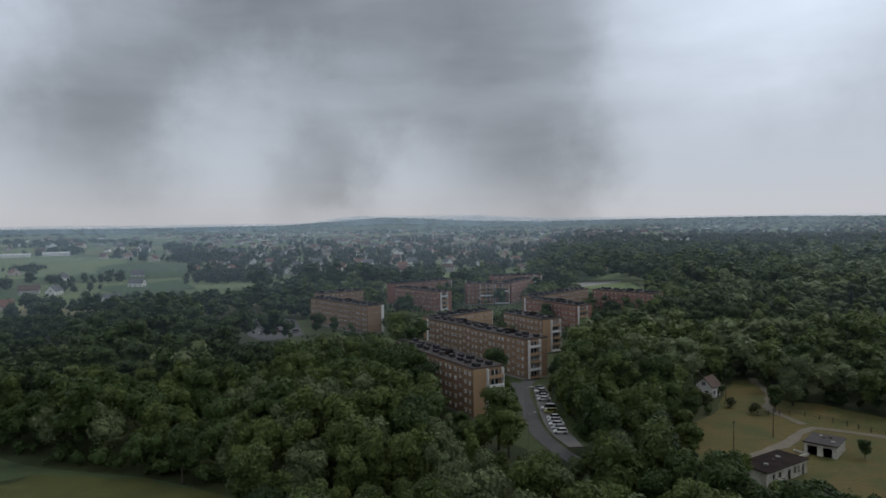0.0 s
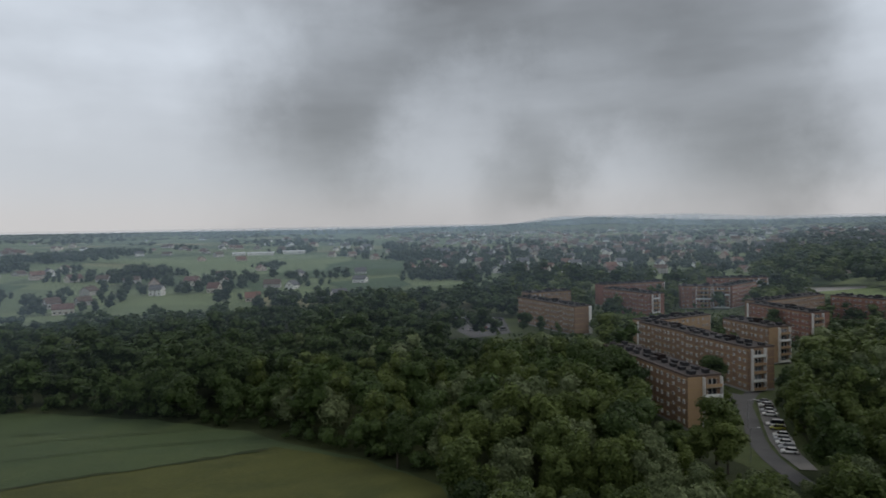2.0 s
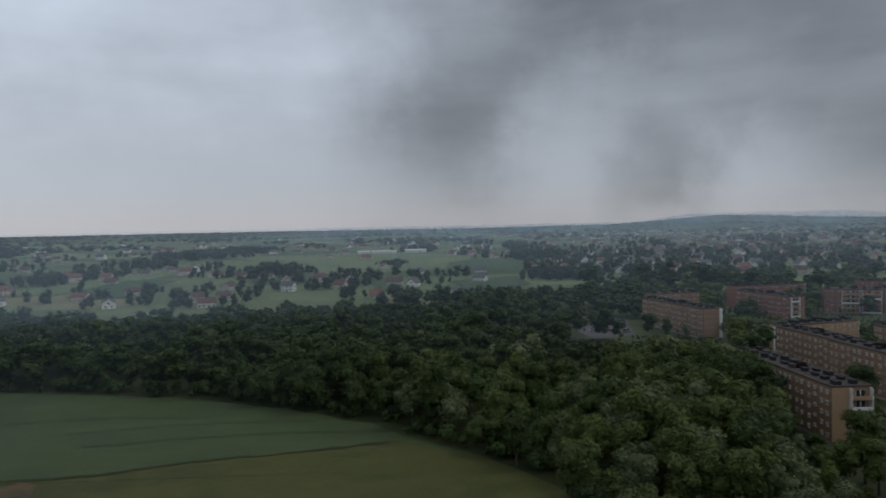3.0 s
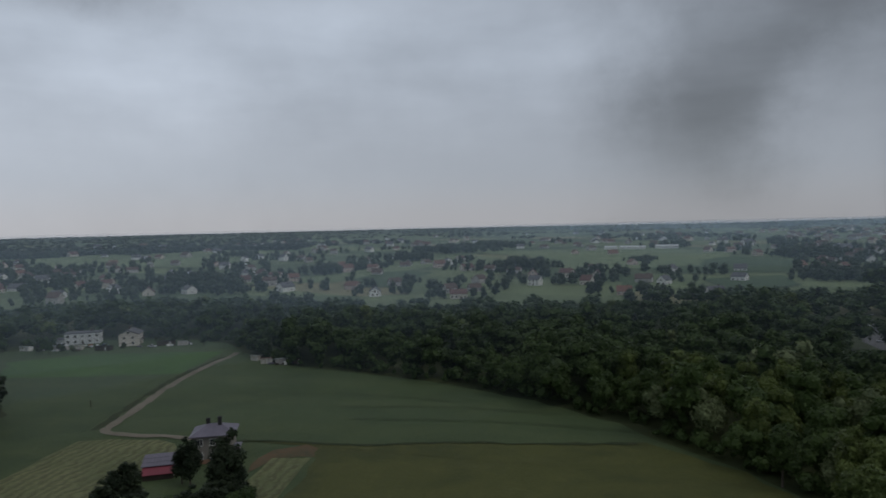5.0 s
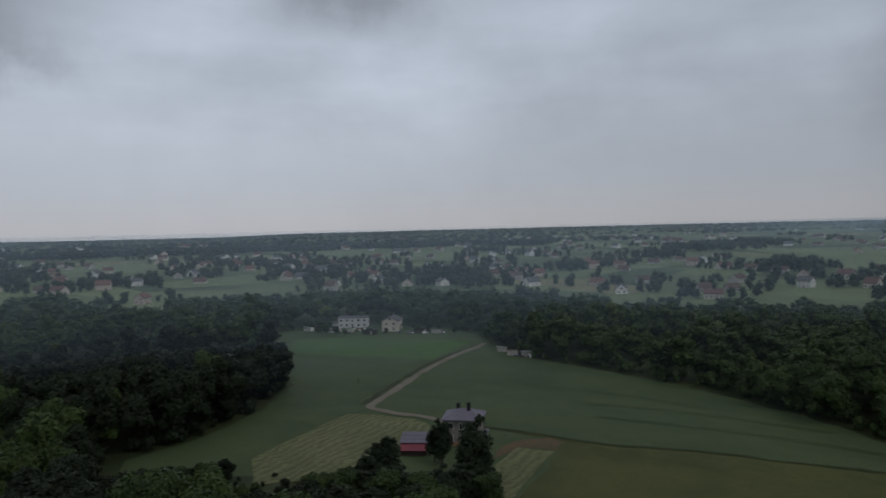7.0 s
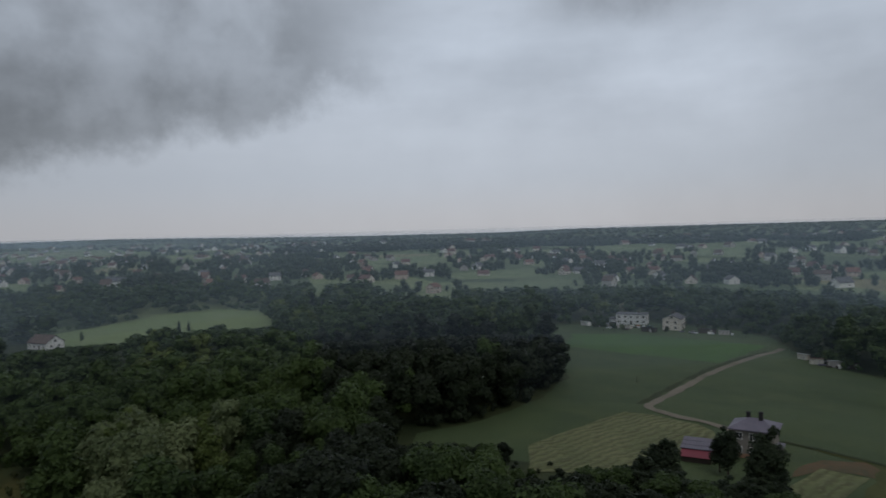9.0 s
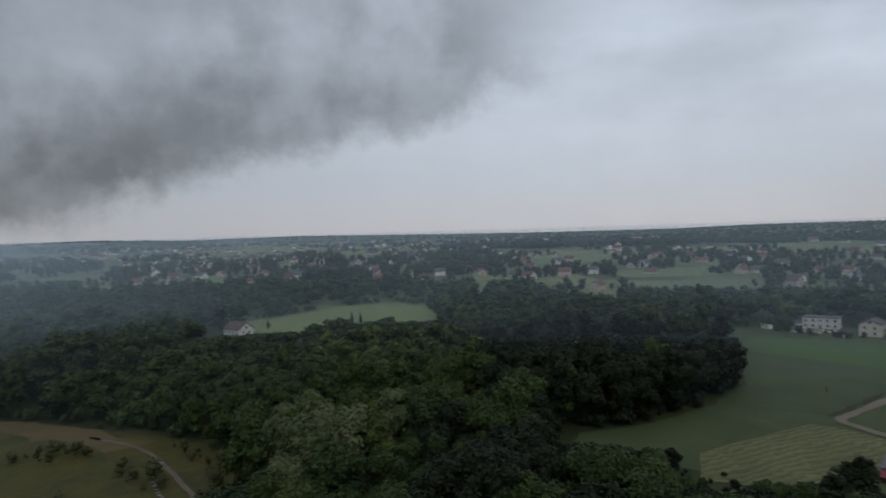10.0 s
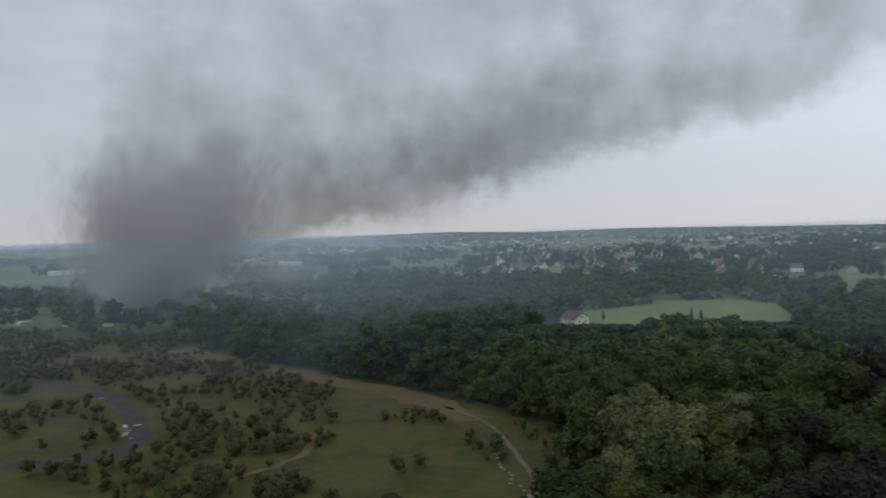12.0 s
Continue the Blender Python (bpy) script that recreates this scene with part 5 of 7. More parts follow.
for wall, roof, label, seed in ((WHITE_PAINT, ROOF_GREY, "far white houses with grey roofs", 1), (CREAM, ROOF_RED, "far cream houses with red roofs", 2), (GREY_RENDER, ROOF_BROWN, "far grey houses with brown roofs", 3)):
    r3 = random.Random(seed)
    spots = []
    for a0, a1, r0, r1, many in ((-16, 22, 1150, 2600, 150 if seed > 1 else 50), (22, 60, 1400, 2400, 22), (60, 104, 1350, 2300, 24), (100, 140, 1350, 2800, 60), (140, 160, 1300, 2600, 14), (-34, -16, 1500, 2900, 16)):
        for i in range(many):
            a, r = radians(r3.uniform(a0, a1)), r0 + (r1 - r0) * r3.random() ** 1.3
            x, y = -math.sin(a) * r, math.cos(a) * r
            spots.append((x, y, float(land(x, y)), r3.uniform(0.8, 1.5), r3.uniform(0, 3.14)))
    far_roofs("far_houses", spots, wall, roof, label)


# the church in the town
def church(x, y):
    ob = thing("church", pose(x, y, float(land(x, y)), 0, 0, 20) @ Matrix.Scale(0.62, 4), "pale church with a slim grey-capped tower", "church")
    part("nave", prism(bmesh.new(), [(-8, -0.5), (8, -0.5), (8, 11), (0, 20), (-8, 11)], -4, 30), CREAM, ob)
    part("nave_roof", prism(bmesh.new(), [(-9, 10.2), (0, 20.3), (9, 10.2), (9, 10.6), (0, 20.9), (-9, 10.6)], -3.5, 31), ROOF_GREY, ob)
    part("tower", box_bm(-11, -3.6, -0.5, -3.6, 3.6, 34, bevel=0.1), CREAM, ob)
    spire = bmesh.new()
    for r0, r1, z0, z1 in ((5.2, 3.0, 34, 38), (3.0, 2.4, 38, 42), (3.2, 0.1, 42, 52)):
        bmesh.ops.create_cone(spire, segments=8, radius1=r0, radius2=r1, depth=z1 - z0, cap_ends=True, matrix=Matrix.Translation((-7.3, 0, (z0 + z1) / 2)))
    part("spire", spire, ROOF_GREY, ob)
    for turn in (0, 90, 180, 270):
        w = window(ob, -7.3 + 3.7 * math.sin(radians(turn)), -3.7 * math.cos(radians(turn)), 26, turn, 1.8, 4.0, 0)


church(152, 1230)

# ---------------------------------------------------------------- the farm by the track
def hip_roof(long, wide, eaves, rise, over=0.6):
    """A low hipped roof with a short ridge and thick eaves."""
    bm = bmesh.new()
    a, b, r = long / 2 + over, wide / 2 + over, (long - wide) / 2 + 1.0
    low = [bm.verts.new(p) for p in ((-a, -b, eaves - 0.22), (a, -b, eaves - 0.22), (a, b, eaves - 0.22), (-a, b, eaves - 0.22))]
    mid = [bm.verts.new(p) for p in ((-a, -b, eaves), (a, -b, eaves), (a, b, eaves), (-a, b, eaves))]
    top = [bm.verts.new((-r, 0, eaves + rise)), bm.verts.new((r, 0, eaves + rise))]
    bm.faces.new(low[::-1])
    for i in range(4):
        bm.faces.new((low[i], low[(i + 1) % 4], mid[(i + 1) % 4], mid[i]))
    bm.faces.new((mid[0], mid[1], top[1], top[0]))
    bm.faces.new((mid[2], mid[3], top[0], top[1]))
    bm.faces.new((mid[1], mid[2], top[1]))
    bm.faces.new((mid[3], mid[0], top[0]))
    bmesh.ops.recalc_face_normals(bm, faces=bm.faces[:])
    return bm


def chimney_stack(parent, x, y, z, h=1.6):
    bm = box_bm(-0.45, -0.45, -0.8, 0.45, 0.45, h, bevel=0.03)
    box(bm, -0.55, -0.55, h - 0.25, 0.55, 0.55, h - 0.05)
    part("chimney", bm, DARK_BOX, parent).location = (x, y, z)


def farmhouse(x, y, turn):
    ob = thing("farmhouse", pose(x, y, 0, 0, 0, turn) @ Matrix.Diagonal((1, 1, 1.16, 1)), "grey two-storey farmhouse with a violet-grey hipped roof", "house")
    part("wall", box_bm(-4.8, -4.3, -0.4, 4.8, 4.3, 6.2, bevel=0.05), DIM_RENDER, ob)
    part("roof", hip_roof(9.6, 8.6, 6.2, 1.7, 0.8), SHED_TIN, ob, "violet-grey sheet roof")
    part("lower_wall", box_bm(-4.86, -4.36, -0.4, 4.86, 4.36, 1.0, bevel=0.03), BRICK_RENDER, ob, "rusty brown rendered base")
    part("porch", box_bm(4.8, -2.0, -0.2, 6.2, 1.4, 2.6, bevel=0.05), DIM_RENDER, ob)
    part("porch_roof", box_bm(4.6, -2.3, 2.6, 6.6, 1.7, 2.8, bevel=0.03), SHED_TIN, ob)
    chimney_stack(ob, -1.6, 0.4, 7.4)
    chimney_stack(ob, 1.4, -0.6, 7.5, 1.9)
    for s in range(2):
        for px in (-3.1, 0.0, 3.1):
            window(ob, px, -4.3, 1.05 + s * 2.9, 0, 1.5, 1.5)
            window(ob, px, 4.3, 1.05 + s * 2.9, 180, 1.5, 1.5)
        for py in (-2.4, 2.2):
            window(ob, -4.8, py, 1.05 + s * 2.9, 270, 1.5, 1.5)
    part("door", box_bm(-0.55, -0.08, 0, 0.55, 0.02, 2.1), WOOD_DARK, ob).location = (1.55, -4.36, 0.1)


def farm_shed(x, y, turn):
    ob = thing("shed", pose(x, y, 0, 0, 0, turn) @ Matrix.Diagonal((0.80, 0.82, 0.80, 1)), "farm shed with violet tin roof and crimson lean-to", "shed")
    part("wall", prism(bmesh.new(), [(-2.2, -0.3), (4.4, -0.3), (4.4, 4.7), (-2.2, 3.5)], -4.5, 4.5), GREY_RENDER, ob)
    part("roof", prism(bmesh.new(), [(-2.7, 3.45), (4.9, 4.8), (4.9, 4.98), (-2.7, 3.63)], -4.9, 4.9), SHED_TIN, ob, "violet-grey tin roof with seams")
    for i in range(10):
        bm = prism(bmesh.new(), [(-2.7, 3.63), (4.9, 4.98), (4.9, 5.07), (-2.7, 3.72)], -0.04, 0.04)
        part("roof_seam", bm, ROOF_GREY, ob).location = (-4.6 + i, 0, 0)
    for f in (0.3, 0.65):
        part("roof_rib", box_bm(-4.9, -0.04, 0, 4.9, 0.04, 0.06), ROOF_GREY, ob).location = (0, -2.7 + 7.6 * f, 3.66 + 1.35 * f)
    part("lean_to", box_bm(-4.2, -4.9, -0.3, 4.2, -2.2, 1.9, bevel=0.03), WOOD_DARK, ob)
    part("lean_to_roof", prism(bmesh.new(), [(-5.5, 1.75), (-2.2, 3.2), (-2.2, 3.35), (-5.5, 1.9)], -4.5, 4.5), CRIMSON, ob, "crimson sheet roof")


farmhouse(-170.3, 75.0, 58)
farm_shed(-168.6, 60.2, 62)
for i, (px, py, a) in enumerate([(-181, 80, 20), (-183, 76, 50)]):
    car(px, py, a, ("grey", "white")[i], "saloon", 0.12)


# ---------------------------------------------------------------- the houses at the end of the fields
def plot_house(x, y, turn):
    ob = house(x, y, turn, 12.5, 9.5, 6.2, 24, CREAM, ROOF_GREY, "cream two-storey house with dark low gable roof", "houses by the fields", 1)
    part("balcony", box_bm(-3.2, -1.3, 2.9, 3.2, 0.0, 3.05), CONCRETE, ob).location = (0, -4.75, 0)
    rail = part("balcony_rail", box_bm(-3.2, -1.3, 3.05, 3.2, -1.22, 3.95), WOOD_DARK, ob)
    rail.location = (0, -4.75, 0)
    return ob


plot_house(-381, 124, 150)
white = house(-407, 108, 66, 17.5, 9.0, 5.9, 0, PALE_RENDER, ROOF_GREY, "white flat-roofed two-storey house", "houses by the fields", 1, flat=True)
part("annex", box_bm(-12.5, -4.0, -0.4, -8.75, 3.0, 3.2, bevel=0.04), PALE_RENDER, white)
part("terrace_roof", box_bm(-12.8, -5.6, 3.2, -8.7, 3.3, 3.4, bevel=0.03), ROOF_GREY, white)


def garden_shed(x, y, turn, long=5.0, wide=3.2, wall=WOOD_DARK, roof=BITUMEN, label="small dark wooden garden shed", z=0.0):
    ob = thing("garden_shed", pose(x, y, float(land(x, y)) + z, 0, 0, turn), label, "shed", "garden sheds")
    part("wall", prism(bmesh.new(), [(-wide / 2, -0.2), (wide / 2, -0.2), (wide / 2, 2.0), (-wide / 2, 2.5)], -long / 2, long / 2), wall, ob)
    part("roof", prism(bmesh.new(), [(-wide / 2 - 0.3, 2.52), (wide / 2 + 0.3, 1.98), (wide / 2 + 0.3, 2.12), (-wide / 2 - 0.3, 2.66)], -long / 2 - 0.3, long / 2 + 0.3), roof, ob)
    part("door", box_bm(-0.45, -0.06, 0, 0.45, 0.03, 1.9), GREY_RENDER, ob).location = (long * 0.2, -wide / 2, 0)
    return ob


for gx, gy, turn, long, wide, wall, roof, label in (
        (-391, 93, 40, 6, 3.5, GREY_RENDER, ROOF_PALE, "grey shed with a pale sheet roof"), (-398, 86, 60, 5, 3, WOOD_DARK, BITUMEN, "dark wooden shed beside the white house"),
        (-373, 108, 45, 8, 3, WOOD_DARK, BITUMEN_WARM, "long low dark shed at the field edge"), (-386, 100, 50, 4, 3, OLD_PLASTER, ROOF_PALE, "small plastered outbuilding by the yard"),
        (-364, 136, 70, 9, 4, WOOD_DARK, BITUMEN, "long dark garden shed"), (-357, 142, 60, 5, 3, GREY_RENDER, ROOF_GREY, "grey garden shed by the hedge"),
        (-277, 147, 60, 5, 3.5, OLD_PLASTER, ROOF_ORANGE, "little allotment hut with a faded orange roof"), (-271, 152, 80, 6, 3.5, GREY_RENDER, ROOF_PALE, "grey allotment hut with a pale roof"),
        (-266, 156, 60, 3.5, 3, WOOD_DARK, BITUMEN, "dark wooden allotment hut by the wood"), (-287, 147, 30, 4, 2.5, OLD_PLASTER, ROOF_PALE, "pale low allotment hut"), (-404, 80, 30, 6, 2.6, WHITE_PAINT, ROOF_PALE, "white trailer-like shed in the garden"),
        (-228, -505, 60, 8, 4, OLD_PLASTER, ROOF_PALE, "pale hut at the edge of the heath"), (-190, -520, 40, 7, 4, WHITE_PAINT, ROOF_PALE, "white hut among scrub"), (-205, -490, 120, 6, 3, OLD_PLASTER, ROOF_PALE, "pale roofed hut among bushes"),
        (-262, -470, 70, 7, 4, OLD_PLASTER, ROOF_PALE, "light hut behind the burning yard"), (-175, -560, 10, 9, 4, WHITE_PAINT, ROOF_PALE, "white low shed beyond the scrub")):
    garden_shed(gx, gy, turn, long, wide, wall, roof, label)

junk = random.Random(9)
for i in range(26):
    gx, gy = junk.choice(((-388, 104), (-372, 120), (-396, 92), (-360, 140), (-274, 150)))
    gx, gy = gx + junk.uniform(-9, 9), gy + junk.uniform(-7, 7)
    bm = box_bm(-junk.uniform(0.5, 1.6), -0.6, 0, junk.uniform(0.5, 1.6), 0.6, junk.uniform(0.5, 1.3), bevel=0.06)
    ob = new("crate", data_of("crate", bm, junk.choice((WHITE_PAINT, WOOD_DARK, CONCRETE, ROOF_PALE, BRICK_RENDER, SHED_TIN))))
    ob.matrix_world = pose(gx, gy, 0.1, 0, 0, junk.uniform(0, 180))
    tagged(ob, "weathered crate or trailer standing in the garden", "crate", "garden clutter")
for cx, cy, colour, kind in ((-362, 128, "silver", "saloon"), (-384, 112, "blue", "hatchback"), (-402, 96, "white", "van"), (-280, 152, "white", "hatchback")):
    car(cx, cy, 30, colour, kind, 0.12)

house(-371, -219, 66, 15.0, 10.5, 3.6, 34, WHITE_PAINT, ROOF_BROWN, "white barn-like house with a dark brown roof", "", 1, chimney=False)


# ---------------------------------------------------------------- the meadow with ruined sheds
def ruined_shed(x, y, turn, long, deep, high, openings, label, roof):
    """An abandoned flat-roofed shed; openings: from, to, sill and head on its front, all cut through the wall."""
    ob = thing("ruined_shed", pose(x, y, 0, 0, 0, turn), label, "shed", "ruined sheds")
    t = 0.3
    bm = bmesh.new()
    edge = 0.0
    for a, b, sill, head in openings:
        box(bm, edge, 0, -0.3, a, t, high)
        if sill > 0.05:
            box(bm, a, 0, -0.3, b, t, sill)
        box(bm, a, 0, head, b, t, high)
        edge = b
    box(bm, edge, 0, -0.3, long, t, high)
    box(bm, 0, deep - t, -0.3, long, deep, high)
    box(bm, 0, t, -0.3, t, deep - t, high)
    box(bm, long - t, t, -0.3, long, deep - t, high)
    part("wall", bm, OLD_PLASTER, ob)
    part("floor", box_bm(t, t, -0.1, long - t, deep - t, 0.05), CONCRETE, ob)
    part("roof", box_bm(-0.3, -0.3, high, long + 0.3, deep + 0.3, high + 0.22, bevel=0.05), roof, ob, "patched dark roof felt")
    rng = random.Random(int(x))
    for i in range(4):
        bm = box_bm(-0.5, -0.3, 0, 0.5, 0.3, rng.uniform(0.15, 0.5), bevel=0.04)
        ob2 = part("roof_debris", bm, WOOD_DARK if i % 2 else CONCRETE, ob)
        ob2.location = (long * rng.uniform(0.2, 0.8), deep * rng.uniform(0.3, 0.8), high + 0.2)
        ob2.rotation_euler = (0, 0, rng.uniform(0, 3))
    part("edge_board", box_bm(-0.32, -0.36, high - 0.12, long + 0.32, -0.3, high + 0.25), WOOD_DARK, ob)
    return ob


ruined_shed(69.0, 146.5, 33, 15.8, 7.0, 3.3, [(2.4, 3.4, 1.2, 2.4), (4.6, 5.6, 1.2, 2.4), (8.2, 9.4, 0.0, 2.3), (10.6, 11.4, 0.9, 2.4), (12.2, 13.0, 0.9, 2.4), (13.8, 14.8, 0.0, 2.4)],
            "abandoned plastered shed with a patched dark flat roof", BITUMEN_WARM)
ruined_shed(88.6, 168.4, -42, 7.2, 8.6, 3.0, [(0.7, 2.9, 0.0, 2.3), (4.2, 6.2, 0.0, 2.3)], "ruined double garage with dark open doorways", BITUMEN)
wall_bits = bmesh.new()
box(wall_bits, 0, 0, -0.2, 7.0, 0.3, 0.7)
box(wall_bits, 7.0, 0, -0.2, 7.3, 4.0, 0.5)
ruin = new("garden_wall", data_of("garden_wall", wall_bits, OLD_PLASTER))
ruin.matrix_world = pose(83.0, 163.0, 0, 0, 0, 32)
tagged(ruin, "low broken wall between the ruined sheds", "wall")
house(87, 226, 41, 5.4, 5.6, 3.8, 42, WHITE_PAINT, ROOF_BROWN, "small white house half hidden by trees", "", 1, chimney=False)


def pole(x, y, h, label="thin wooden utility pole", arms=1):
    ob = thing("utility_pole", pose(x, y, 0, 0, 0, 30), label, "pole", "poles")
    part("shaft", rod(bmesh.new(), (0, 0, -0.4), (0, 0, h), 0.13, 0.09, 7), WOOD_DARK, ob)
    for i in range(arms):
        part("crossarm", box_bm(-0.7, -0.05, h - 0.5 - i, 0.7, 0.05, h - 0.4 - i), WOOD_DARK, ob)


pole(89.6, 218, 10.5, "white slim mast beside the white house", 0)
pole(71, 168, 8.5)
pole(87, 181, 8)
pole(-252, 68, 2.4, "short weathered pole standing in the wheat", 0)


def street_lamp(x, y, turn):
    ob = thing("street_lamp", pose(x, y, 0.1, 0, 0, turn), "slim grey street lamp beside the road", "street lamp", "street lamps")
    part("post", rod(bmesh.new(), (0, 0, -0.2), (0, 0, 8.0), 0.09, 0.06, 8), STEEL, ob)
    part("arm", rod(bmesh.new(), (0, 0, 7.9), (1.6, 0, 8.4), 0.05, 0.04, 6), STEEL, ob)
    part("lamp_head", box_bm(1.4, -0.16, 8.33, 2.1, 0.16, 8.47, bevel=0.04), ROOF_PALE, ob)


for lx, ly, turn in ((21.5, 178, 0), (24.2, 206, 0), (37.5, 218, 180), (20.0, 243, 0), (-12, 352, 40), (-112, 400, 20)):
    street_lamp(lx, ly, turn)


def rail_fence(points, gap=3.0):
    ob = thing("fence", pose(0, 0, 0), "dark wooden post-and-rail fence along the track", "fence")
    line = smooth_line(points, gap)
    post = data_of("post", box_bm(-0.09, -0.09, -0.3, 0.09, 0.09, 1.5), WOOD_DARK)
    for i, (x, y) in enumerate(line):
        part("post", post, None, ob).location = (x, y, 0)
        if i:
            (ax, ay), (bx, by) = line[i - 1], line[i]
            for z in (0.7, 1.3):
                part("rail", rod(bmesh.new(), (ax, ay, z), (bx, by, z), 0.05, 0.05, 4), WOOD_DARK, ob)


rail_fence([(92, 201), (102, 202), (108, 197), (112, 190), (117, 181), (128, 174)])

# concrete slabs of the worn path and rubble on the cracked lane
slab_rng = random.Random(4)
for i in range(26):
    f = i / 25
    px, py = -153 + 36 * f, -113 + 37 * f - 6 * math.sin(f * 3.1)
    ob = new("stone_slab", shared("slab", lambda: data_of("stone_slab", box_bm(-0.55, -0.4, 0, 0.55, 0.4, 0.12, bevel=0.03), SLAB)))
    ob.matrix_world = pose(px + slab_rng.uniform(-0.9, 0.9), py + slab_rng.uniform(-0.9, 0.9), 0.13, 0, 0, slab_rng.uniform(0, 180))
    tagged(ob, "loose pale stone slab on the path", "slab", "path slabs")
for px, py in ((-93, -211), (-91, -207), (-95, -216), (-98, -214), (-90, -201), (-107, -262), (-108, -285), (-67, -195), (-104, -262)):
    ob = new("puddle", data_of("puddle", rod(bmesh.new(), (0, 0, -0.01), (0, 0, 0.012), 1.0, 0.98, 14), glass("wet_asphalt", (0.10, 0.105, 0.11), 0.05)))
    ob.matrix_world = pose(px, py, 0.145, 0, 0, slab_rng.uniform(0, 180)) @ Matrix.Diagonal((slab_rng.uniform(0.8, 2.6), slab_rng.uniform(0.5, 0.9), 1, 1))
    tagged(ob, "shallow puddle on the cracked asphalt lane", "puddle", "puddles")

# ---------------------------------------------------------------- where the trees stand
def near_block(x, y, margin):
    hit = np.zeros(np.shape(x), bool)
    for bx, by, turn, long, deep in FOOTPRINTS:
        u = (x - bx) * math.cos(turn) + (y - by) * math.sin(turn)
        v = -(x - bx) * math.sin(turn) + (y - by) * math.cos(turn)
        hit |= (u > -long - margin) & (u < margin) & (v > -margin) & (v < deep + margin)
    return hit


def near_line(x, y, points, margin):
    line = smooth_line(points, 6.0)
    return (np.hypot(x[:, None] - line[None, :, 0], y[:, None] - line[None, :, 1]).min(1)) < margin


def grid(rng, r0, r1, a0, a1, step):
    """Jittered points of the ring between two distances and two azimuths."""
    n = int(r1 / step) + 1
    i, j = np.meshgrid(np.arange(-n, n + 1), np.arange(-n, n + 1))
    x, y = (i + rng.uniform(-0.45, 0.45, i.shape)).ravel() * step, (j + rng.uniform(-0.45, 0.45, i.shape)).ravel() * step
    r, a = np.hypot(x, y), np.degrees(np.arctan2(-x, y))
    a = np.where(a < -120, a + 360, a)
    keep = (r >= r0) & (r < r1) & (a > a0) & (a < a1)
    return x[keep], y[keep], r[keep], a[keep]


def clumps(x, y, size):
    """Smooth noise between 0 and 1."""
    return np.array([0.5 + 0.5 * noise.noise((px / size, py / size, 3.7)) for px, py in zip(x, y)])


rng = np.random.default_rng(8)
EDGE_A, EDGE_R = (-60, -9, -7, 10, 22, 30, 60, 75, 100, 112, 135, 170), (1150, 1100, 640, 640, 540, 490, 490, 660, 660, 720, 760, 700)
tx, ty, tr, ta = grid(rng, 62, 1150, -44, 172, 7.6)
in_wood = tr < np.interp(ta, EDGE_A, EDGE_R) * (1 + 0.04 * np.sin(ta * 1.3))
for outline in OPEN:
    in_wood &= ~inside(tx, ty, outline)
estate_trees = inside(tx, ty, ESTATE) & (rng.random(len(tx)) < 0.75)
in_wood &= ~inside(tx, ty, ESTATE)
in_wood |= estate_trees
in_wood &= ~near_block(tx, ty, 3.6)
for line, margin in ((ESTATE_ROAD, 5.8), ([(31.5, 176), (33.0, 240)], 3.4)):
    in_wood &= ~near_line(tx, ty, line, margin)
for hx, hy, clear in ((-381, 124, 13), (-407, 108, 15), (-390, 97, 11), (-371, -219, 12), (-105, 385, 36), (-85, 362, 16), (87, 222, 8), (-640, -14, 18), (-581, -68, 14), (29, 178, 6), (146, 606, 38), (-240, -520, 24), (10, 345, 16)):
    in_wood &= np.hypot(tx - hx, ty - hy) > clear
# the far left of the heath is scrub
in_wood &= ~((ta > 141) & (tr > 420) & (rng.random(len(tx)) < 0.62))
in_wood &= ~((tr > 138) & (tr < 192) & (ta > 107) & (ta < 118.5) & (rng.random(len(tx)) < 0.3))
# thin the rows that only show their tops
in_wood &= (tr < 260) | (rng.random(len(tx)) < np.interp(tr, (260, 420, 560, 1150), (0.86, 0.56, 0.4, 0.22)))
tx, ty, tr, ta = tx[in_wood], ty[in_wood], tr[in_wood], ta[in_wood]
kind_noise, size_noise, u = clumps(tx, ty, 38.0), clumps(ty, tx, 24.0), rng.random(len(tx))


def kind_at(i):
    k, v = kind_noise[i], u[i]
    if tr[i] < 330 and ta[i] < 30 and k > 0.60 and v < (0.3 if ta[i] < 6 else 0.2):
        return "willow"
    if tr[i] < 190 and -16 < ta[i] < 14 and v < 0.3:
        return "willow"
    if tr[i] < 250 and ta[i] < 30 and v > 0.55:
        return "ash" if v < 0.9 else "tall"
    if ta[i] < -22 and tr[i] > 215 and k > 0.5 and v < 0.55:
        return "willow"
    if 138 < tr[i] < 192 and 107 < ta[i] < 118.5:
        return "willow" if v < 0.45 else "ash" if v < 0.75 else "tall"
    # elm: broad crowns whose leaf colour holds the shade of the smoke
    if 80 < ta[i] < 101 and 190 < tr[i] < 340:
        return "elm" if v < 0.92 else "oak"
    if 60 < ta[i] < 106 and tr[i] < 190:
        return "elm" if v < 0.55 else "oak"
    if v > 0.985:
        return "spruce"
    if k < 0.36:
        return "oak" if ta[i] > 22 and v < 0.75 else "tall" if v < 0.6 else "ash"
    return "oak" if (k < 0.56 or ta[i] > 12) else "ash"


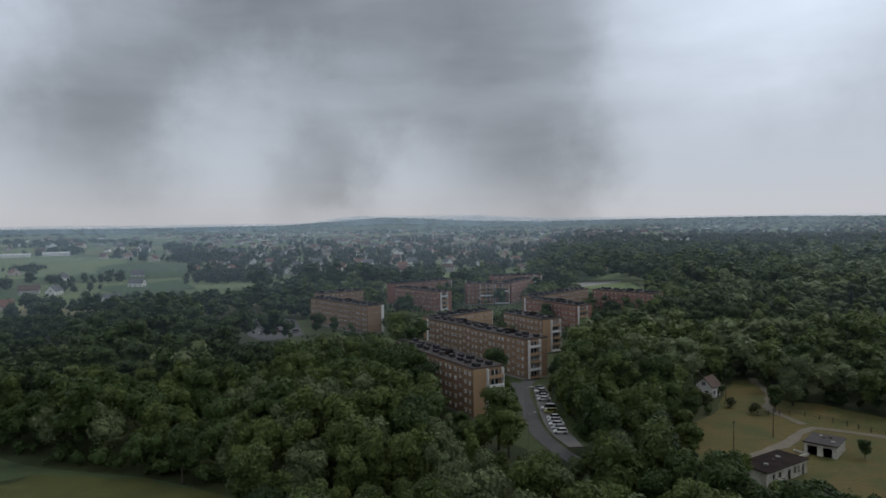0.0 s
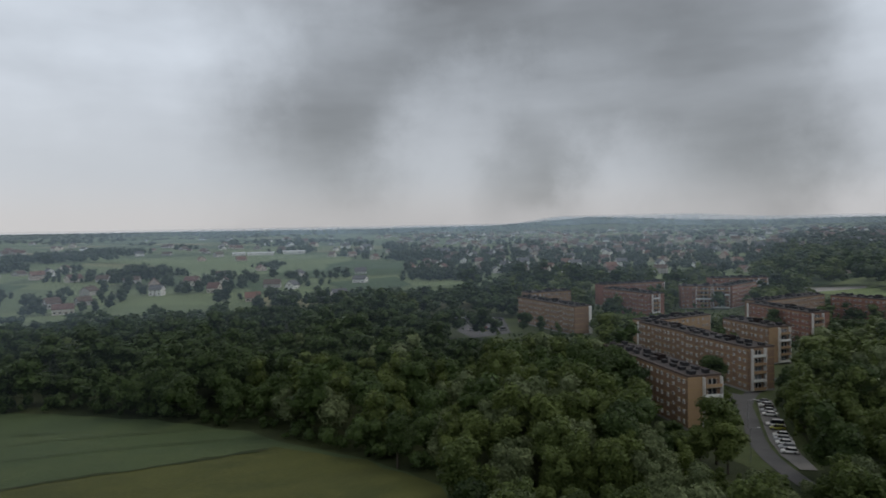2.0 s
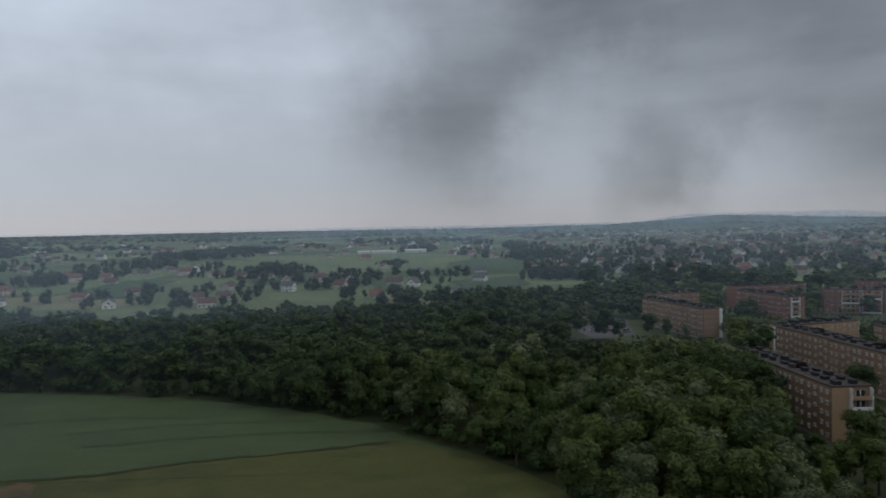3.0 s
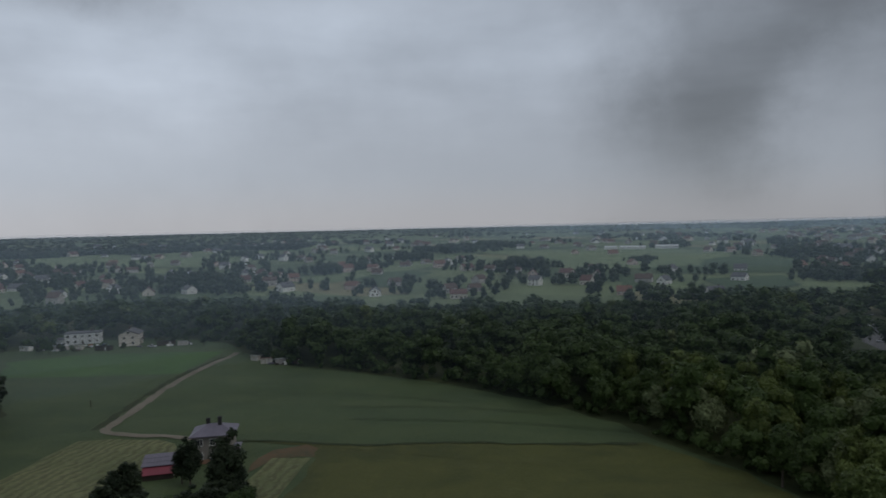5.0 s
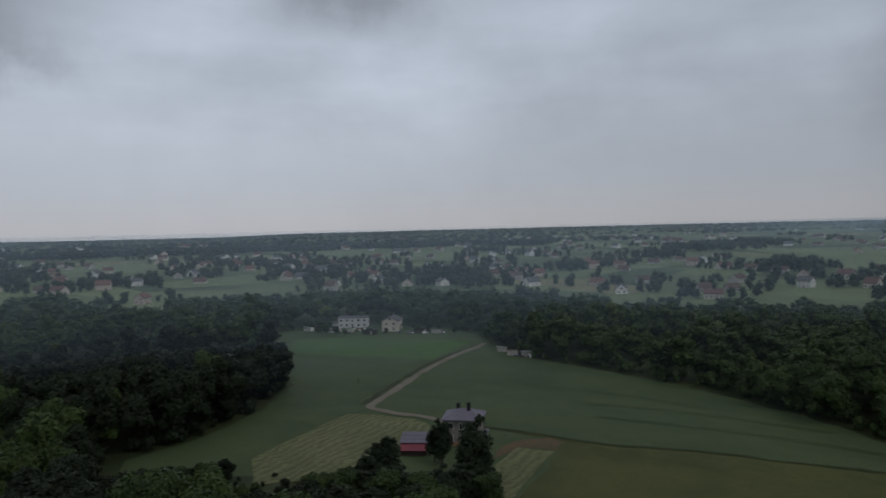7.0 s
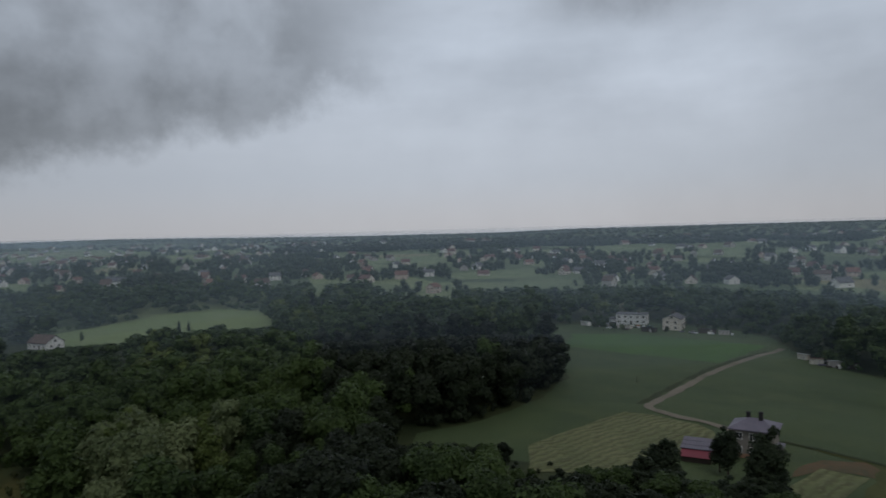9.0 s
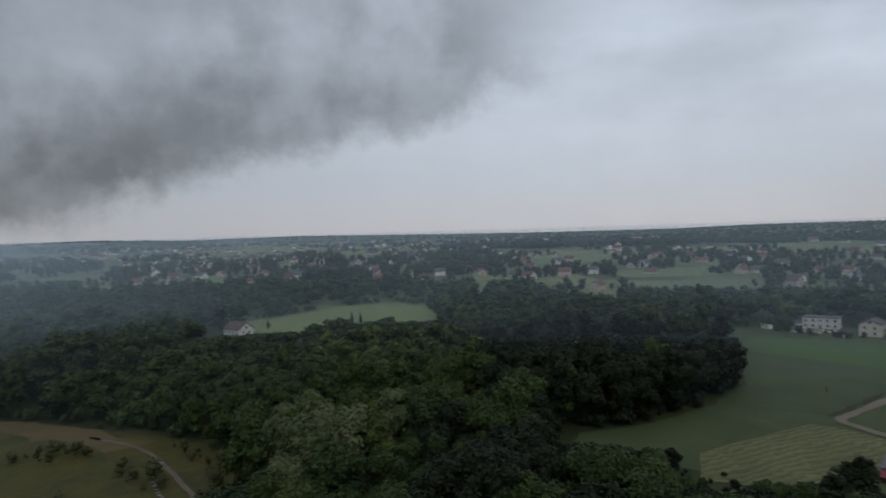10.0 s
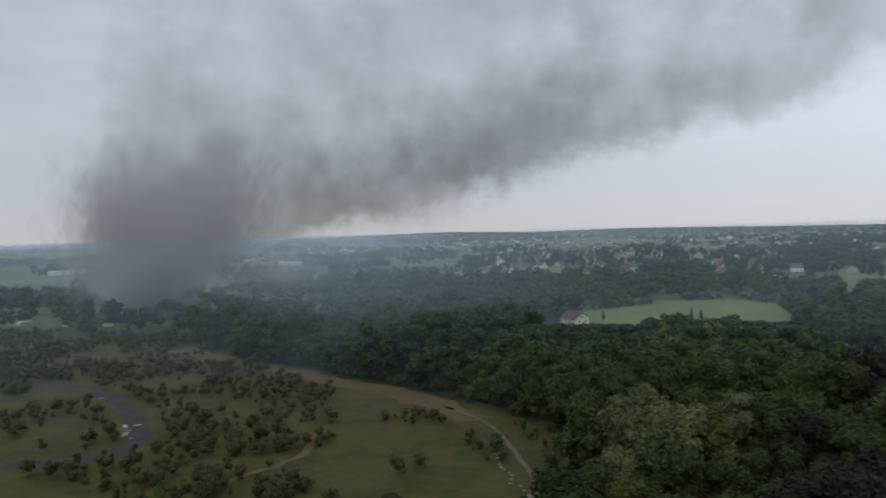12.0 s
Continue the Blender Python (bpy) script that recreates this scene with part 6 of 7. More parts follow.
# where lower growth keeps things behind it in view: azimuth from, to, the height angle that no crown passes, nearer than
LOW_GROWTH = [(0.0, 0.9, -12.1, 205), (-2.7, -0.1, -16.0, 203), (-4.6, -2.7, -13.7, 205), (-8.2, -5.1, -12.5, 262), (-9.8, -5.4, -18.3, 195), (4.5, 11.1, -8.8, 360), (11.1, 16.4, -9.2, 350), (-9.8, -4.7, -9.8, 300)]
LOW_GROWTH += [(-5.5, 1.5, -10.6, 300), (0.0, 4.5, -10.8, 240)]
LOW_GROWTH += [(-12.1, -6.8, -7.8, 350), (-7.3, -1.7, -7.0, 480), (-0.8, 4.5, -7.0, 430), (-15.2, -12.1, -6.8, 410), (-24.2, -19.5, -17.4, 172), (-33.3, -24.2, -18.8, 186), (-24.8, -22.2, -13.3, 235), (-22.2, -20.5, -14.0, 241)]
LOW_GROWTH += [(104.8, 107.4, -7.3, 445), (107.4, 110.0, -6.8, 420), (111.2, 114.8, -6.6, 415), (109.8, 111.2, -7.2, 430), (114.8, 116.2, -7.1, 430), (116.0, 123.0, -7.7, 445), (70.6, 77.5, -8.4, 395), (74.9, 84.0, -19.1, 172), (63.1, 74.9, -19.9, 172), (90.1, 92.5, -5.3, 640), (26.0, 54.8, -6.1, 480)]
# the far rim of the wood, below the fields of the plain; the foreground before the field wedge; the dark spur in the field
LOW_GROWTH += [(16, 35, -4.9, 900), (35, 62, -5.5, 900), (62, 80, -4.8, 900), (80, 95, -4.8, 900), (95, 105, -4.1, 950), (105, 131, -3.5, 950), (131, 150, -3.2, 950)]
LOW_GROWTH += [(-15.8, -11.6, -5.6, 640)]
LOW_GROWTH += [(84.0, 94.5, -17.2, 193), (81.0, 101.0, -8.7, 330)]
# stands of tall trees that fill the height they have: azimuth from, to, distance from, to
TALL_STANDS = [(0.3, 14.0, 160, 300), (105.0, 116.0, 350, 425), (81.0, 101.0, 195, 300), (-19.0, -9.6, 200, 340)]


def tallest(x, y):
    """How high a crown may reach at that place."""
    r, a = math.hypot(x, y), math.degrees(math.atan2(-x, y))
    a = a + 360 if a < -120 else a
    side = math.degrees(4.5 / r)
    return min([99.0] + [57.5 + r * math.tan(radians(e)) for a0, a1, e, far in LOW_GROWTH if a0 - side < a < a1 + side and r < far])


rows = []
for i in range(len(tx)):
    kind = kind_at(i)
    s = (0.55 + 0.75 * size_noise[i]) * rng.uniform(0.75, 1.22)
    room = tallest(tx[i], ty[i]) - float(land(tx[i], ty[i]))
    if room < 3.2:
        rows.append(None)
        continue
    s = min(s, room / 16.5)
    if 60 < ta[i] < 90 and tr[i] < 150:
        s = rng.uniform(0.8, 1.0) * min(room, 20) / 16.5
    if any(a0 < ta[i] < a1 and r0 < tr[i] < r1 for a0, a1, r0, r1 in TALL_STANDS):
        s = rng.uniform(0.82, 1.0) * min(room, 21) / 16.5
    elif inside(tx[i:i + 1], ty[i:i + 1], ESTATE)[0]:
        s *= 0.85
    if tr[i] > 600:
        s *= 1.25
    rows.append((tx[i], ty[i], float(land(tx[i], ty[i])), s, rng.uniform(0, 6.28), kind))
order = np.argsort(tr)
in_view = [i for i in order if rows[i] and tr[i] > 92 and -36 < ta[i] < 166]
single = set(in_view[:285])
for i in in_view[:285]:
    x, y, z, s, a, kind = rows[i]
    tree(kind, x, y, s, math.degrees(a), int(i) % (3 if kind in ("oak", "ash", "willow") else 2), z - 0.1)
rest = [i for i in order if rows[i] and i not in single and tr[i] > 92]
WOOD_LABEL = {"oak": "dense dark green broadleaf woodland canopy", "ash": "mid-green mixed woodland canopy", "willow": "pale silvery willow crowns in the wood", "tall": "slim light green trees in the wood", "spruce": "scattered dark spruces in the wood", "elm": "woodland edge beside the fields, smoke shade painted into its leaves"}
KINDS = ("oak", "ash", "willow", "tall", "spruce", "elm")
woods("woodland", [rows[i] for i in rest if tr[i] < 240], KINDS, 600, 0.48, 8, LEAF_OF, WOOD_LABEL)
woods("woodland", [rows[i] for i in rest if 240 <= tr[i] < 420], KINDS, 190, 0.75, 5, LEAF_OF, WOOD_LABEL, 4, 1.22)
woods("woodland", [rows[i] for i in rest if 420 <= tr[i]], KINDS, 44, 1.35, 3, LEAF_OF, WOOD_LABEL, 4, 1.4)

# shrubs that close the edge of the wood down to the grass
fringe = []
for outline in OPEN:
    for (x0, y0), (x1, y1) in zip(outline, outline[1:] + outline[:1]):
        long_ = math.hypot(x1 - x0, y1 - y0)
        nx, ny = (y1 - y0) / long_, (x0 - x1) / long_
        if inside(np.array([(x0 + x1) / 2 + nx]), np.array([(y0 + y1) / 2 + ny]), outline)[0]:
            nx, ny = -nx, -ny
        for k in range(max(1, int(long_ / 2.4))):
            f, out_ = rng.random(), rng.uniform(1.0, 8.0)
            x, y = x0 + (x1 - x0) * f + nx * out_, y0 + (y1 - y0) * f + ny * out_
            near = np.hypot(tx - x, ty - y) < 11
            if math.hypot(x, y) > 95 and near.any() and near_block(np.array([x]), np.array([y]), 3.0).sum() == 0:
                fringe.append((x, y, float(land(x, y)), min(rng.uniform(0.12, 0.36), max(0.08, (tallest(x, y) - 0.3) / 16.5)), rng.uniform(0, 6.28), "bush"))
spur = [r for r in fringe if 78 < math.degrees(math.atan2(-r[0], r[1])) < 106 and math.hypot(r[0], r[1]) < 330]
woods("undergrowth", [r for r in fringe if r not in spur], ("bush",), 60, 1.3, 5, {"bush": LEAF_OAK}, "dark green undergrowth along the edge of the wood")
# shrubs at the spur's foot share its leaf colour with painted shade
woods("undergrowth", spur, ("bush",), 60, 1.3, 5, {"bush": LEAF_SMOKE_SHADED}, "undergrowth of the wood's spur, smoke shade painted into its leaves")

# hedges and low trees between the blocks
ex, ey, er, ea = grid(rng, 168, 660, -22, 18, 5.2)
ok = inside(ex, ey, ESTATE) & ~near_block(ex, ey, 2.6) & (clumps(ex, ey, 17.0) > 0.44)
for line, margin in ((ESTATE_ROAD, 5.4), ([(31.5, 176), (33.0, 240)], 4.2), ([(-28, 372), (-10, 366), (2, 350), (-4, 330), (-14, 318)], 4.0), ([(145, 590), (145, 655)], 34.0), ([(0, 352), (3, 357)], 6.0), ([(-105, 415), (-85, 362)], 17.0)):
    ok &= ~near_line(ex, ey, line, margin)
hedge = [(ex[i], ey[i], 0.0, min(rng.uniform(0.16, 0.44), max(0.12, (tallest(ex[i], ey[i]) - 0.3) / 16.5)), rng.uniform(0, 6.28), "oak" if rng.random() < 0.7 else "ash") for i in np.where(ok)[0]]
woods("shrubbery", hedge, ("oak", "ash"), 60, 1.3, 4, LEAF_OF, "dark green shrubbery and low trees between the blocks")

# copses, hedges and gardens over the plain
fx, fy, fr, fa = grid(rng, 470, 1750, -44, 172, 10.5)
beyond = fr > np.interp(fa, EDGE_A, EDGE_R) * 1.0
density = np.interp(fa, (-44, -10, -7, 20, 26, 100, 112, 172), (0.9, 0.85, 0.36, 0.28, 0.25, 0.28, 0.40, 0.60))
keep = beyond & (clumps(fx, fy, 130.0) * 0.62 + clumps(fy, fx, 42.0) * 0.38 < 0.255 + density * 0.36) & (rng.random(len(fx)) < np.interp(fr, (600, 1000, 1700), (0.9, 0.7, 0.5)))
for hx, hy in HOUSE_SPOTS:
    keep &= np.hypot(fx - hx, fy - hy) > 11
    # leave the view towards each house a little more open
    keep &= np.hypot(fx - hx * 0.972, fy - hy * 0.972) > 15
for outline, _, _ in PLAIN_FIELDS:
    keep &= ~inside(fx, fy, outline)
fx, fy, fr = fx[keep], fy[keep], fr[keep]
garden = []
for hx, hy in HOUSE_SPOTS:
    away = np.array((hx, hy)) / math.hypot(hx, hy)
    for k in range(9):
        spot = np.array((hx, hy)) + away * rng.uniform(-3, 20) + np.array((-away[1], away[0])) * rng.choice((-1, 1)) * rng.uniform(9, 32)
        if math.hypot(*spot) > 470 and not any(inside(spot[:1], spot[1:], outline)[0] for outline, _, _ in PLAIN_FIELDS) and all(abs(spot[0] - qx) + abs(spot[1] - qy) > 13 for qx, qy in HOUSE_SPOTS):
            garden.append((*spot, float(land(*spot)), rng.uniform(0.35, 0.9), rng.uniform(0, 6.28), "oak"))
# copses of the plain: azimuth, distance, breadth and height
COPSES_BY_TOWN = [
    (53.9, 923, 60, 24), (49.9, 1077, 79, 24), (46.6, 1270, 156, 24), (43.3, 1414, 139, 23), (40.5, 861, 91, 23), (37.7, 1572, 51, 21),
    (31.1, 914, 44, 12), (21.1, 1424, 58, 23), (29.4, 786, 38, 13), (19.0, 1058, 104, 24), (20.9, 1256, 51, 24), (17.5, 1223, 45, 22),
    (17.6, 722, 94, 18), (30.8, 984, 56, 13), (28.6, 1359, 66, 20), (6.8, 680, 22, 17), (14.0, 1054, 77, 12), (-8.2, 872, 64, 14),
    (-1.7, 882, 43, 10),
]
COPSES_BY_VILLAGE = [
    (57.3, 860, 63, 24), (65.7, 1118, 45, 24), (67.0, 752, 86, 24), (88.4, 1057, 26, 14), (80.7, 880, 57, 18), (82.9, 1121, 183, 11),
    (78.4, 1076, 79, 12), (112.7, 1139, 56, 23), (102.7, 1094, 80, 24), (103.7, 879, 86, 22), (100.8, 1325, 65, 22), (81.0, 1012, 33, 17),
    (70.8, 1237, 40, 14), (82.4, 823, 20, 12), (108.2, 1155, 37, 19), (135.3, 895, 190, 15), (119.1, 859, 56, 14), (101.6, 963, 126, 24),
    (125.9, 1538, 126, 15),
]
copse = []
for az_, r_, broad, high in COPSES_BY_TOWN + COPSES_BY_VILLAGE:
    high, deep = high * 0.8, min(70.0, max(14.0, broad * 0.45))
    for k in range(int(min(110, max(6, broad * deep / 58)))):
        u_, v_ = rng.normal() * 0.5, rng.normal() * 0.5
        if u_ * u_ + v_ * v_ > 0.9:
            continue
        a_, q_ = radians(az_) + u_ * 0.62 * broad / r_, r_ + v_ * deep + deep * 0.4
        x, y = -math.sin(a_) * q_, math.cos(a_) * q_
        if all(abs(x - hx) + abs(y - hy) > 15 for hx, hy in HOUSE_SPOTS):
            copse.append((x, y, float(land(x, y)), high * rng.uniform(0.6, 1.0) * (1 - 0.3 * abs(u_)) / 15.0, rng.uniform(0, 6.28), "oak"))
plain = [(x, y, float(land(x, y)), rng.uniform(0.45, 1.0), rng.uniform(0, 6.28), "oak") for x, y in zip(fx, fy)]
woods("woodland", plain + garden + copse, ("oak",), 16, 2.0, 2, {"oak": LEAF_PLAIN}, "hedges, copses and garden trees of the plain")

# far forest belts up to the ridges
gx, gy, gr, ga = grid(rng, 1600, 4650, -40, 170, 54.0)
belt = clumps(gx, gy, 320.0) * 0.7 + clumps(gy, gx, 110.0) * 0.3
near_ridge = np.interp(gr, (1700, 2600, 4000), (0.40, 0.52, 0.76))
dark_forest = (ga > 58) & (ga < 104) & (gr > 1600) & (gr < 3300)
hills = (ga < -8) & (gr > 1500)
for outline, _, _ in PLAIN_FIELDS:
    belt = np.where(inside(gx, gy, outline), 9.0, belt)
keep = (belt < near_ridge) | dark_forest | (hills & (rng.random(len(gx)) < 0.7))
far_rows = [(x, y, float(land(x, y)) - 2, rng.uniform(0.75, 1.1) * float(np.interp(math.hypot(x, y), (1800, 3000), (0.85, 0.5))), rng.uniform(0, 6.28), "oak") for x, y in zip(gx[keep], gy[keep])]
woods("forest", far_rows, ("oak",), 10, 4.0, 2, {"oak": LEAF_FARTHEST}, "far dark forest belts below the horizon", 3, 2.3)
ex2, ey2, er2, ea2 = grid(rng, 1540, 1720, 59, 104, 13.0)
front_rows = [(x, y, float(land(x, y)), rng.uniform(0.75, 1.0), rng.uniform(0, 6.28), "oak") for x, y, r_, a_ in zip(ex2, ey2, er2, ea2) if r_ > 1570 + 30 * math.sin(a_ * 0.7)]
woods("forest", front_rows, ("oak",), 12, 2.6, 2, {"oak": LEAF_FARTHEST}, "dense dark forest edge on the rise", 3, 1.2)

# single trees of the farm, the fields and the heath
for kind, x, y, s, w, label in (
        ("bush", 78, 216, 0.36, 1.0, "dark round shrub below the white house"), ("bush", 83, 215, 0.22, 1.1, "round dark shrub below the white house"), ("bush", 88, 211, 0.18, 1.1, "round dark shrub in the meadow"), ("ash", 74, 205, 0.5, 1.2, "leafy tree at the meadow edge"), ("oak", 70, 194, 0.5, 1.2, "dark leafy tree at the meadow edge"), ("ash", 62, 178, 0.55, 1.2, "leafy tree at the meadow edge"), ("ash", 58, 163, 0.6, 1.2, "leafy tree at the meadow edge"),
        ("oak", -368, 150, 0.42, 1.1, "bushy tree beside the track end"), ("oak", -345, 148, 0.35, 1.3, "round bush at the track end"), ("spruce", -393, 130, 0.75, 1.2, "dark spruce behind the cream house"),
        ("spruce", -418, -165, 0.5, 1.2, "tall dark spruce at the pasture edge"), ("spruce", -423, -161, 0.42, 1.3, "dark spruce pair at the pasture edge"), ("tall", -385, -207, 0.45, 0.8, "slim dark cypress-like tree by the barn"),
        ("ash", -4.5, 191, 1.0, 0.78, "slim pointed leafy tree before the long front"), ("ash", 13.5, 174, 0.98, 1.12, "large leafy green tree before the gable balconies"), ("ash", 15.5, 168, 0.72, 1.2, "bright green tree beside the road"), ("ash", 9.5, 169, 0.62, 1.2, "low leafy tree under the gable"), ("willow", -1.8, 160, 0.88, 0.75, "pale willow before the tan block"), ("willow", 8.0, 135, 0.78, 0.9, "pale silvery willow crown in the wood"), ("willow", -4.6, 142, 0.82, 0.9, "pale silvery willow among darker trees"), ("oak", 4, 186, 0.42, 1.3, "low dark tree at the foot of the block"),
        ("oak", -9, 213, 1.12, 1.05, "tall dark tree before the long front"), ("oak", -5.0, 204, 1.0, 0.95, "tall dark tree before the long front"), ("oak", -14, 223, 1.2, 1.1, "tall dark tree at the end of the long front"), ("oak", -19, 216, 1.15, 1.1, "tall dark round-headed tree in the wood"),
        ("ash", 39.0, 185, 0.66, 1.2, "leafy green tree beside the parked cars"), ("oak", 38.8, 196, 0.78, 1.15, "dark leafy tree beside the parked cars"), ("ash", 39.0, 208, 0.80, 1.2, "leafy green tree beside the parked cars"), ("oak", 39.4, 221, 0.8, 1.1, "dark leafy tree beside the parked cars"), ("oak", 40.0, 234, 0.8, 1.1, "dark leafy tree beside the parked cars"),
        ("oak", 17.5, 236, 0.90, 1.15, "dark round tree before the staggered block"), ("oak", 30, 262, 0.3, 1.0, "low dark tree at the gable foot"), ("bush", 92, 203, 0.20, 1.0, "bright green bush at the fence"), ("oak", 99, 205, 0.5, 1.1, "dark green tree at the fence"),
        ("willow", 108, 212, 0.95, 1.0, "tall pale green tree beside the gravel track"), ("oak", 101, 164, 0.28, 1.3, "dark shrub at the ruined garage"),
        ("willow", 113, 158, 0.3, 1.2, "pale round tree at the meadow edge"), ("ash", 74, 138, 0.3, 1.2, "leafy shrub before the ruined shed"), ("ash", 63, 146, 0.5, 1.0, "leafy tree half hiding the ruined shed")):
    tree(kind, x, y, s, (x * 13) % 360, int(abs(x)) % 2, 0, w, "tree", label, "single trees")

plot_rng = random.Random(4)
for i in range(26):  # garden shrubs round the two houses
    az_, r_ = plot_rng.uniform(65.8, 79.0), plot_rng.uniform(386, 402) if i < 13 else plot_rng.uniform(408, 432)
    x, y = -math.sin(radians(az_)) * r_, math.cos(radians(az_)) * r_
    if math.hypot(x + 381, y - 124) > 9 and math.hypot(x + 407, y - 108) > 10:
        tree("bush" if i % 3 else "oak", x, y, plot_rng.uniform(0.12, 0.22) if i % 3 else plot_rng.uniform(0.28, 0.5), plot_rng.uniform(0, 360), i % 2, 0, 1.0, "bush" if i % 3 else "tree", "green garden shrub by the field houses" if i % 3 else "small leafy garden tree by the houses", "garden shrubs")

farm_rng = random.Random(12)
# garden trees of the farm: azimuth, distance, height in metres, kind
for az_, r_, h_, w_, kind in ((68.2, 168, 12.3, 0.62, "yew"), (68.8, 170, 9.5, 0.7, "yew"), (65.4, 150, 17.8, 0.66, "yew"), (65.95, 151, 13.5, 0.6, "yew"), (64.9, 149, 12.0, 0.7, "yew"), (72.6, 155, 12.6, 0.7, "yew"),
                              (73.4, 156, 11.2, 0.75, "yew"), (74.4, 150, 10.5, 0.85, "yew"), (75.3, 147, 8.6, 1.0, "yew"), (71.6, 147, 7.5, 1.2, "yew"), (64.2, 143, 8.0, 1.3, "yew"), (65.4, 145, 9.4, 1.3, "yew"),
                              (66.8, 144, 9.2, 1.3, "yew"), (68.2, 145, 8.2, 1.4, "yew"), (69.6, 143, 7.5, 1.4, "yew"), (70.8, 141, 8.2, 1.4, "yew"), (72.2, 145, 9.0, 1.3, "yew"), (73.4, 142, 9.6, 1.3, "yew"),
                              (74.8, 142, 9.4, 1.3, "yew"), (76.2, 143, 8.6, 1.1, "oak"), (77.6, 141, 8.6, 1.1, "oak"), (79.0, 140, 9.0, 1.1, "oak"), (66.2, 139, 9.8, 1.3, "yew"), (67.6, 139, 9.4, 1.3, "yew"),
                              (69.0, 138, 9.0, 1.3, "yew"), (71.4, 138, 9.2, 1.3, "yew"), (70.2, 136, 9.6, 1.2, "oak"), (73.0, 137, 9.8, 1.2, "oak"), (65.2, 138, 9.0, 1.2, "yew"), (64.2, 137, 8.6, 1.2, "oak")):
    x, y = -math.sin(radians(az_)) * r_, math.cos(radians(az_)) * r_
    tree(kind, x, y, h_ / 16.2, farm_rng.uniform(0, 360), farm_rng.randrange(2), 0, w_ * (1.5 if w_ < 0.9 else 1.1), "tree", "dense dark tree in the farm garden", "trees of the farm")

bush_rng = np.random.default_rng(3)
bx, by, br, ba = grid(bush_rng, 110, 560, 118, 172, 4.3)
ok = inside(bx, by, HEATHLAND)
lane = [(-58, -204), (-67, -196), (-77, -190), (-89, -195), (-96, -210), (-104, -234), (-109, -254), (-108, -291)]
ok &= ~near_line(bx, by, lane, 7.0) & ~near_line(bx, by, [(-170, -150), (-153, -113), (-132, -89), (-112, -70)], 5.0)
ok &= ~near_line(bx, by, [(-182, -310), (-179, -214), (-169, -145)], 6.0)
bn = clumps(bx, by, 30.0)
thicket = (ba > 140.5) & (ba < 159) & (br > 188) & (br < 500)
ok &= (thicket & (bn > 0.40)) | (bn > 0.64) | ((br > 330) & (bn > 0.36)) | ((ba > 149) & (br < 195) & (bn > 0.46)) | (bush_rng.random(len(bx)) < 0.02)
ok &= bush_rng.random(len(bx)) < 0.72
bx, by, br = bx[ok], by[ok], br[ok]
order = np.argsort(br)
for i in order[:110]:
    s = bush_rng.uniform(0.09, 0.26)
    kind = "bush" if bush_rng.random() < 0.7 else "tall"
    tree(kind, bx[i], by[i], s if kind == "bush" else s * 1.7, bush_rng.uniform(0, 360), int(i) % 2, 0, 1.0, "bush" if kind == "bush" else "tree", "" if kind == "bush" else "young slim tree in the heath", "bushes of the heath")
woods("scrub", [(bx[i], by[i], 0, bush_rng.uniform(0.08, 0.30), bush_rng.uniform(0, 6.28), "bush" if bush_rng.random() < 0.75 else "ash") for i in order[110:]], ("bush", "ash"), 105, 1.0, 5, {"bush": LEAF_BUSH, "ash": LEAF_BUSH}, "dense olive green scrub of the heath")

# tussocks of grass and weeds over heath and meadow
qx, qy, qr, qa = grid(bush_rng, 105, 420, 110, 172, 1.9)
ok = inside(qx, qy, HEATHLAND)
ok &= (clumps(qx, qy, 12.0) * 0.6 + clumps(qy, qx, 4.0) * 0.4 > 0.5) & ~near_line(qx, qy, lane, 3.5) & (bush_rng.random(len(qx)) < 0.8)
qx, qy = qx[ok], qy[ok]
m = len(qx)
a = bush_rng.uniform(0, np.pi, (m, 3))
h, w = bush_rng.uniform(0.04, 0.18, (m, 3)), bush_rng.uniform(0.10, 0.30, (m, 3))
ox, oy = qx[:, None] + bush_rng.normal(size=(m, 3)) * 0.5, qy[:, None] + bush_rng.normal(size=(m, 3)) * 0.5
dx, dy = np.cos(a) * w, np.sin(a) * w
tuft = np.stack([np.stack([ox - dx, oy - dy, 0 * h], -1), np.stack([ox + dx, oy + dy, 0 * h], -1), np.stack([ox + dx * 0.5, oy + dy * 0.5 + 0.2, h], -1), np.stack([ox - dx * 0.5, oy - dy * 0.5 + 0.2, h * 0.8], -1)], 2).reshape(-1, 3)
WEEDS = foliage("weeds", (0.048, 0.056, 0.018), (0.115, 0.104, 0.036), 0.06)
tagged(new("tall_grass", mesh_of("tall_grass", tuft, [np.arange(len(tuft)).reshape(-1, 4)], WEEDS, False, np.tile((0.0, 0.0, 1.0), (len(tuft), 1)))), "tussocks of dry grass and weeds on the heath", "grass", kind="stuff")


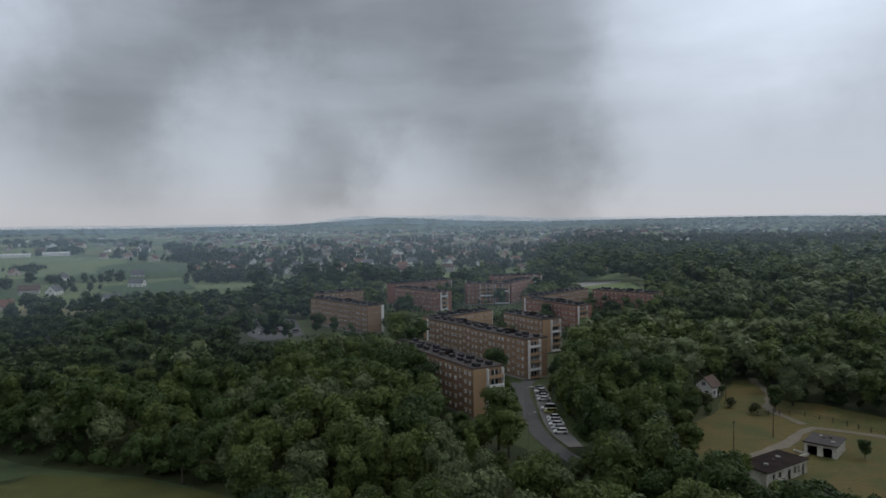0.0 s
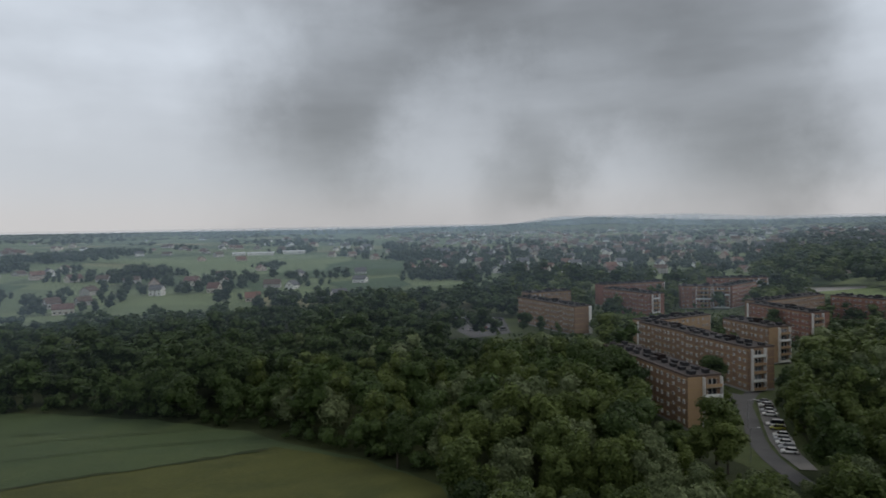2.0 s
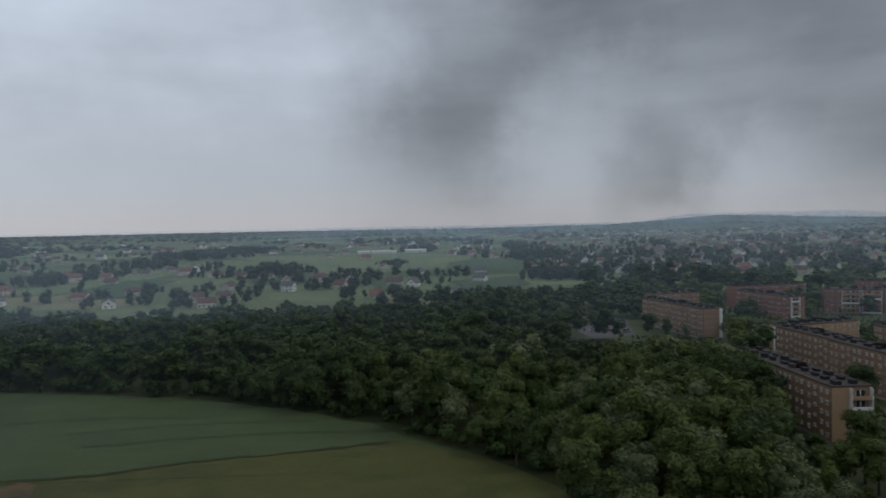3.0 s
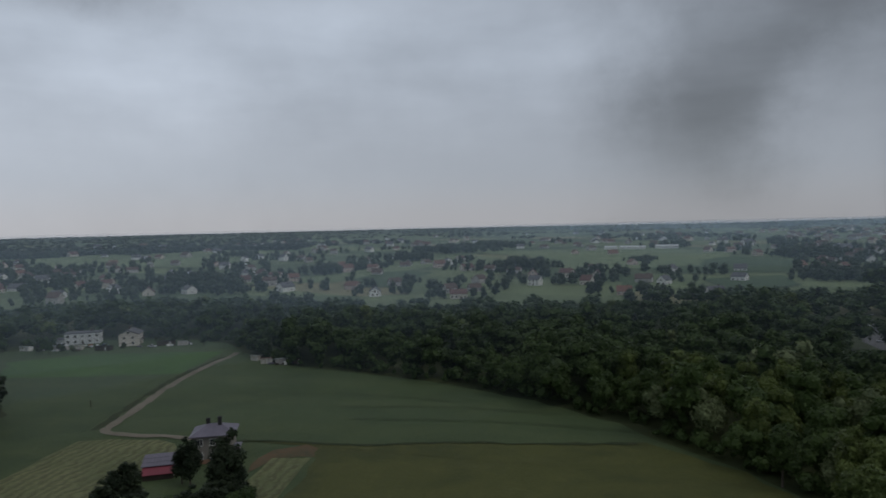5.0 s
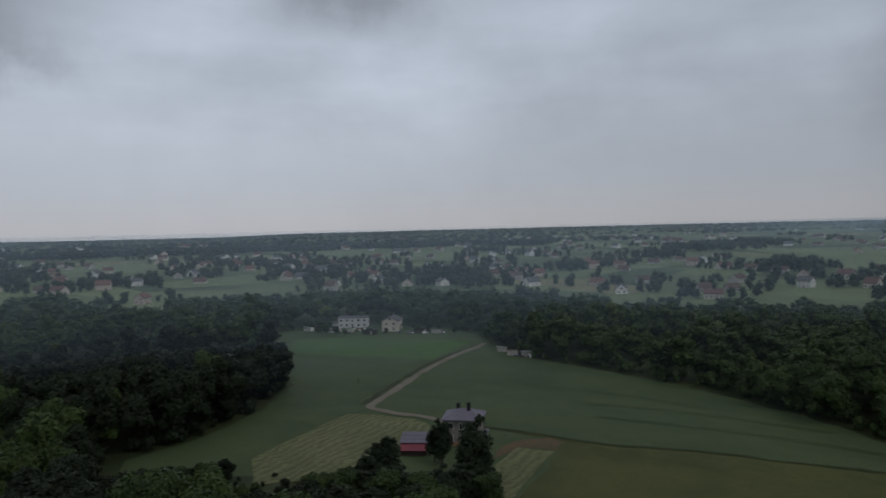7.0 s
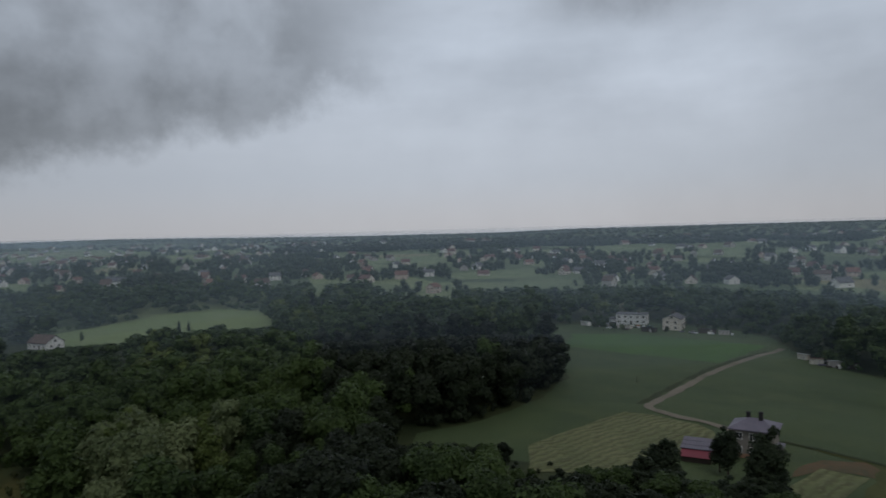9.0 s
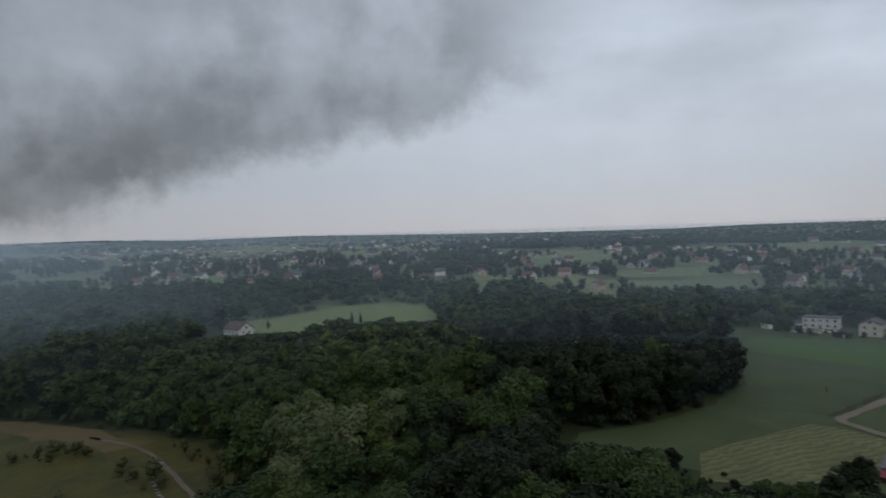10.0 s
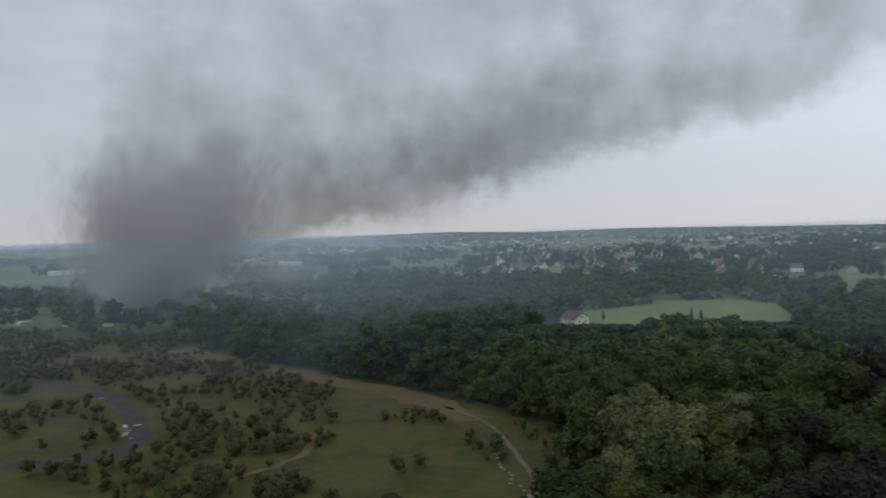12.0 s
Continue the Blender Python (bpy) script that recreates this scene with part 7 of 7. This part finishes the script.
# ---------------------------------------------------------------- the burning yard and its smoke
def smoke_material(name, dense, scale):
    """Sooty smoke: grey, thinner where the noise is low, and dissolving upwards into the drift."""
    m = bpy.data.materials.new(name)
    m.use_nodes = True
    t = m.node_tree
    pos = t.nodes.new("ShaderNodeNewGeometry").outputs["Position"]
    parts = t.nodes.new("ShaderNodeSeparateXYZ")
    t.links.new(pos, parts.inputs[0])
    z = Expr(t, parts.outputs[2])
    n = Expr(t, noise_of(t, pos, scale, 5.0, 0.6, 0.4).outputs[0])
    wisp = n.ramp(0.36 - 0.3 * dense, 0.74 - 0.3 * dense) * dense
    alpha = wisp * z.ramp(35.0, 155.0, 1.0, 0.0) * z.ramp(2.0, 24.0, 0.55, 1.0)
    fog, gap, both, through_it = (t.nodes.new(k) for k in ("ShaderNodeBsdfDiffuse", "ShaderNodeBsdfTransparent", "ShaderNodeMixShader", "ShaderNodeBsdfTranslucent"))
    body = t.nodes.new("ShaderNodeMixShader")
    body.inputs[0].default_value = 0.45
    tone = mix_colour(t, n.ramp(0.3, 0.7), (0.54, 0.55, 0.58), (0.70, 0.71, 0.74))
    t.links.new(tone, fog.inputs[0])
    t.links.new(tone, through_it.inputs[0])
    t.links.new(fog.outputs[0], body.inputs[1])
    t.links.new(through_it.outputs[0], body.inputs[2])
    t.links.new(alpha.socket, both.inputs[0])
    t.links.new(gap.outputs[0], both.inputs[1])
    t.links.new(body.outputs[0], both.inputs[2])
    t.links.new(both.outputs[0], t.nodes["Material Output"].inputs[0])
    t.nodes.remove(t.nodes["Principled BSDF"])
    return m


def smoke_shell(swell, seed, rough):
    """A billowing skin round the rising column."""
    rings, sides = 40, 56
    f = np.linspace(0, 1, rings)[:, None]
    a = np.linspace(0, 2 * np.pi, sides + 1)[None, :-1]
    zc = 3 + 187 * f
    reach = np.interp(zc, (0, 12, 35, 58, 90, 135, 190), (36, 42, 60, 76, 86, 94, 100)) * swell
    cx = np.interp(zc, (0, 58, 135, 190), (-240, -270, -284, -296)) + 0 * a
    cy = np.interp(zc, (0, 58, 135, 190), (-539, -526, -516, -508)) + 0 * a
    x, y, z = cx + np.cos(a) * reach, cy + np.sin(a) * reach, zc + 0 * a
    lump = np.array([[noise.fractal((px / 42 + seed, py / 42, pz / 42), 1.2, 2.0, 2) for px, py, pz in zip(*row)] for row in zip(x, y, z)])
    reach = reach * (1 + rough * lump)
    verts = np.stack([cx + np.cos(a) * reach, cy + np.sin(a) * reach, z + lump * 8 * rough * np.minimum(1, f * 8)], -1).reshape(-1, 3)
    i, j = np.meshgrid(np.arange(rings - 1), np.arange(sides), indexing="ij")
    k = (j + 1) % sides
    return verts, np.stack([i * sides + j, i * sides + k, (i + 1) * sides + k, (i + 1) * sides + j], -1).reshape(-1, 4)


scene.cycles.transparent_max_bounces = 96
VEILS = [smoke_material("dense_smoke", 0.30, 0.010), smoke_material("rolling_smoke", 0.20, 0.012), smoke_material("thin_smoke", 0.08, 0.012)]
plume = thing("smoke_column", pose(0, 0, 0), "dense dark grey smoke column rising from a burning yard", "smoke", kind="stuff")
# veil within veil, so that the rim thins out
for k in range(22):
    v, f = smoke_shell(0.30 + 0.75 * k / 21, 3.1 * k, 0.30)
    part("veil", mesh_of("veil", v, [f], VEILS[min(2, k // 8)], True), None, plume)
# torn wisps that drift low from the fire
puff_rng = np.random.default_rng(17)
PUFF = bmesh.new()
bmesh.ops.create_icosphere(PUFF, subdivisions=3, radius=1.0)
PUFF_V, PUFF_F = np.array([p.co[:] for p in PUFF.verts]), np.array([[p.index for p in q.verts] for q in PUFF.faces])
PUFF.free()
verts, faces = [], []
for i in range(46):
    f = puff_rng.uniform(0.0, 1.0)
    a = puff_rng.uniform(0, 2 * np.pi)
    d, r = 22 * puff_rng.random(), puff_rng.uniform(9, 20)
    c = np.array((-246 - 60 * f + math.cos(a) * d, -505 + 90 * f + math.sin(a) * d, 16 + 16 * puff_rng.random() + 8 * f))
    bump = np.array([noise.fractal(p * 1.5 + c * 0.37, 1.0, 2.0, 3) for p in PUFF_V])
    verts.append(PUFF_V * (r * (1 + 0.32 * bump))[:, None] * (1.5, 1.5, 0.6) + c)
    faces.append(PUFF_F + i * len(PUFF_V))
part("wisp", mesh_of("wisp", np.concatenate(verts), [np.concatenate(faces)], smoke_material("wisp_smoke", 0.05, 0.03), True), None, plume)
burnt = sheet("burnt_yard", [(-225, -490), (-205, -520), (-225, -555), (-265, -550), (-275, -515), (-255, -488)], 0.1, DARK_BOX, "blackened yard under the rising smoke", "yard", 31, 3.0)
for i, (px, py) in enumerate([(-225, -505), (-236, -498), (-246, -500), (-230, -520), (-252, -512), (-216, -515)]):
    heap = bmesh.new()
    bmesh.ops.create_icosphere(heap, subdivisions=2, radius=1.0)
    for v in heap.verts:
        v.co *= 1 + 0.35 * noise.noise(v.co * 2.3 + Vector((i, 0, 0)))
        v.co.z = max(v.co.z, -0.1)
    ob = new("scrap_mound", data_of("scrap_mound", heap, DARK_BOX))
    ob.matrix_world = pose(px, py, 0.1, 0, 0, i * 40) @ Matrix.Diagonal((7, 5, 4.5, 1))
    tagged(ob, "charred heap of scrap in the burning yard", "scrap mound", "scrap mounds")
